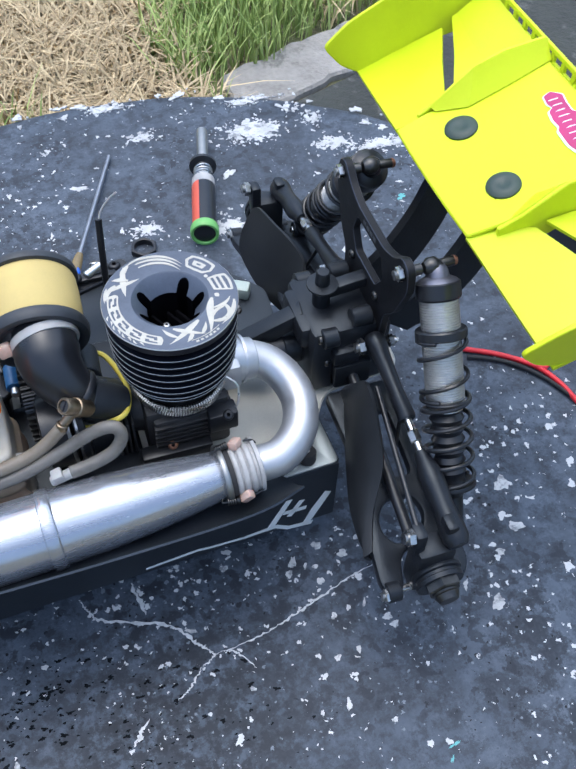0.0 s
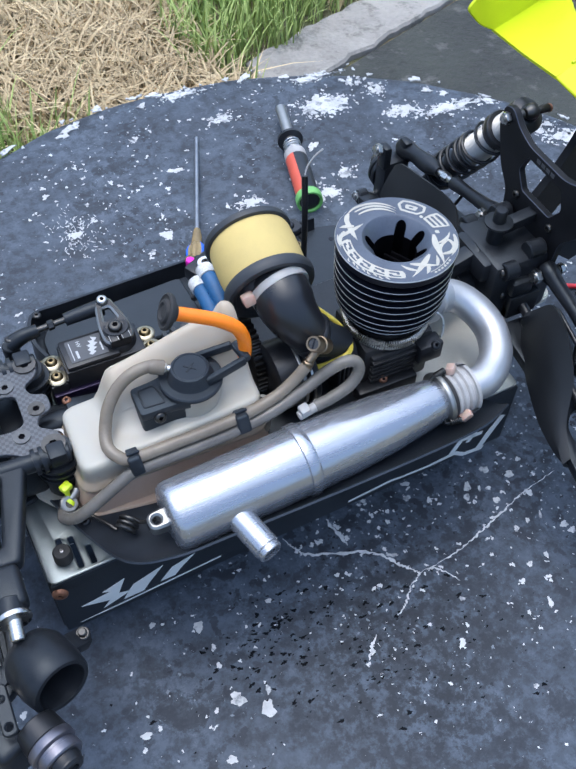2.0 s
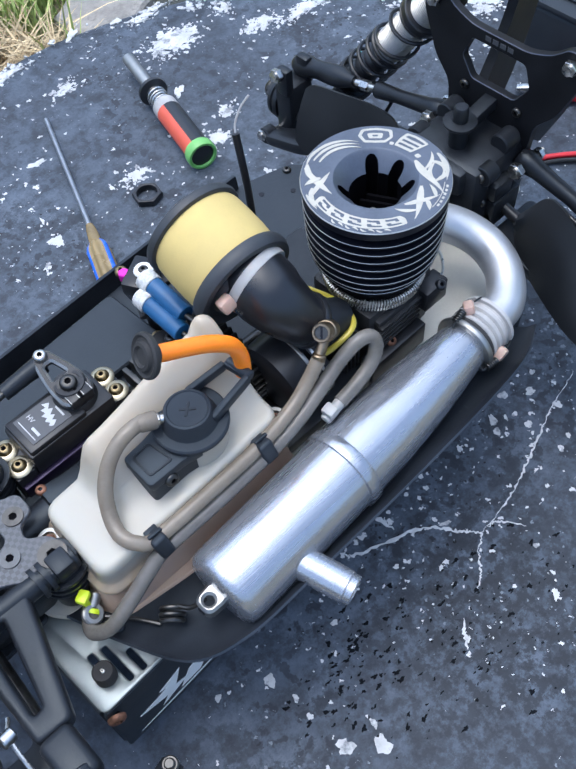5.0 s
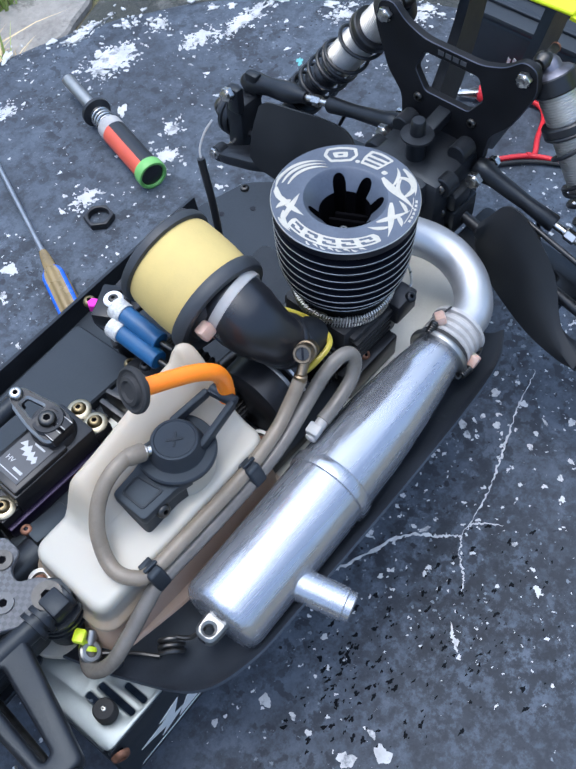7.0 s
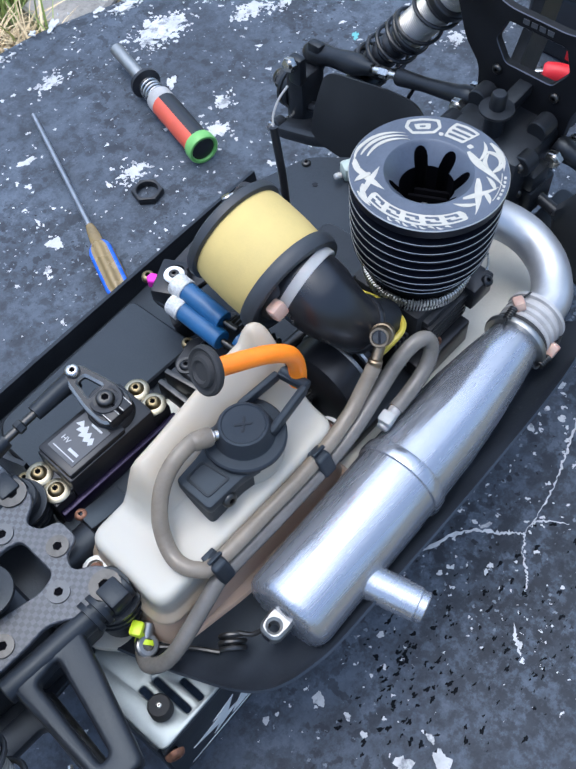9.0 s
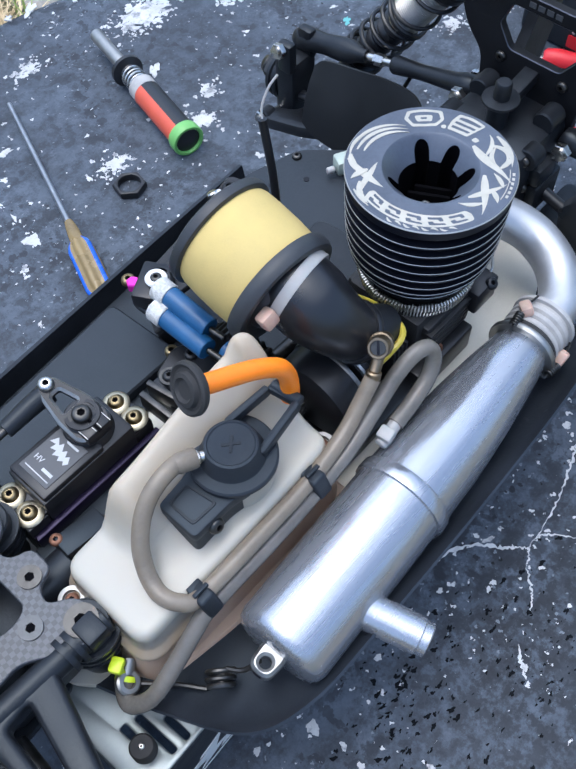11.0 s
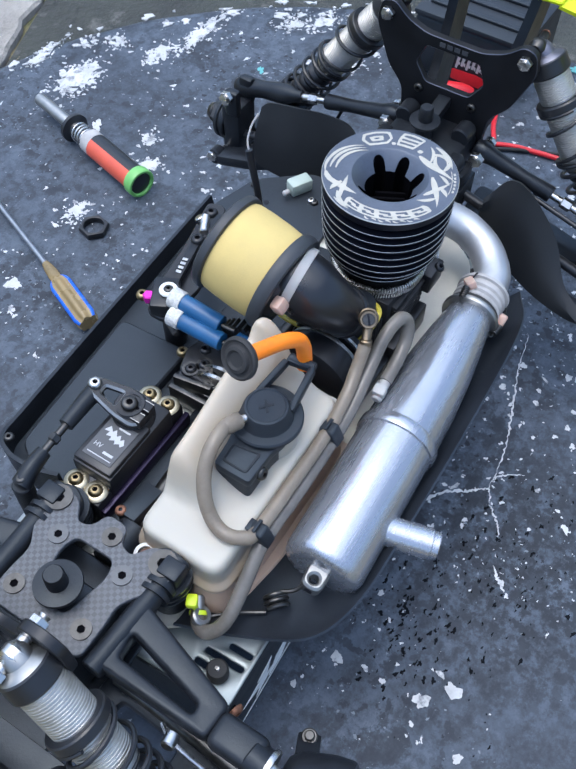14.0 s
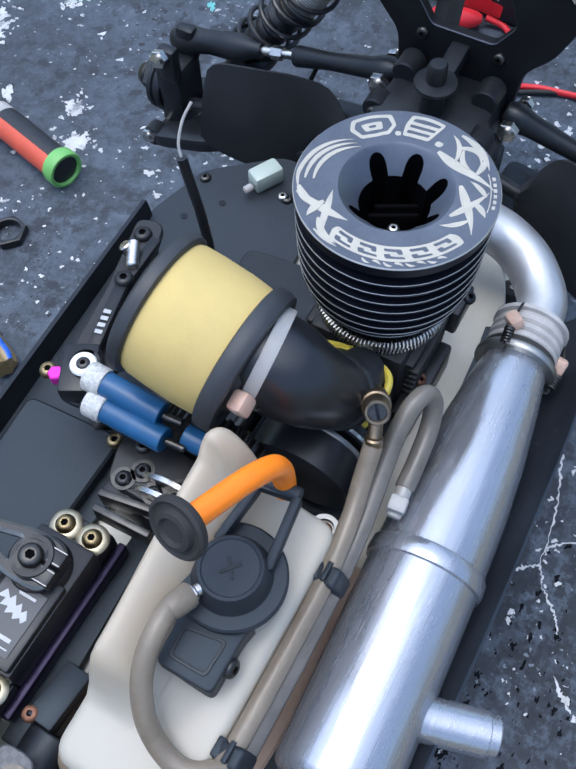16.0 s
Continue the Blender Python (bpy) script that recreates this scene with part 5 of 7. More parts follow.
    part("neck", rev([(0, 110), (13, 110), (13, 131), (0, 131)], (-45, -28, 0), seg=40), tank_mat, tk)
    # cap and lever
    cc = V(-45.4, -28.2, 0)
    foot = [(-72.5, -37.5), (-72.5, -21.5), (-62, -20.6), (-50, -18), (-46, -40), (-57, -37.6)]
    cap = part("filler_cap", join(prism(rounded(foot, 2), 117, 127.5, bev=0.8), prism(rounded([(x * 1.0 - (0.5 if x < -60 else 0), y * 1.02) for x, y in foot], 2), 127, 132, bev=0.7, bseg=2), cyl(cc + V(0, 0, 114), cc + V(0, 0, 132), 12.6, seg=40),
                                  rev([(0, 0), (14.2, 0), (14.8, 0.7), (14.8, 2.2), (14.2, 2.8), (10.9, 2.9), (10.4, 3.6), (9.2, 8.0), (8.6, 9.0), (7.8, 9.3), (7.4, 8.9), (0, 8.8)], cc + V(0, 0, 132.4), seg=56)), plastic_flat, tk, "black flip-up filler cap")
    part("cap_panel", prism(rounded([(-70.5, -35.2), (-70.5, -24), (-62, -23.4), (-60, -35.6)], 1.5), 132, 132.45, holes=[rounded([(-69.6, -34.3), (-69.6, -24.9), (-62.6, -24.3), (-60.9, -34.7)], 1.2)], bev=0.12), plastic, cap)
    part("lever", join(beam((-40, -20.6, 137.5), (-22.5, -23.0, 140.5), 2.8, 4.6, bev=1.1), beam((-40.5, -36, 137), (-20.5, -34, 141), 2.8, 5.2, bev=1.1), beam((-21.6, -22.6, 140.6), (-19.8, -34.6, 141), 4.0, 3.6, bev=1.1), cyl((-20.8, -23, 141), (-19.8, -34.6, 141.4), 2.2)), plastic_flat, cap, "open black lever")
    put("screw", screw_dark, (-64.5, -38.2, 126.6), (0, -1, 0.3), cap).scale = (1.2, 1.2, 1.2)
    part("cap_mark", join(beam(cc + V(-2.4, -2, 141.3), cc + V(2.4, 2, 141.3), 1.0, 0.3, bev=0.1), beam(cc + V(-2.4, 2, 141.36), cc + V(2.4, -2, 141.36), 1.0, 0.3, bev=0.1)), plastic, cap, smooth=0)
    # orange tube with its grommet
    part("pull_tube", tube([(-19, -29, 137.5), (-18.4, -28.6, 143), (-19, -28.2, 150), (-22, -27.6, 157), (-29, -26, 163), (-37, -24, 167), (-47, -21.5, 171)], 3.2, 20), orange, tk, "orange silicone pull tube")
    part("grommet", rev([(0, -3), (4, -3), (4.8, -1), (7.8, -0.4), (8.3, 0.4), (8.2, 1.6), (7.4, 2.2), (6.4, 1.6), (5.6, 1.7), (5.0, 3.0), (3.8, 3.3), (3.0, 2.4), (0, 2.2)], (-50, -20.6, 172.4), (-0.85, 0.16, 0.42), 32), rubber, tk, "black rubber grommet")
    # hoses
    part("fitting", join(cyl((-54.4, -23.2, 139.5), (-57.4, -22, 140), 2.3, seg=8), cyl((-50, -25.5, 139), (-55, -23, 139.6), 1.7)), steel, tk)
    part("fuel_line", tube([(-55.5, -22.6, 139.8), (-60.5, -20.4, 141), (-67, -20.2, 141), (-73.5, -20.8, 138.8), (-79.5, -22.6, 134.6), (-84.8, -26, 129), (-88, -30, 123.4), (-90, -35, 120.4), (-90.4, -40, 119.4), (-88, -45, 118.4), (-82, -47.8, 116.8), (-55, -48, 117.4), (-31, -47.8, 118.8), (-12, -46, 121.6), (-2, -44.2, 125.6), (6.6, -43.1, 133.2)], 2.9, 16), hose_mat, tk, "cloudy amber fuel tube looping over the tank")
    part("hose_end", rev([(2.4, 0), (3.3, 0), (3.6, 1.2), (3.4, 6), (2.9, 7), (2.4, 7)], (-55.6, -22.5, 139.8), (-0.92, 0.32, 0.2), 20), hose_mat, tk, "amber-stained swollen hose end")
    part("fuel_line", tube([(-112.5, -40, 90.5), (-116.5, -42.5, 88.5), (-118, -48, 90), (-112, -52.5, 94), (-101, -52.5, 101), (-90, -51.4, 107.6), (-81, -50.6, 111), (-55, -50.6, 112), (-31, -50.2, 113.4), (-12, -49.4, 117), (4, -47.6, 122.6), (16, -46.6, 128.4), (24.5, -47.4, 132), (29.4, -49.2, 131.6), (30, -51.6, 127.2), (25, -53.4, 121.4), (15, -54.4, 117.8), (6, -54.8, 116.2)], 3.0, 16), hose_grey, tk, "cloudy grey fuel tube to the exhaust")
    for p in ((-81.5, -49.0, 114.6), (-29, -48.8, 116.8)):
        part("hose_clip", join(box(p, (6.2, 8.0, 10.4), Matrix.Rotation(-0.1, 3, "Y") @ Matrix.Rotation(-0.3, 3, "X"), 1.3, 3), box(V(p) + V(0, 4.2, 3.6), (5.4, 3.0, 1.2), None, 0.5)), plastic_flat, tk, "black plastic hose clip")
        part("clip_rib", box(V(p) + V(0, 1.4, 5.9), (6, 1.6, 1.2), Matrix.Rotation(-0.3, 3, "X"), 0.4), plastic_flat, tk)
    part("line_ring", rev([(2.2, 0), (4.0, 0), (4.3, 0.6), (4.3, 2.4), (3.6, 3), (2.2, 3), (2.2, 0)], (-114.6, -41.6, 90), (0.3, -0.5, 0.8), 24), raw_alu, tk, "bright ring at the drain nipple")
    part("line_tie", join(rev([(3.0, -0.9), (3.6, -0.9), (3.6, 0.9), (3.0, 0.9), (3.0, -0.9)], (-113.5, -40.4, 90), (-0.8, -0.5, -0.3), 20), box((-113.2, -38, 98.6), (5.4, 4.6, 3.4), Matrix.Rotation(0.5, 3, "Z"), 1), beam((-113.3, -38.6, 97), (-113.5, -39.6, 93), 2.4, 1.4, bev=0.3)), lime, tk, "lime cable tie")
    part("line_nipple", cyl((-108, -37, 93), (-113, -40, 91), 2.6), raw_alu, tk)
    # cups with screws at the tank's feet
    for p in ((-108.8, -12.6, 104), (-15, -39.4, 112.6)):
        part("tank_post", rev([(0, -20), (4.6, -20), (4.8, -1), (4.5, 0), (3, 0), (2.8, -1.6), (0, -1.6)], p, (0, 0, 1), 28), raw_alu, tk)
        put("screw", screw_rust, V(p) + V(0, 0, -1.4), (0, 0, 1), tk)


build_tank()


def worn(bm, axis):
    """Bevelled rims show bare metal."""
    bm.normal_update()
    for f in bm.faces:
        if 0.3 < abs(f.normal.dot(V(axis))) < 0.93:
            f.material_index = 1
    return bm


def build_servo():
    sv = part("steering_servo", join(box((-74, 25.2, 97), (41, 20, 30), None, 1.2), box((-74, 25.2, 104.5), (57, 18, 2.4), None, 0.8)), ano_black, car, "black metal steering servo with a grey label")
    part("top_case", join(box((-80, 25.2, 113), (27, 19, 3.4), None, 1.0), cyl((-64.6, 26.4, 110), (-64.6, 26.4, 115.6), 9.4, 8.8, 32)), ano_black, sv)
    part("label", box((-81, 25.2, 114.9), (19, 14.5, 0.4), None, 0.15), ink_grey, sv, "grey label panel", smooth=0)
    logo = [[(-79.5, 19.5), (-77.2, 21), (-78.4, 22.2), (-76.2, 23.4), (-77.6, 24.6), (-75.0, 26.4), (-76.6, 27.4), (-74.6, 29.6), (-77.4, 31.2), (-77.0, 28.6), (-79.2, 29.0), (-78.6, 26.6), (-80.6, 26.4), (-79.4, 24.2), (-81.0, 23.4), (-79.8, 21.6), (-81.0, 20.6)],
            [(-74.2, 20.5), (-73.4, 20.5), (-73.4, 26.5), (-74.2, 26.0)], [(-86.9, 19.8), (-85.7, 19.8), (-85.7, 24.8), (-86.9, 24.8)], [(-88.9, 19.2), (-88.5, 19.2), (-88.5, 31), (-88.9, 31)]]
    for pts in logo:
        part("print_mark", prism(pts, 115.0, 115.2), ink, sv, "pale printed mark", smooth=0)
    font = bpy.data.curves.new("text", "FONT")
    font.body, font.size, font.extrude = "HV", 3.0, 0.06
    tmp = bpy.data.objects.new("text", font)
    me = bpy.data.meshes.new_from_object(tmp)
    bpy.data.objects.remove(tmp)
    lt = bmesh.new()
    lt.from_mesh(me)
    bpy.data.meshes.remove(me)
    lt.transform(frame_at((-85.3, 30.8, 115.15), (0, -1, 0), (1, 0, 0)))
    part("print_text", lt, ink, sv, "pale printed letters", smooth=0)
    part("servo_rail", box((-74, 14.0, 97), (58, 2.6, 7), None, 0.6), purple, sv, "dark purple mount rail")
    for x, y in ((-99, 30.2), (-99, 20), (-49.6, 30.4), (-49.6, 20.6)):
        part("servo_post", box((x, y, 93), (9, 9, 23), None, 1.0), ano_black, sv)
        put("washer", washer_cup, (x, y, 105.4), (0, 0, 1), sv, "cup washer")
        put("screw", screw_brass, (x, y, 106.2), (0, 0, 1), sv, "brass screw")
    put("screw", screw_brass, (-103, 37, 98), (0, 0, 1), sv)
    horn = prism(rounded([(-8, -8, 6), (8, -8, 6), (7.6, 4, 3), (3.9, 20, 3.4), (-3.9, 20, 3.4), (-7.6, 4, 3)], 4, 5), 0, 3.6, holes=[rounded([(-3.6, 5.8), (3.6, 5.8), (1.9, 13.5), (-1.9, 13.5)], 1.0), circle((0, 17), 1.3, 12)], m=Matrix.Translation((-64.8, 27.2, 117.2)) @ Matrix.Rotation(radians(3), 4, "Z") @ Matrix.Rotation(radians(10), 4, "X"), bev=0.95)
    worn(horn, (0, 0, 1))
    hn = part("servo_horn", horn, [ano_black, raw_alu], sv, "black machined servo horn")
    part("horn_clamp", join(box((-64.6, 21.5, 118.2), (11, 7, 6), None, 1.2), cyl((-64.6, 26.8, 114), (-64.6, 27, 121), 7.0, seg=28)), ano_black, hn)
    part("horn_ring", rev([(4.9, 0), (6.2, 0), (6.4, 0.3), (6.2, 0.6), (4.9, 0.6), (4.9, 0)], (-64.6, 27, 120.9), (0, 0.03, 1), 28), ano_black, hn)
    # black strip on top paints the shade in the clamp's slot
    part("clamp_slot", join(box((-64.6, 21, 121.2), (1.2, 7, 0.5), None, 0.1)), recess_shade, hn)
    for q in (-1, 1):
        part("clamp_edge", beam((-64.6 + q * 1.1, 18.2, 121.2), (-64.6 + q * 1.1, 22.6, 121.2), 0.3, 0.3, bev=0.1), raw_alu, hn)
        part("clamp_edge", beam((-64.6 + q * 5.1, 18.2, 120.9), (-64.6 + q * 5.1, 24.4, 120.9), 0.35, 0.35, bev=0.1), raw_alu, hn)
    put("screw", screw_dark, (-64.7, 27.1, 121.4), (0, -0.15, 1), hn).scale = (1.5, 1.5, 1.3)
    put("screw", screw_steel, (-65.7, 44, 123.6), (0, -0.15, 1), hn, "bright linkage screw").scale = (1.3, 1.3, 1.4)
    lk = part("steering_link", join(tube([(-66, 44, 119.5), (-73, 44, 119.8), (-86, 43.7, 119)], lambda t: 4.4 - 1.1 * t, 16), tube([(-100, 43.4, 118), (-108, 43.2, 117), (-115, 43, 114)], lambda t: 3.2 + 1.2 * t, 16)), plastic, car, "black steering link")
    part("turnbuckle", join(cyl((-85, 43.7, 119.1), (-101, 43.4, 118), 1.6), cyl((-91.5, 43.6, 118.7), (-95, 43.5, 118.4), 2.6, seg=6)), dark_steel, lk)
    put("screw", screw_dark, (-114.3, 43, 117.2), (0, 0, 1), lk)
    part("link_post", cyl((-115, 43, 84), (-115, 43, 114), 4.2), plastic, lk)
    # steering rack and struts beside the tank
    part("front_brace", join(beam((-108, 8, 92), (-30, 10, 90), 12, 5), beam((-100, 5, 98), (-82, 4, 96), 9, 8)), plastic_flat, car, "black front chassis brace")
    put("screw", screw_rust, (-98.6, 8.2, 101), (0, 0, 1), car, "rusty screw")
    for a, b in (((-36.5, 27, 104.5), (-33.5, 9, 104.5)), ((-41, 26, 103.5), (-40.4, 6, 103.5))):
        part("brake_plate", beam(a, b, 2.4, 9, bev=0.5), dark_steel, car, "oiled steel brake plate")


build_servo()


def build_center():
    # centre differential mount and brakes
    df = part("centre_diff_mount", join(prism(rounded([(-33, 3), (-32, 28), (-19, 32), (-12, 28), (-13, 4), (-22, 1)], 3), 103, 107, bev=0.6), box((-26, 18, 93), (20, 22, 22), None, 2)), ano_black, car, "black centre gearbox plate")
    screws(screw_m3, "screw", [(-29, 23.3, 107), (-24, 19.4, 107), (-28.6, 12.2, 107), (-24, 5.8, 107), (-17, 24, 107)], (0, 0, 1), df)
    for p in ((-29, 23.3, 107), (-24, 19.4, 107), (-28.6, 12.2, 107), (-24, 5.8, 107)):
        part("washer", rev([(2.7, 0), (3.9, 0), (3.9, 0.5), (2.7, 0.5), (2.7, 0)], p, (0, 0, 1), 24), dark_steel, df)
    part("spur_gear", prism([((24 if i % 4 < 2 else 21.8) * math.cos(i * math.pi / 88), (24 if i % 4 < 2 else 21.8) * math.sin(i * math.pi / 88)) for i in range(176)], 0, 6, m=frame_at((-8, 3, 100), (0, 1, 0), (0, 0, 1))), dark_steel, car, "toothed spur gear", smooth=0)
    for dx in (-31, -26):
        part("brake_disc", rev([(6, 0), (17, 0), (17, 1.6), (6, 1.6), (6, 0)], (dx, 6, 97), (1, 0, 0), 40), steel, car)
    part("drive_shaft", cyl((-100, 2, 92), (-36, 5, 94), 3.6), dark_steel, car)
    part("drive_shaft", cyl((-4, 4, 96), (128, 0, 98), 3.6), dark_steel, car)
    # throttle bellcrank and springs
    th = part("throttle_bracket", join(prism(rounded([(-17, 46), (-17, 57), (-2, 62), (24, 66), (56, 74), (58, 64), (28, 54), (8, 44)], 4), 110, 113, bev=0.5), cyl((-6, 51, 84), (-6, 51, 121), 5.4), cyl((50, 68, 84), (50, 68, 111), 4), box((-8, 52, 117), (18, 12, 8), Matrix.Rotation(0.5, 3, "Z"), 1.5)), ano_black, car, "black throttle linkage bracket")
    put("screw", screw_m3, (50, 68, 112.6), (0, 0, 1), th).scale = (1.3, 1.3, 1.3)
    part("white_washer", rev([(1.8, 0), (4.2, 0), (4.4, 0.5), (4, 1.2), (1.8, 1.2), (1.8, 0)], (-7, 50.4, 121.6), (0, 0, 1), 28), white_paint, th, "bright countersunk washer")
    put("screw", screw_dark, (-7, 50.4, 121.9), (0, 0, 1), th)
    put("screw", screw_m3, (28.8, 60.7, 116.5), (0, 0, 1), th).scale = (1.3, 1.3, 1.3)
    part("linkage_arm", join(beam((-3, 53, 116.5), (27, 60.5, 116), 4.5, 2.6), beam((27, 60.5, 115.4), (50, 62, 114), 4, 2.4)), ano_black, th, "black linkage arm")
    for i in range(4):
        part("print_bar", box((7 + 2.6 * i, 55.6 + 0.65 * i, 118), (1.5, 2.6, 0.2), Matrix.Rotation(0.25, 3, "Z"), 0.05, 1), ink, th, smooth=0)
    part("ball_stud", join(cyl((40, 64, 113), (40, 68, 119), 2.4), cyl((34, 61, 117), (43, 66, 118), 2.2)), steel, th, "bright ball stud")
    part("pink_nut", cyl((-13, 57.5, 116), (-13, 57.5, 120.4), 2.7, seg=6), magenta, th, "magenta nut")
    put("screw", screw_brass, (-11.4, 63, 114), (0, 0, 1), th)
    part("throttle_rod", join(cyl((-13, 57, 116), (-14, 32, 114), 1.9), cyl((-12, 52, 112), (-19, 38, 111), 1.9)), rubber, th)
    for a, b in (((-9.5, 40.5, 122), (-9.6, 19.4, 120.6)), ((-15.2, 37.5, 117.4), (-15.4, 15.2, 117.6))):
        part("spring_collar", rev([(1.6, 0), (4.6, 0), (4.9, 0.5), (4.9, 5.8), (4.6, 6.3), (1.6, 6.3)], V(a) + V(0, 6, 0.3), (0, -1, -0.05), 26), knurl_alu, th, "knurled aluminium collar")
        part("blue_sleeve", cyl(a, b, 4.2, seg=28, c=0.3), blue, th, "dark blue sleeve")
        part("rod", cyl(b, V(b) + V(0.6, -7, -0.4), 1.3), dark_steel, th)
    part("blue_sleeve", cyl((-10.5, 11, 117), (-10.5, -1, 116), 4.0, seg=28, c=0.3), blue, th)
    part("rod_tip", cyl((-10.5, -1, 116), (-10.5, -5, 115.5), 2.2), steel, th)
    # antenna tube
    an = part("antenna_tube", tube([(41, 30, 84), (42, 33, 140), (44, 39.6, 171)], 1.65, 14), gloss_black, car, "black antenna tube with a bare wire")
    part("antenna_wire", tube([(44, 39.6, 170), (46, 41.5, 174), (50, 42, 179), (54, 41, 183)], 0.45, 8), white_tie, an)


build_center()


def shock(top, bot, label, collar=0.3, body=0.51, low=0.88, metal_top=0):
    top, bot = V(top), V(bot)
    d = bot - top
    L = d.length
    body, low = L * body, L * low
    prof = [(0, 10), (8.6, 10)]
    z = 11.0
    while z < body:
        prof += [(8.9, z), (8.9, z + 0.6), (8.62, z + 0.75), (8.62, z + 1.0)]
        z += 1.2
    prof += [(8.6, body), (7.8, body + 1), (7.8, body + 4), (0, body + 4)]
    sh = part("shock_absorber", rev(prof, top, d, 36), thread_alu, car, label)
    if metal_top:
        part("cap_cone", rev([(0, -3.4), (3.4, -3.4), (4.8, -1.2), (5.4, 1.8), (8.6, 3.3), (9.7, 4.6), (9.7, 6.0), (0, 6.0)], top, d, 36), (raw_alu if metal_top == 2 else hub_grey) if top.y < 0 else gloss_black, sh, ("bare aluminium cap top" if metal_top == 2 else "dark metal cap top") if top.y < 0 else "glossy black cap top")
    part("cap", rev([(0, -3), (3.2, -3), (4.4, -1), (5.0, 2), (8.4, 3.5), (10, 4.5), (10.2, 11), (9.6, 11.8), (0, 11.8)], top, d, 36), gloss_black, sh, "black shock cap")
    u = d.normalized()
    part("collar", rev([(8.6, 0), (11.2, 0), (11.7, 0.6), (11.7, 3.8), (10.8, 4.6), (8.6, 4.6), (8.6, 0)], top + u * L * collar, d, 36), gloss_black, sh, "black adjuster collar")
    c0 = L * collar + 5
    part("spring", coil(top + u * c0, top + u * (c0 + (low - c0) * 0.42), 10.9, 1.0, 3.1), gloss_black, sh, "black coil spring")
    part("spring", coil(top + u * (c0 + (low - c0) * 0.40), top + u * low, 10.9, 1.1, 5.6), gloss_black, sh, "black coil spring")
    part("shaft", cyl(top + u * (body + 2), bot, 1.9), steel, sh)
    n = max(3, int((low - body - 3) / 5))
    boot = [(0, body + 3)]
    for i in range(n):
        h = body + 3 + (low - body - 3) * i / n
        boot += [(8.2 - 0.12 * i, h), (6.4, h + 2.6)]
    part("dust_boot", rev(boot + [(7, low), (0, low)], top, d, 28), gloss_black, sh, "black ribbed boot")
    part("bump_cup", rev([(0, 0), (7, 0), (11.4, 0.6), (11.8, 1.6), (11.6, 2.6), (8, 4), (5, 8), (0, 8)], top + u * low, d, 36), plastic, sh, "black spring cup")
    part("lower_eye", join(cyl(top + u * (low + 4), bot + u * 3, 5.4, 4.4), cyl(bot + V(-5, 0, 0), bot + V(5, 0, 0), 5.2)), plastic, sh)
    put("screw", screw_steel, bot + V(-5, 0, 0), (-1, 0, 0.3), sh)
    return sh


def rod_end(p, q):
    """A black plastic rod end tapering from p to q."""
    p, q = V(p), V(q)
    n = (q - p)
    return rev([(0, -5.5), (4, -5), (5.4, -2), (5.4, 2), (4.4, 6), (3.6, n.length * 0.6), (4.4, n.length - 1), (4.0, n.length), (0, n.length)], p, n, 18)


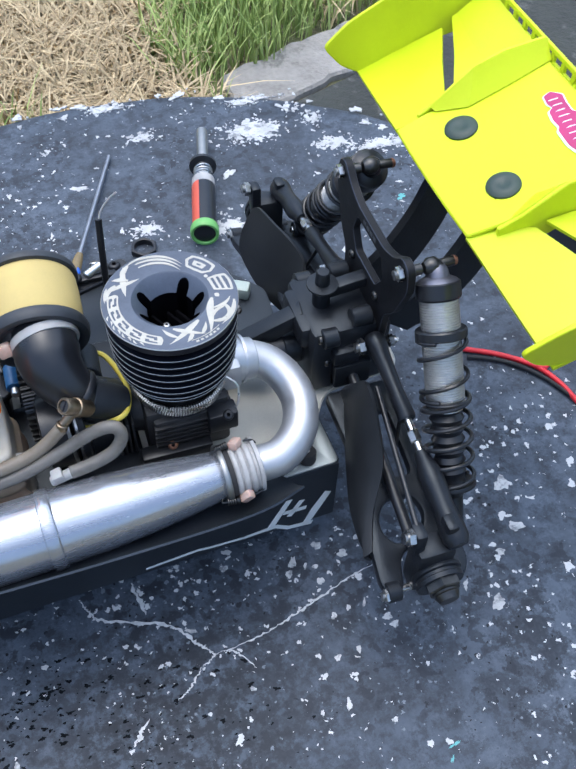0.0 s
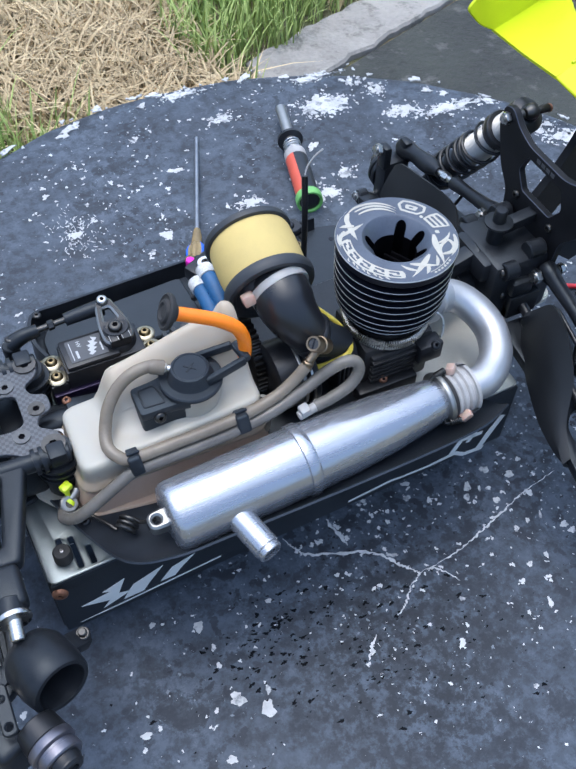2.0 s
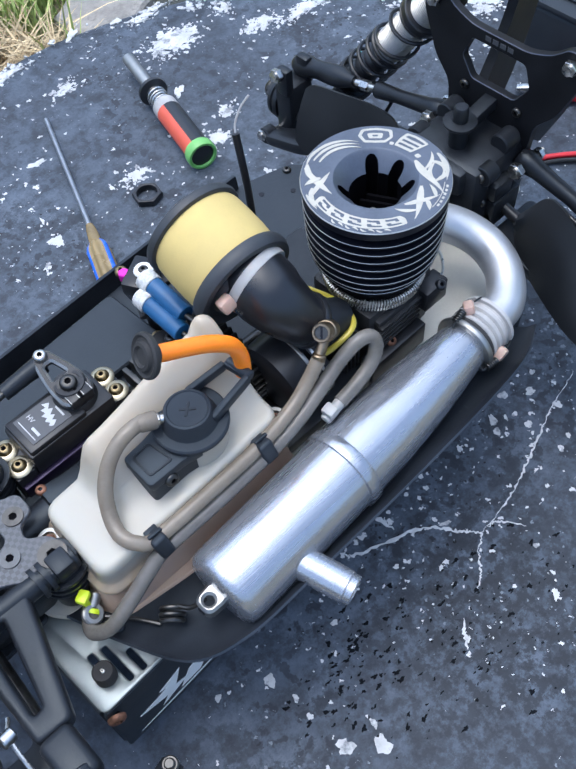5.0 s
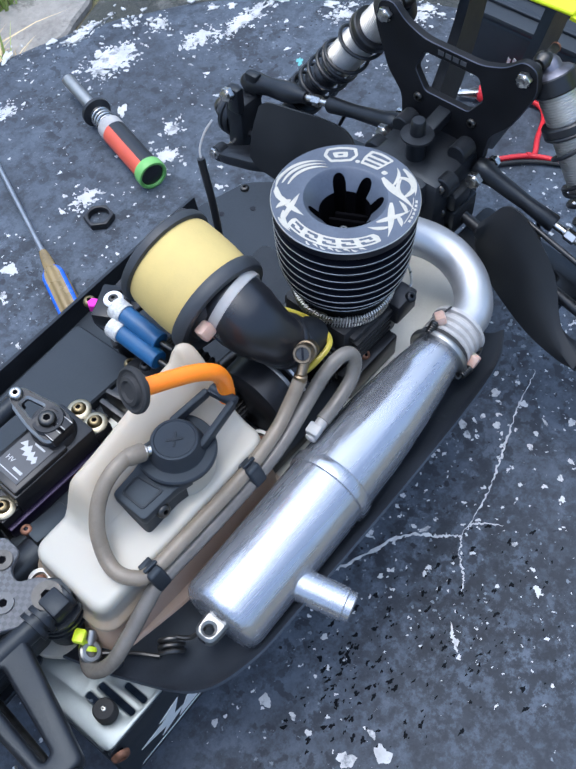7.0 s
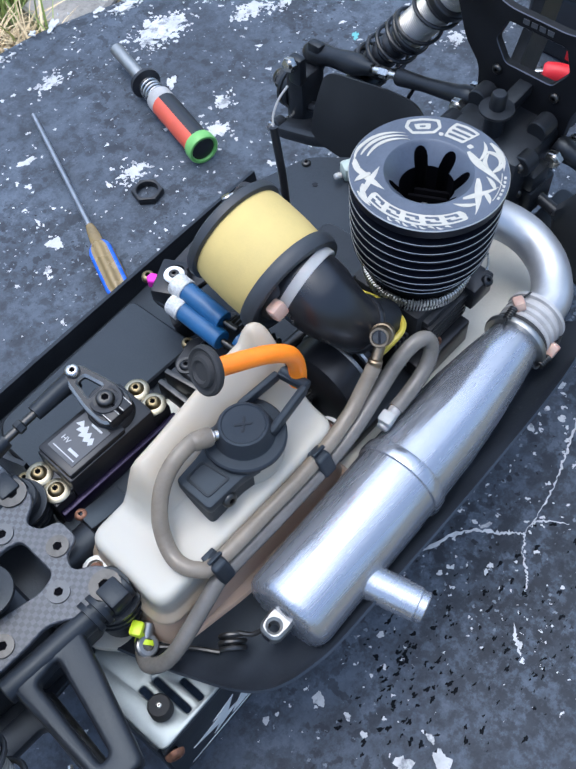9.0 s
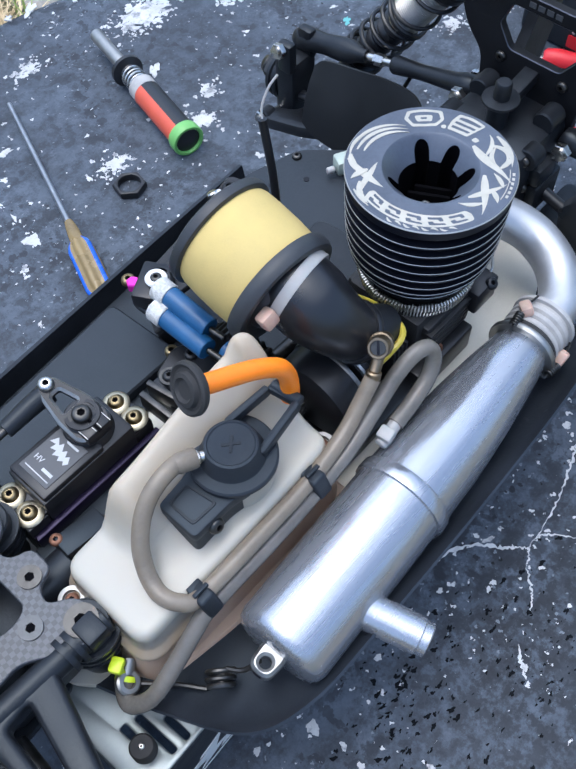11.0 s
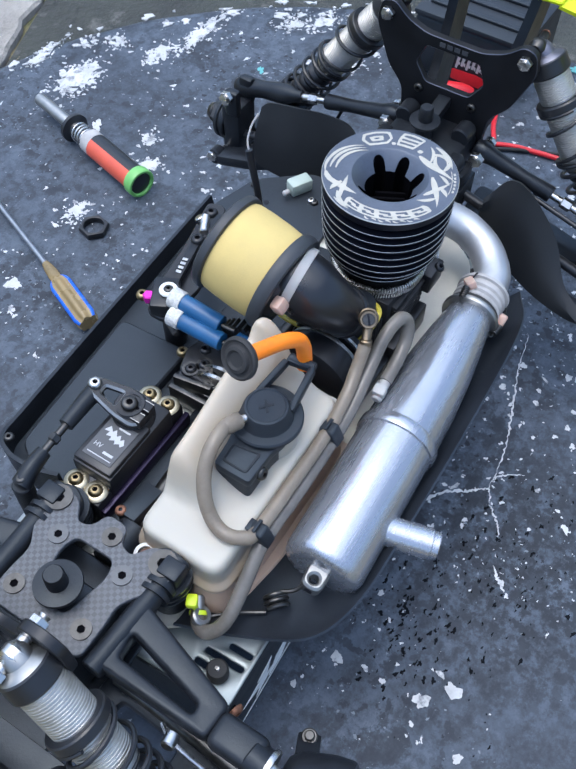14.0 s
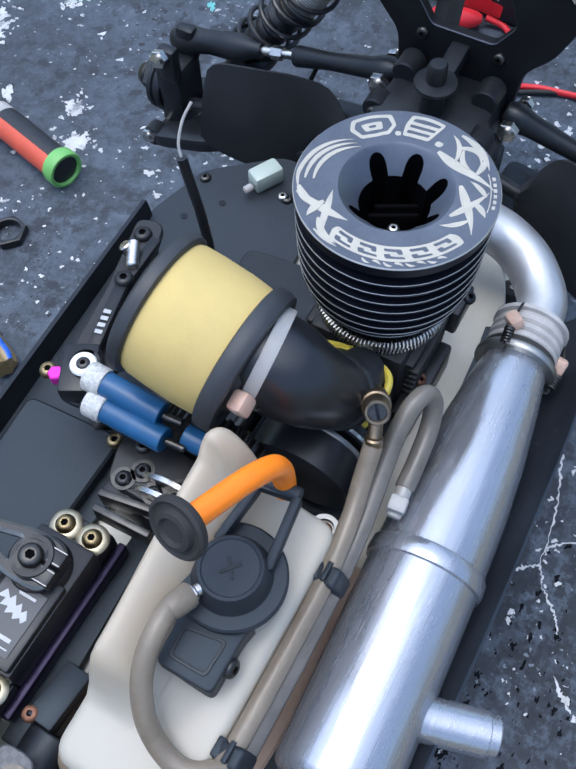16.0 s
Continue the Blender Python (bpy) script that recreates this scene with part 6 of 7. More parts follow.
def build_front():
    # carbon top plate, symmetrical about the middle
    half = [(-157, 22), (-142, 22), (-134, 21), (-119, 31), (-112, 32), (-106, 27), (-108, 18), (-116, 13), (-114, 7), (-107, 5)]
    out = half + [(x, -y) for x, y in reversed(half)]
    win = rounded([(-147, -7), (-128, -11), (-121, -9), (-121, 9), (-128, 11), (-147, 7)], 3)
    pl = part("top_plate", prism(rounded(out, 4), 113.5, 116, holes=[win], bev=0.35), carbon_mat, car, "woven carbon fibre top plate")
    screws(screw_flat_pale, "screw", [(-124, 15.5, 116), (-124, -15.5, 116)], (0, 0, 1), pl, "pale countersunk screw", 1.3)
    screws(screw_flat, "screw", [(-148, 16, 116), (-148, -16, 116), (-113.8, -2.5, 116)], (0, 0, 1), pl, size=1.3)
    for s in (-1, 1):
        part("steering_post", join(cyl((-112, s * 25.5, 84), (-112, s * 25.5, 113), 8.2), *[rev([(8, 0), (10.4, 0), (10.4, 1.6), (8, 1.6)], (-112, s * 25.5, 98 + 4 * i), seg=24) for i in range(3)]), plastic, pl)
        put("screw", screw_flat, (-112, s * 25.5, 116.2), (0, 0, 1), pl).scale = (1.8, 1.8, 1.6)
    bk = part("front_gearbox", join(box((-152, 0, 96), (40, 40, 34), None, 4), box((-134, 0, 90), (30, 50, 20), None, 3), cyl((-118, 0, 95), (-100, 0, 95), 8)), plastic, car, "black nylon front gearbox")
    part("body_post", join(rev([(0, 0), (9.0, 0), (9.4, 0.6), (9.2, 2.0), (4.2, 2.6), (4.0, 9.4), (3.4, 10.4), (0, 10.4)], (-140.4, 0, 120.5), seg=36), cyl((-140.4, 0, 100), (-140.4, 0, 120), 6)), plastic, bk, "black post with a wide washer")
    # shock tower
    t = [(-34, 150), (-33, 165), (-26, 170), (-16, 168), (-12, 152), (0, 146), (12, 152), (16, 168), (26, 170), (33, 165), (34, 150), (22, 128), (20, 96), (-20, 96), (-22, 128)]
    tw = part("shock_tower", prism(rounded(t, 4), 0, 4, holes=[circle((0, 132), 6, 16), rounded([(-14, 128), (-8, 128), (-8, 112), (-14, 112)], 2), rounded([(14, 128), (8, 128), (8, 112), (14, 112)], 2)], m=frame_at((-166, 0, -5), (0, 1, 0), (0, 0, 1)), bev=0.35), [ano_black, blue_edge], car, "black front shock tower")
    for s in (-1, 1):
        part("shock_ball", join(rev([(0, -4.6), (2.8, -4), (4.8, -1.5), (4.8, 1.5), (2.8, 4), (0, 4.6)], (-172.4, s * 20, 158), (1, 0, 0), 20), rev([(0, 0), (5.6, 0), (4.6, 4), (0, 5)], (-172.5, s * 21.5, 155.5), (0, -s * 0.6, 0.8), 20)), steel, tw, "bright steel shock ball end")
        lab = "threaded grey shock absorber with a black spring"
        shock((-172.4, s * 20, 158), (-180.5, s * 88, 87), lab, low=0.85, metal_top=2)
        part("stand_off", cyl((-160, s * 18.5, 156), (-181, s * 19, 158), 2.4), steel, tw)
        put("lock_nut", lock_nut, (-178.5, s * 19, 158), (-1, 0, 0), tw, "bright lock nut").scale = (1.3, 1.3, 1.3)
        put("lock_nut", lock_nut, (-161.5, s * 18.5, 156), (1, 0, 0), tw).scale = (1.2, 1.2, 1.2)
        # lower arm
        o = [(-149, 26), (-149, 62), (-154, 106), (-160, 119), (-171, 120), (-182, 104), (-188.5, 86), (-187.5, 70), (-189, 58), (-184, 42), (-180, 26)]
        m = Matrix.Translation((0, 0, 90))
        oo = [(x, y * s) for x, y in o]
        arm = part("lower_arm", prism(rounded(oo, 5), -7, 0, bseg=2, holes=[rounded([(x, y * s) for x, y in ((-156, 36), (-157, 64), (-170, 64), (-173, 36))], 3)], m=m, bev=1.6), plastic, car, "black nylon front lower arm")
        part("arm_rib", prism(rounded([(x, y * s) for x, y in ((-160, 84), (-160, 114), (-168, 114), (-171.5, 86))], 3), 0, 1.6, holes=[rounded([(x, y * s) for x, y in ((-162.5, 88), (-162.5, 111), (-166, 111), (-168.5, 89))], 2)], m=m, bev=0.3), plastic, arm)
        # flat black disc paints the shade of the pocket
        part("shock_pocket", rev([(0, 0), (6.5, 0), (6.2, 0.6), (5, 0.8), (0, 0.4)], (-179.5, s * 90, 89.8), seg=20), recess_shade, arm)
        put("lock_nut", lock_nut, (-169.5, s * 119.5, 87), (0, s, 0), arm, "bright hinge pin nut")
        # upper arm
        up = part("upper_arm", join(cyl((-157, s * 27, 112), (-106, s * 29, 112), 4.6), prism(rounded([(x, y * s) for x, y in ((-155, 24), (-126, 27), (-140.5, 76), (-154.5, 75))], 3), 107.0, 115.4, holes=[rounded([(x, y * s) for x, y in ((-148, 33), (-139, 32), (-146.2, 66), (-150, 66.5))], 1.5)], bev=1.9, bseg=3), box((-148.8, s * 85, 111.6), (13, 20, 10), None, 3.0, 3), cyl((-149.5, s * 90, 111.6), (-150.4, s * 97.6, 111.4), 6.4, 6.2)), plastic, car, "black nylon upper arm")
        part("pivot_clip", join(box((-112, s * 29.5, 114), (8, 9, 8), None, 1), rev([(4.8, 0), (6.4, 0), (6.4, 2), (4.8, 2), (4.8, 0)], (-123, s * 28.5, 112), (1, 0.04, 0), 20), rev([(4.8, 0), (6.4, 0), (6.4, 2), (4.8, 2), (4.8, 0)], (-119.5, s * 28.6, 112), (1, 0.04, 0), 20)), plastic, up)
        part("pivot_ring", rev([(4, 0), (7.2, 0), (7.4, 1.0), (7, 2), (4, 2)], (-150, s * 97, 111), (0, s, 0), 28), steel, up)
        part("pivot_stud", cyl((-150, s * 97, 111), (-151, s * 106, 108), 3), steel, up)
        # steering knuckle with wheel hub
        kn = part("steering_knuckle", rev([(0, 0), (7, 0), (11.6, 2.4), (13.8, 7), (14.2, 18), (13.2, 25), (12.4, 26), (10.6, 26), (10.0, 22), (9.6, 10), (0, 9)], (-150.5, s * 103, 93), (0.4, s, 0.2), 36), plastic, car, "black steering knuckle without wheel")
        part("steering_arm", beam((-144, s * 108, 88), (-127, s * 101, 77), 9, 6), plastic, kn)
        # the front wheels are steered, so the two hubs do not mirror each other
        out = V(-0.35 * s, 0.93 * s, 0)
        blk, ring, p0, end = (V(-168.5, -134, 79), V(-152.7, -141.8, 88), V(-164, -119, 101.8), V(0, -11, -2)) if s < 0 else (V(-170, 117, 84), V(-150, 134, 78), V(-158, 114, 95), V(-7.2, 8.3, -2))
        part("hub_block", box(blk, (14, 17, 24), Matrix.Rotation(0.39, 3, "Z"), 3.5, 3), plastic, kn)
        part("steering_plate", prism(rounded([(-2, -3.2), (18, -3.0), (19, 0), (18, 3.0), (-2, 3.2)], 2.6), 0, 2.4, holes=[circle((4, 0), 1.2, 12), circle((15, 0), 1.4, 12)], m=frame_at(p0, end, (0, 0, 1)) @ Matrix.Rotation(radians(90), 4, "X"), bev=0.6), plastic, kn, "black steering plate with two holes")
        part("steering_ball", join(cyl((-127.4, s * 101, 77), (-127.4, s * 101, 82), 3.2), cyl((-127.4, s * 101, 82), (-127.4, s * 101, 83.6), 2.0)), dark_steel, kn, "steering ball stud")
        part("wheel_hub", join(cyl(ring - out * 9, ring, 9.0, 9.6), rev([(0, 0), (6.4, 0), (6.8, 0.5), (6.8, 5), (6.2, 6), (6.2, 7), (5.4, 8), (3.4, 8), (3.2, 6.6), (0, 6.4)], ring + out * 7, out, 28)), ano_black, kn, "black anodised wheel hub")
        part("hub_ring", rev([(6, 0), (9.6, 0), (10.0, 0.6), (10.0, 3.8), (9.2, 4.4), (8.4, 4.6), (8.4, 6.0), (9.2, 6.4), (9.2, 9.4), (8.6, 10), (6, 10)], ring, out, 36), hub_grey, kn, "grey anodised hub ring")
        part("axle", cyl((-150, s * 30, 92), (-155, s * 118, 96), 3.4), dark_steel, kn)
        # anti-roll bar link
        part("roll_bar_link", join(tube([(-157, s * 58, 108), (-160.4, s * 66, 109), (-161, s * 86, 101), (-162, s * 106, 93.5)], 0.85, 8), cyl((-158, s * 64, 110), (-163, s * 65, 111.5), 2.6)), steel, car, "thin steel roll bar rod")
    part("roll_bar", tube([(-152, 42, 103), (-150, 20, 100), (-150, -20, 100), (-152, -42, 103)], 1.2, 8), dark_steel, car)


build_front()


def build_rear():
    gb = part("rear_gearbox", join(box((150, 0, 104), (42, 42, 44), None, 4), box((134, 0, 118), (18, 30, 14), None, 3), cyl((96, 0, 98), (130, 0, 98), 8.6), cyl((104, 0, 98), (112, 0, 98), 11), box((146, -22, 110), (14, 8, 10), None, 2), box((146, 22, 110), (14, 8, 10), None, 2)), plastic, car, "black nylon rear gearbox")
    part("body_post", join(rev([(0, 0), (7.6, 0), (7.9, 0.5), (7.7, 1.3), (3.6, 1.8), (3.4, 8.4), (2.8, 9.2), (0, 9.4)], (140.4, 0, 138), seg=36), cyl((140.4, 0, 118), (140.4, 0, 138), 4.5)), plastic, gb, "black post with a wide washer")
    for s in (-1, 1):
        part("gearbox_lug", join(cyl((134, s * 20, 122), (142, s * 20, 122), 5), box((150, s * 23, 96), (20, 6, 16), None, 1.6), cyl((140, s * 22, 92), (158, s * 22, 92), 4)), plastic, gb)
        for x, z in ((133.6, 122), (137.6, 104)):
            put("screw", screw_dark, (x, s * 20, z), (-1, 0, 0), gb)
    part("drive_cup", join(cyl((112, 0, 98), (121, 0, 98), 9.4), cyl((121, 0, 98), (128, 0, 98), 7.2), rev([(8.6, 0), (10, 0.3), (10, 2.2), (8.6, 2.5)], (110.5, 0, 98), (1, 0, 0), 28)), gloss_black, gb, "dark drive cup")
    part("cross_strut", join(beam((142, 0, 134), (164, 0, 137), 7, 6), cyl((150, -16, 128), (160, -16, 128), 5), cyl((150, 16, 128), (160, 16, 128), 5)), plastic, gb)
    part("chassis_brace", join(beam((132, 0, 122), (88, 6, 97), 9, 9), cyl((92, 4, 82), (88, 6, 99), 7)), plastic, car, "black rear chassis brace")
    t = [(-43, 168), (-41, 179), (-34, 181), (-26, 174), (-15, 170), (15, 170), (26, 174), (34, 181), (41, 179), (43, 168), (34, 146), (25, 136), (22, 106), (-22, 106), (-25, 136), (-34, 146)]
    win = rounded([(-14.5, 163.5), (14.5, 163.5), (18.5, 153), (12, 143.6), (-12, 143.6), (-18.5, 153)], 2.0)
    tw = part("shock_tower", worn(prism(rounded(t, 4), 0, 4, holes=[win], m=frame_at((162, 0, 0), (0, 1, 0), (0, 0, 1)), bev=0.35), (1, 0, 0)), [tower_black, blue_edge], car, "black rear shock tower with a window")
    screws(screw_dark, "screw", [(161.8, 15, 139), (161.8, -15, 139), (161.8, 14, 118), (161.8, -14, 118)], (-1, 0, 0), tw)
    for i in range(4):
        part("print_bar", box((161.9, -6 + 4.0 * i, 166.8), (0.2, 3.0, 2.4), None, 0.05, 1), ink_grey, tw, smooth=0)
    for s in (-1, 1):
        put("lock_nut", lock_nut, (161.8, s * 36.4, 174), (-1, 0, 0), tw, "bright lock nut").scale = (1.2, 1.2, 1.2)
        part("stand_off", join(cyl((160, s * 36.4, 174), (171, s * 36, 174), 2.6), rev([(0, -4.4), (2.6, -3.8), (4.2, -1.6), (4.2, 1.6), (2.6, 3.8), (0, 4.4)], (176, s * 36, 174), (1, 0, 0), 20), cyl((180, s * 35.6, 174), (187, s * 35.2, 174), 2.2)), dark_steel, tw)
        put("screw", screw_rust, (186.6, s * 35.2, 174), (1, 0, 0), tw).scale = (1.0, 1.0, 1.2)
        shock((178, s * 38, 172), (171, s * 112, 70), "threaded grey shock absorber with a black spring", 0.2, 0.47, 0.78, 1)
        # lower arm, drooping to the hub
        o = [(135, 26), (137, 60), (135, 90), (131, 102), (129, 126), (133, 133), (139.5, 130), (142.5, 117), (147, 113), (157, 113), (161, 117), (163, 129), (169, 133), (174, 126), (175, 70), (170, 26)]
        d = V(0, s * 0.97, -0.24).normalized()
        m = frame_at((0, s * 2, 94.5), (1, 0, 0), (0, abs(d.y), -0.24 * (1 if s > 0 else -1)))
        oo = [(x, y * s) for x, y in o]
        holes = [rounded([(x, y * s) for x, y in ((146, 87), (139.5, 94), (138.5, 102), (143, 109.5), (157, 107.5), (162, 98), (159, 88))], 4), rounded([(x, y * s) for x, y in ((147, 44), (147, 76), (163, 78), (163, 42))], 4)]
        arm = part("lower_arm", prism(rounded(oo, 4), -7, 0, holes=holes, m=m, bev=1.5, bseg=2), plastic, car, "black nylon rear lower arm with cut-outs")
        put("lock_nut", lock_nut, (132, s * 128.4, 61.4), (-1, 0, 0), arm, "bright hinge pin nut").scale = (1.2, 1.2, 1.2)
        part("hinge_pin", cyl((130, s * 127, 61), (166, s * 126, 59), 1.8), steel, arm)
        for x in (134, 163):
            part("hinge_lug", cyl((x - 3.5, s * 127, 61), (x + 3.5, s * 127, 60.5), 5), plastic, arm)
        # hub carrier and axle
        hb = part("hub_carrier", join(box((152, s * 123, 74), (19, 13, 34), None, 3), box((144, s * 121, 95), (6, 9, 17), None, 2), box((159, s * 121, 95), (6, 9, 17), None, 2), rev([(0, 0), (11.4, 0), (12, 1), (12, 2.4), (10.6, 3), (10.6, 4.4), (11.6, 5), (11.4, 7), (0, 7)], (153, s * 128, 73), (0, s, -0.1), 32)), plastic, car, "black rear hub carrier without wheel")
        put("lock_nut", lock_nut, (140.6, s * 122, 100.4), (-1, 0, 0.2), hb, "bright link nut").scale = (1.4, 1.4, 1.4)
        part("wheel_nut", prism([(8.4 * math.cos(a), 8.4 * math.sin(a)) for a in (i * math.pi / 3 for i in range(6))], 0, 6, m=Matrix.Translation((153, s * 133.6, 74.6)) @ basis((0, s, -0.1)).to_4x4(), bev=0.7), dark_steel, hb, "dark hexagonal wheel nut")
        part("axle_thread", rev([(0, 0), (6, 0)] + [(5.6 + 0.5 * (i % 2), 1 + 0.8 * i) for i in range(5)] + [(4.6, 6.2), (0, 6.2)], (153, s * 138, 74.2), (0, s, -0.1), 24), dark_steel, hb)
        # upper link with turnbuckle
        a, b = V(160, s * 27, 118), V(161, s * 123.5, 94.5)
        e = b - a
        lk = part("upper_link", join(rod_end(a, a + e * 0.42), rev([(0, -6), (4.4, -5.5), (6.2, -2), (6.2, 3), (5.4, 8), (5.0, 14), (5.8, 24), (5.8, 30), (3.8, 37), (3.2, 41), (0, 41)], b, a - b, 22)), plastic, car, "black rear camber link")
        part("turnbuckle", join(cyl(a + e * 0.4, a + e * 0.62, 1.9), cyl(a + e * 0.48, a + e * 0.54, 3.0, seg=6)), steel, lk, "bright steel turnbuckle")
        put("lock_nut", lock_nut, (153.5, s * 26.6, 118), (-1, 0, 0), lk, "bright lock nut").scale = (1.4, 1.4, 1.4)
        put("lock_nut", lock_nut, (166, s * 27.4, 118.5), (1, 0, 0), lk).scale = (1.1, 1.1, 1.1)
        part("axle_shaft", cyl((150, s * 22, 96), (149, s * 118, 70), 2.8), gloss_black, hb)
        links = [cyl((163, s * 56, 112), (158, s * 66, 84), 1.0)] + ([cyl((152, -48, 113), (143.5, -120, 102), 1.3)] if s < 0 else [])
        part("roll_bar_link", join(*links), gloss_black, car, "thin black roll bar rod")
        # mud flap on the arm
        top = spline([(146, 36, 107), (149, 46, 116), (146.5, 60, 119), (142, 74, 120), (138, 90, 119.5), (136, 94.5, 116)], 4)
        low = spline([(143, 34, 80), (142, 40, 73), (138, 54, 68.5), (132.5, 72, 69), (129, 90, 74), (128, 96, 80)], 4)
        rows = []
        if s > 0:
            top = [V(p.x, p.y, p.z - 7) for p in top]
        else:
            # this side hangs lower with its arm
            top = spline([(141, 40, 106), (146, 46, 117), (146, 54, 121), (146, 66, 112.5), (145, 80, 95), (137, 92, 77), (131, 108, 67)], 4)
            low = spline([(142, 39, 101), (142, 41, 89), (139, 52, 78), (134.5, 68, 71), (130.5, 84, 66.5), (129.5, 100, 63.5), (130.5, 110, 63.5)], 4)
        for p, q in zip(top, low):
            rows.append([V(w.x - 2.5 * math.sin(3.14 * k / 4), s * w.y, w.z) for k, w in ((k, p.lerp(q, k / 4)) for k in range(5))])
        part("mud_flap", sheet(rows, 1.8), flap_mat, car, "matt black plastic mud flap")
    # wing mounts
    for s in (-1, 1):
        pts = spline([(172, s * 14, 122), (186, s * 17, 134), (198, s * 19, 152), (206, s * 20.5, 172), (213, s * 21.5, 192)], 5)
        rows = [[p + V(-9 + 3 * i / len(pts), 0, 5), p + V(9, 0, -5 - 4 * (1 - i / len(pts)))] for i, p in enumerate(pts)]
        part("wing_mount", sheet(rows, 5 * s), plastic, car, "black curved wing mount")


build_rear()


def build_wing():
    centre = [(188.2, 0), (188.4, 20), (189, 38.6), (203, 40.2), (222, 41), (238, 42.4), (264, 45)]
    plan = [(x, -y) for x, y in reversed(centre)] + centre[1:]
    wg = part("rear_wing", prism(rounded(plan, 1.2, 2), 0, 2.2, m=frame_at((0, 0, 196 - 213 * 0.32), (1, 0, 0.32), (0, 1, 0)) @ Matrix.Diagonal((1.05, 1, 1, 1)), bev=0.6), neon, car, "fluorescent yellow moulded rear wing")
    zc = lambda x: 196 + 0.32 * (x - 213)
    zs = lambda x: 179 + 0.41 * (x - 198)
    for s in (-1, 1):
        # lower outer panel, a slit, and a steeper panel behind it
        part("outer_panel", sheet([[(188.6, s * 37.6, 188.9), (193.0, s * 72, 182.2), (196, s * 106, 178)], [(204, s * 38.5, 192.4), (213, s * 76, 186.4), (222, s * 105.5, 187.2)], [(217, s * 45.6, 194.0), (231, s * 79, 193.2), (242, s * 104, 195.6)]], -2.0 * s), neon, wg)
        part("rear_panel", sheet([[(220.6, s * 45.6, 197), (235.6, s * 76, 197.2), (247.4, s * 105, 200.4)], [(243, s * 46, 201.4), (245, s * 76, 201.6), (250, s * 105, 202)], [(264, s * 45, 213), (265, s * 76, 213.5), (266, s * 106, 214)]], -2.0 * s), neon, wg, smooth=6)
        # wall between the centre and the lower outer panel, growing to the back
        run = V(266 - 188.5, s * 6.5, 0).normalized()
        fin = [(12, 189), (12, zc(200) + 2.4), (22, zc(210) + 5.5), (38, zc(226) + 14.0), (54, zc(242) + 14.0), (76, zc(264) + 9), (77, zc(265)), (60, zc(248) - 4), (32, zs(220) - 3)]
        part("fin", prism(fin, -1.1, 1.1, m=frame_at((188.5, s * 40.6, 0), run, (0, 0, 1)), bev=0.4), neon, wg)
        # its inner face slopes down to the centre panel and starts in a short wedge
        part("wall_slope", sheet([[(206, s * 41.4, zc(206) + 4.0), (207, s * 40, zc(207) + 3), (208, s * 38.6, zc(208) + 2.0)], [(226, s * 42.8, zc(226) + 13.6), (224, s * 37.5, zc(224) + 7), (221, s * 32.4, zc(221) + 2.0)], [(242, s * 44.2, zc(242) + 13.6), (242, s * 39.6, zc(242) + 7), (241, s * 34.6, zc(241) + 2.0)], [(264, s * 46, zc(264) + 8.6), (264, s * 42, zc(264) + 5), (264, s * 38, zc(264) + 2.0)]], -1.2 * s), neon, wg, smooth=12)
        # end plate
        end = [(176, 195), (186, 184), (198, 178), (236, 190), (268, 196), (292, 210), (288, 240), (260, 242), (224, 222), (190, 206)]
        part("end_plate", prism(rounded(end, 4), -1.1, 1.1, m=frame_at((0, s * 106.5, 190), (1, 0, 0), (0, s * 0.18, 1)) @ Matrix.Translation((0, -190, 0)), bev=0.4), neon, wg)
        part("button", rev([(0, 2.4), (2.2, 2.6), (3.0, 3.0), (6, 2.9), (7.6, 1.8), (8, 0), (0, 0)], (213, s * 21.3, zc(213) + 1.2), (-0.32, 0, 1), 32), wing_button, wg, "dark green rubber button")
    # slotted rear lip
    for dz in (0, 6.4):
        part("lip_rail", beam((265, -106, zc(265) + dz), (265, 106, zc(265) + dz), 2.2, 2.8), neon, wg)
    for i in range(23):
        y = -104.5 + 9.5 * i
        part("lip_post", box((265.2, y, zc(265) + 3.2), (2, 3.0, 5), None, 0.3, 1), neon, wg)
    base = frame_at((252, 4, zc(252) + 2.6), (-0.1, -1, -0.03), (1, -0.1, 0.32)) @ Matrix.Diagonal((0.85, 0.8, 1, 1))
    shape = [(-17, 0), (-15, -4.6), (-8, -5), (-5, -3.4), (-3, -6.4), (4, -7), (10, -6), (12, -7.6), (24, -7), (30, -5), (29, 3), (22, 5), (14, 4.4), (12, 6.6), (4, 6.8), (2, 4.6), (-6, 4.4), (-12, 5)]
    part("decal_edge", prism(rounded([(x * 1.04 + 0.2, y * 1.2) for x, y in shape], 1.4), 0, 0.2, m=base), white_paint, wg, "white sticker edge", smooth=0)
    part("decal", prism(rounded(shape, 1.2), 0.1, 0.4, m=base), pink_print, wg, "magenta sticker", smooth=0)
    for i in range(8):
        x = -11 + 4.6 * i
        part("decal_slit", prism([(x, -3.4 + (i % 3)), (x + 0.7, -3.6), (x + 1.1, 1.6 + (i % 2)), (x + 0.4, 2.0)], 0.3, 0.5, m=base), white_paint, wg, smooth=0)


build_wing()


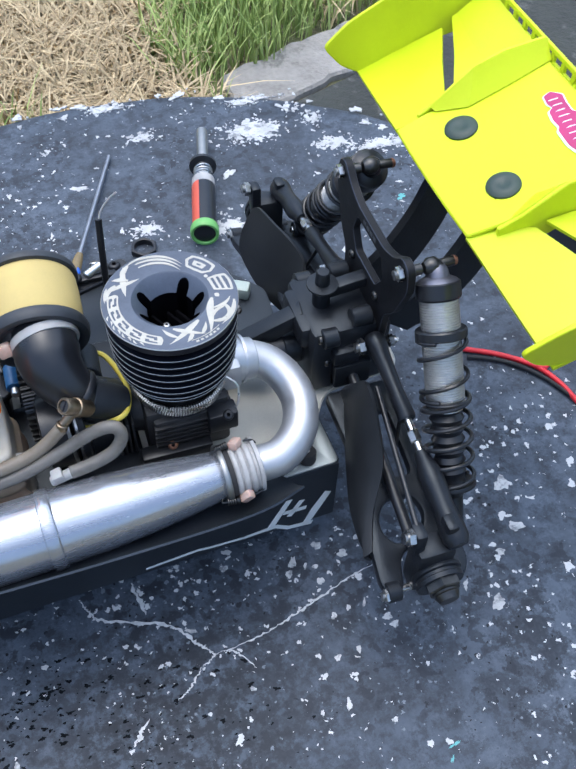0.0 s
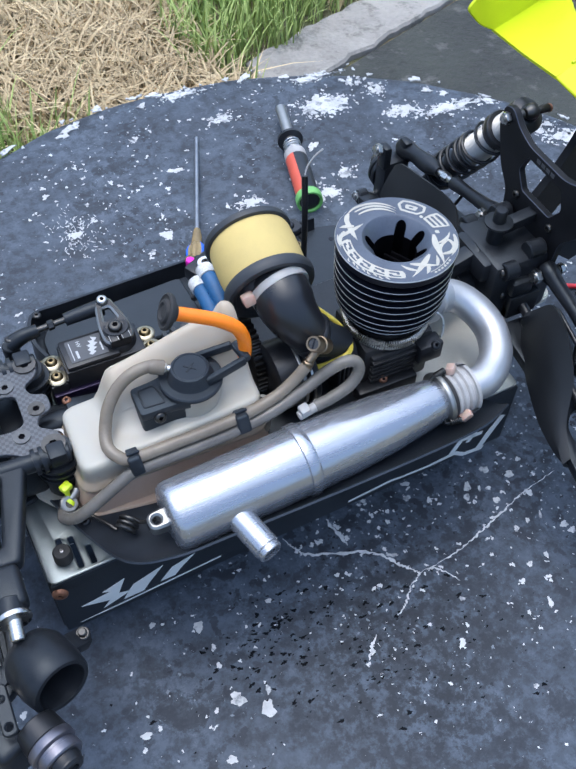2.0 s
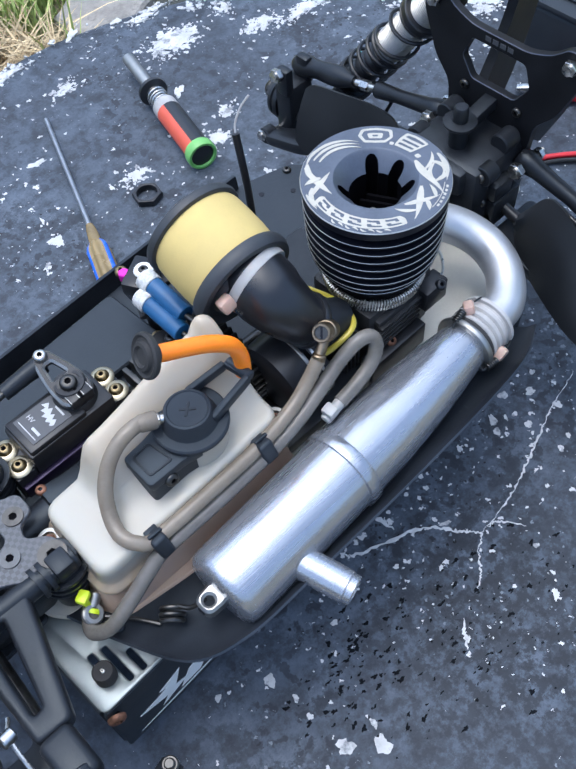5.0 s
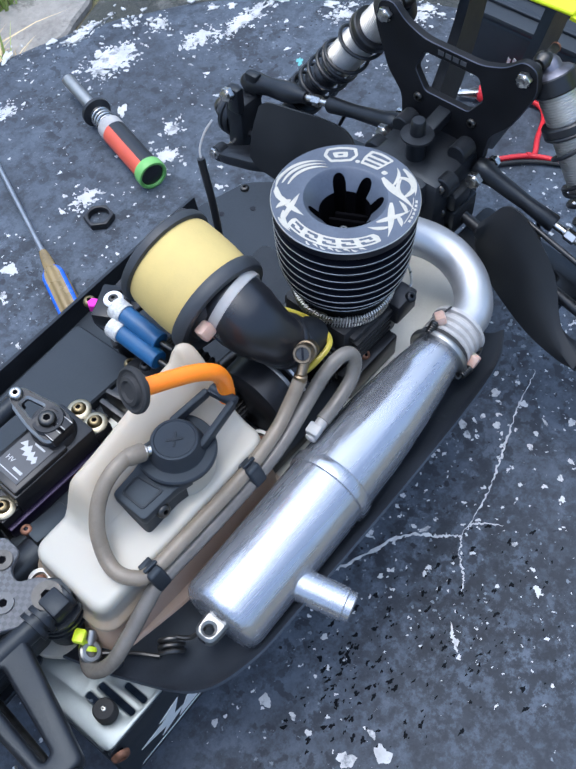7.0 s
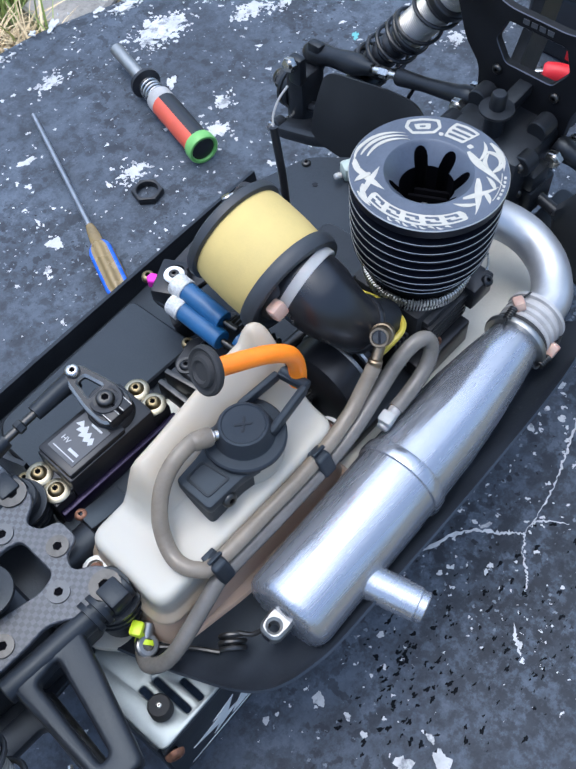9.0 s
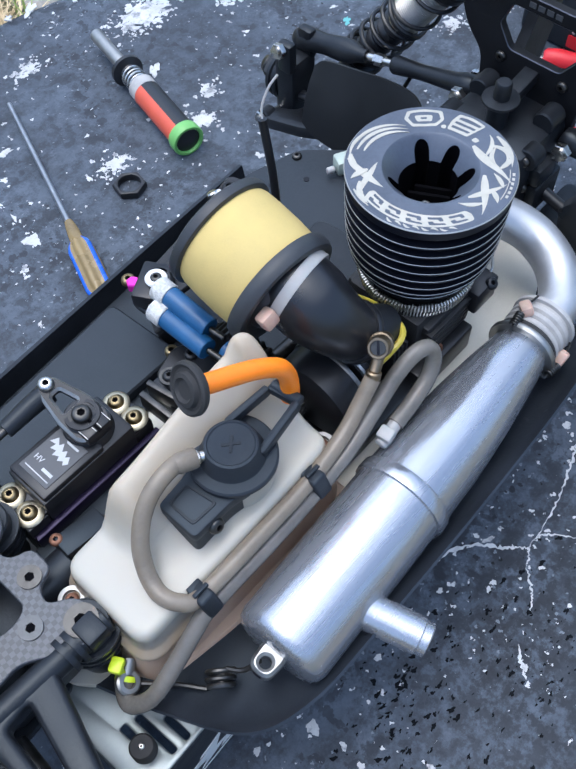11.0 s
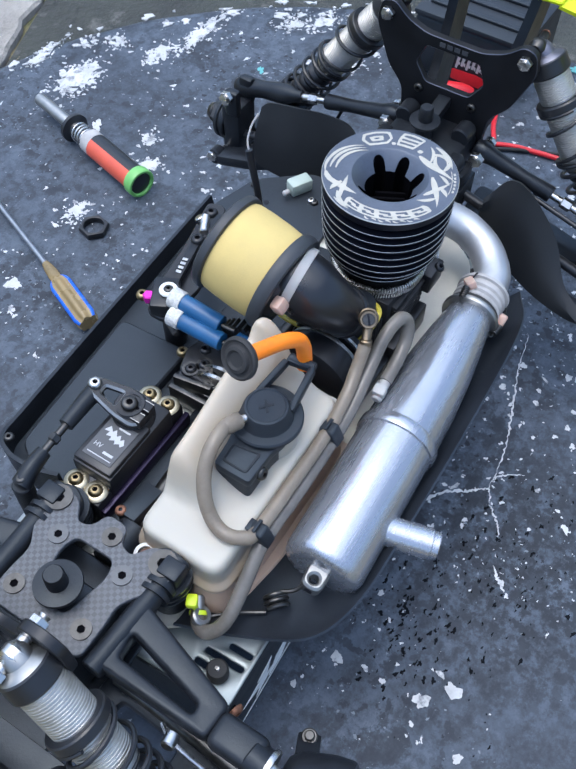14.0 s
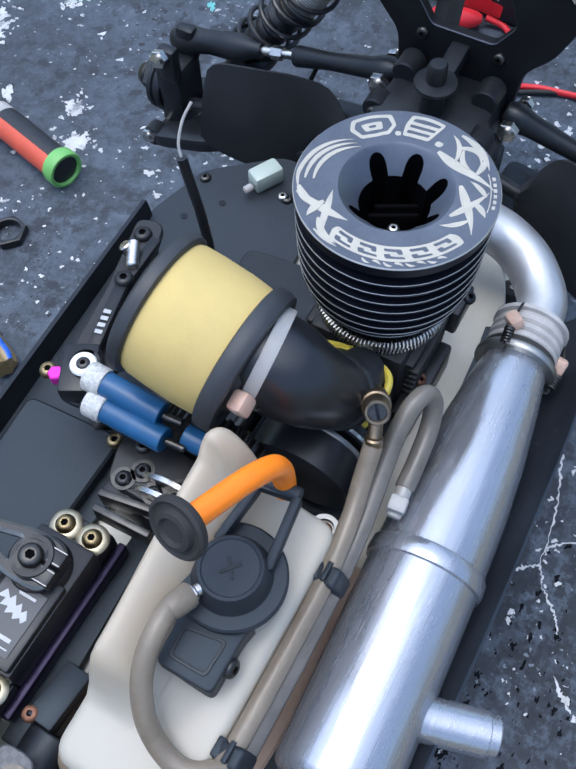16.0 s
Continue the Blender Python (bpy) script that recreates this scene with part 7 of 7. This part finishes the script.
# ---- loose things on the slab ----
def build_tools():
    a, b = V(156.5, 304, 11), V(127.8, 189.8, 10.4)
    d = b - a
    L = d.length
    ig = thing("glow_igniter", a.lerp(b, 0.7) * 1.0 - V(0, 0, 13), "glow plug igniter with red and black barrel, green end ring", "igniter")
    k = L / 118
    part("tip_tube", rev([(2.9, 0), (4.3, 0), (4.5, 0.8), (4.3, 40 * k), (4.0, 46 * k), (0, 46 * k)], a, d, 24), raw_alu, ig, "grey metal socket tube")
    part("collar", rev([(0, 40 * k), (8.4, 40 * k), (10.4, 41.4 * k), (10.4, 44 * k), (6.4, 46 * k), (5.5, 49 * k), (0, 49 * k)], a, d, 28), gloss_black, ig, "black plastic collar")
    part("spring", coil(a + d * (47 / 118), a + d * (59 / 118), 6.4, 0.9, 4, closed_ends=False), steel, ig, "steel spring")
    part("inner_rod", cyl(a + d * (40 / 118), a + d * (62 / 118), 3.6), dark_steel, ig)
    part("ferrule", rev([(0, 58 * k), (6, 58 * k), (8.6, 61 * k), (8.9, 69 * k), (0, 68 * k)], a, d, 32), silver_band, ig, "pale grey ferrule")
    bar = rev([(0, 67 * k), (8.6, 67 * k), (8.8, 68 * k), (8.8, 115 * k), (0, 115 * k)], a, d, 48)
    m = basis(d).transposed()
    for f in bar.faces:
        q = m @ (f.calc_center_median() - a)
        w = basis(d) @ V(q.x, q.y, 0)
        if w.normalized().dot(V(-0.95, 0.1, 0.32).normalized()) > 0.62:
            f.material_index = 1
    part("barrel", bar, [gloss_black, red_label], ig, "black barrel with a red stripe")
    part("end_ring", rev([(7.8, 113 * k), (10.0, 113 * k), (10.3, 114 * k), (10.3, 119.4 * k), (9.8, 120.2 * k), (8.4, 120.2 * k), (7.8, 119 * k), (7.8, 113 * k)], a, d, 40), green_ring, ig, "bright green end ring")
    part("end_cap", rev([(0, 112 * k), (8.2, 112 * k), (8.2, 118.4 * k), (7.0, 119 * k), (0, 119.6 * k)], a, d, 36), gloss_black, ig)

    p, q, r = V(81.5, 305, 3), V(37.5, 192, 8.5), V(17, 142, 9)
    sd = thing("screwdriver", (36, 190, 0), "thin hex screwdriver with a blue and smoky handle", "screwdriver")
    part("blade", cyl(p, q, 1.5, 1.8, 12), blade_steel, sd, "thin grey steel blade")
    h = r - q
    hb = basis(h)
    hl = h.length
    prof = []
    grip = bmesh.new()
    rings = []
    for z, rr in ((-4, 2.4), (0, 3.2), (5, 3.7), (12, 4.2), (16, 6.0), (20, 7.0), (hl - 4, 7.0), (hl, 5.6)):
        rings.append([grip.verts.new(q + hb @ V(rr * (1 + (0.12 if z > 12 else 0) * math.cos(6 * t)) * math.cos(t), rr * (1 + (0.12 if z > 12 else 0) * math.cos(6 * t)) * math.sin(t), z)) for t in (2 * math.pi * i / 48 for i in range(48))])
    for x, y in zip(rings, rings[1:]):
        for i in range(48):
            f = grip.faces.new((x[i], x[(i + 1) % 48], y[(i + 1) % 48], y[i]))
            c = hb.transposed() @ (f.calc_center_median() - q)
            t = math.atan2(c.y, c.x)
            f.material_index = 1 if math.cos(6 * t) > 0.1 and c.z > 13 and int(((t + math.pi) / (math.pi / 3)) + 0.5) % 2 == 0 else 0
    grip.faces.new(rings[0])
    grip.faces.new(rings[-1])
    bmesh.ops.recalc_face_normals(grip, faces=grip.faces)
    part("handle", grip, [amber_handle, blue_handle], sd, "smoky handle with blue ribs")

    nu = thing("hex_nut", (84, 195, 0), "dark wheel nut lying on the slab", "nut")
    part("nut_body", prism([(10.0 * math.cos(i * math.pi / 3 + 0.3), 10.0 * math.sin(i * math.pi / 3 + 0.3)) for i in range(6)], 0.2, 5, holes=[circle((0, 0), 6.6, 28)], m=Matrix.Translation((84, 195, 0)), bev=0.9, bseg=2), ano_black, nu)

    wire = thing("battery_lead", (270, 30, 0), "red and black wires lying on the slab", "cable")
    part("red_lead", tube([(258, 43, 2.4), (266, 39, 2.4), (282, 30, 2.4), (300, 15, 2.4), (309, -2, 2.4), (313, -22, 2.4), (322, -70, 2.4), (346, -96, 2.4)], 1.8, 10), red_wire, wire, "red silicone wire")
    part("red_lead", tube([(346, 44, 6), (347, 32, 3), (338, 24, 2.4), (321, 18, 2.4), (306, 11, 2.4), (301, 14, 3.4)], 1.8, 10), red_wire, wire, "red silicone wire")
    part("black_lead", tube([(262, 34, 2.2), (272, 30, 2.2), (288, 20, 2.2), (303, 2, 2.2), (318, -30, 2.2), (340, -80, 2.2)], 1.4, 10), rubber, wire, "black wire")

    cl = thing("crocodile_clip", (334, 62, 0), "red crocodile clip lying on the slab", "clip")
    part("sleeve", rev([(0, 0), (4.6, 0), (6.4, 2), (7.0, 9), (6.4, 20), (4.4, 27), (2.6, 30), (0, 30)], (329, 72, 7.2), (0.47, -0.88, -0.03), 28), red_wire, cl, "red plastic sleeve")
    part("jaw", join(beam((330, 70, 9), (322, 84, 5.5), 5, 1.4, bev=0.4), beam((330, 70, 4), (322, 84, 4.5), 5, 1.4, bev=0.4)), steel, cl, "bright metal jaw")

    bx = thing("battery_box", (390, 62, 0), "black battery box with a printed label and red band", "box")
    part("case", box((391, 62, 23), (78, 86, 46), None, 4, 3), plastic_flat, bx, "black plastic case")
    part("lid", box((391, 62, 47.5), (80, 88, 5), None, 2, 2), plastic_flat, bx, "grey-black ridged lid")
    for k in range(4):
        part("lid_rib", box((366 + 16 * k, 62, 51), (5, 74, 2.4), None, 0.8), plastic_flat, bx)
    face = frame_at((351.9, 53, 0), (0, -1, 0), (0, 0, 1))
    part("red_band", prism(rounded([(-16, 4.5), (16, 4), (16.5, 12), (4, 14), (-16, 13)], 1), 0, 0.4, m=face), red_wire, bx, "red printed band", smooth=0)
    for k in range(7):
        x, up = -14 + 4.2 * k, (0, 2.4, 0.8, 3.0, 1.4, 2.2, 0.4)[k]
        part("print_bar", prism([(x, 15 + up), (x + 1.7, 14.4 + up), (x + 3.4, 24 + up * 0.5), (x + 1.2, 25.6 + up * 0.4)], 0, 0.4, m=face), ink, bx, smooth=0)
        part("print_bar", prism([(x + 1, 17 + up), (x + 3.8, 18.4 - up * 0.5), (x + 3.6, 20), (x + 0.8, 18.8 + up * 0.6)], 0, 0.5, m=face), ink, bx, smooth=0)


build_tools()
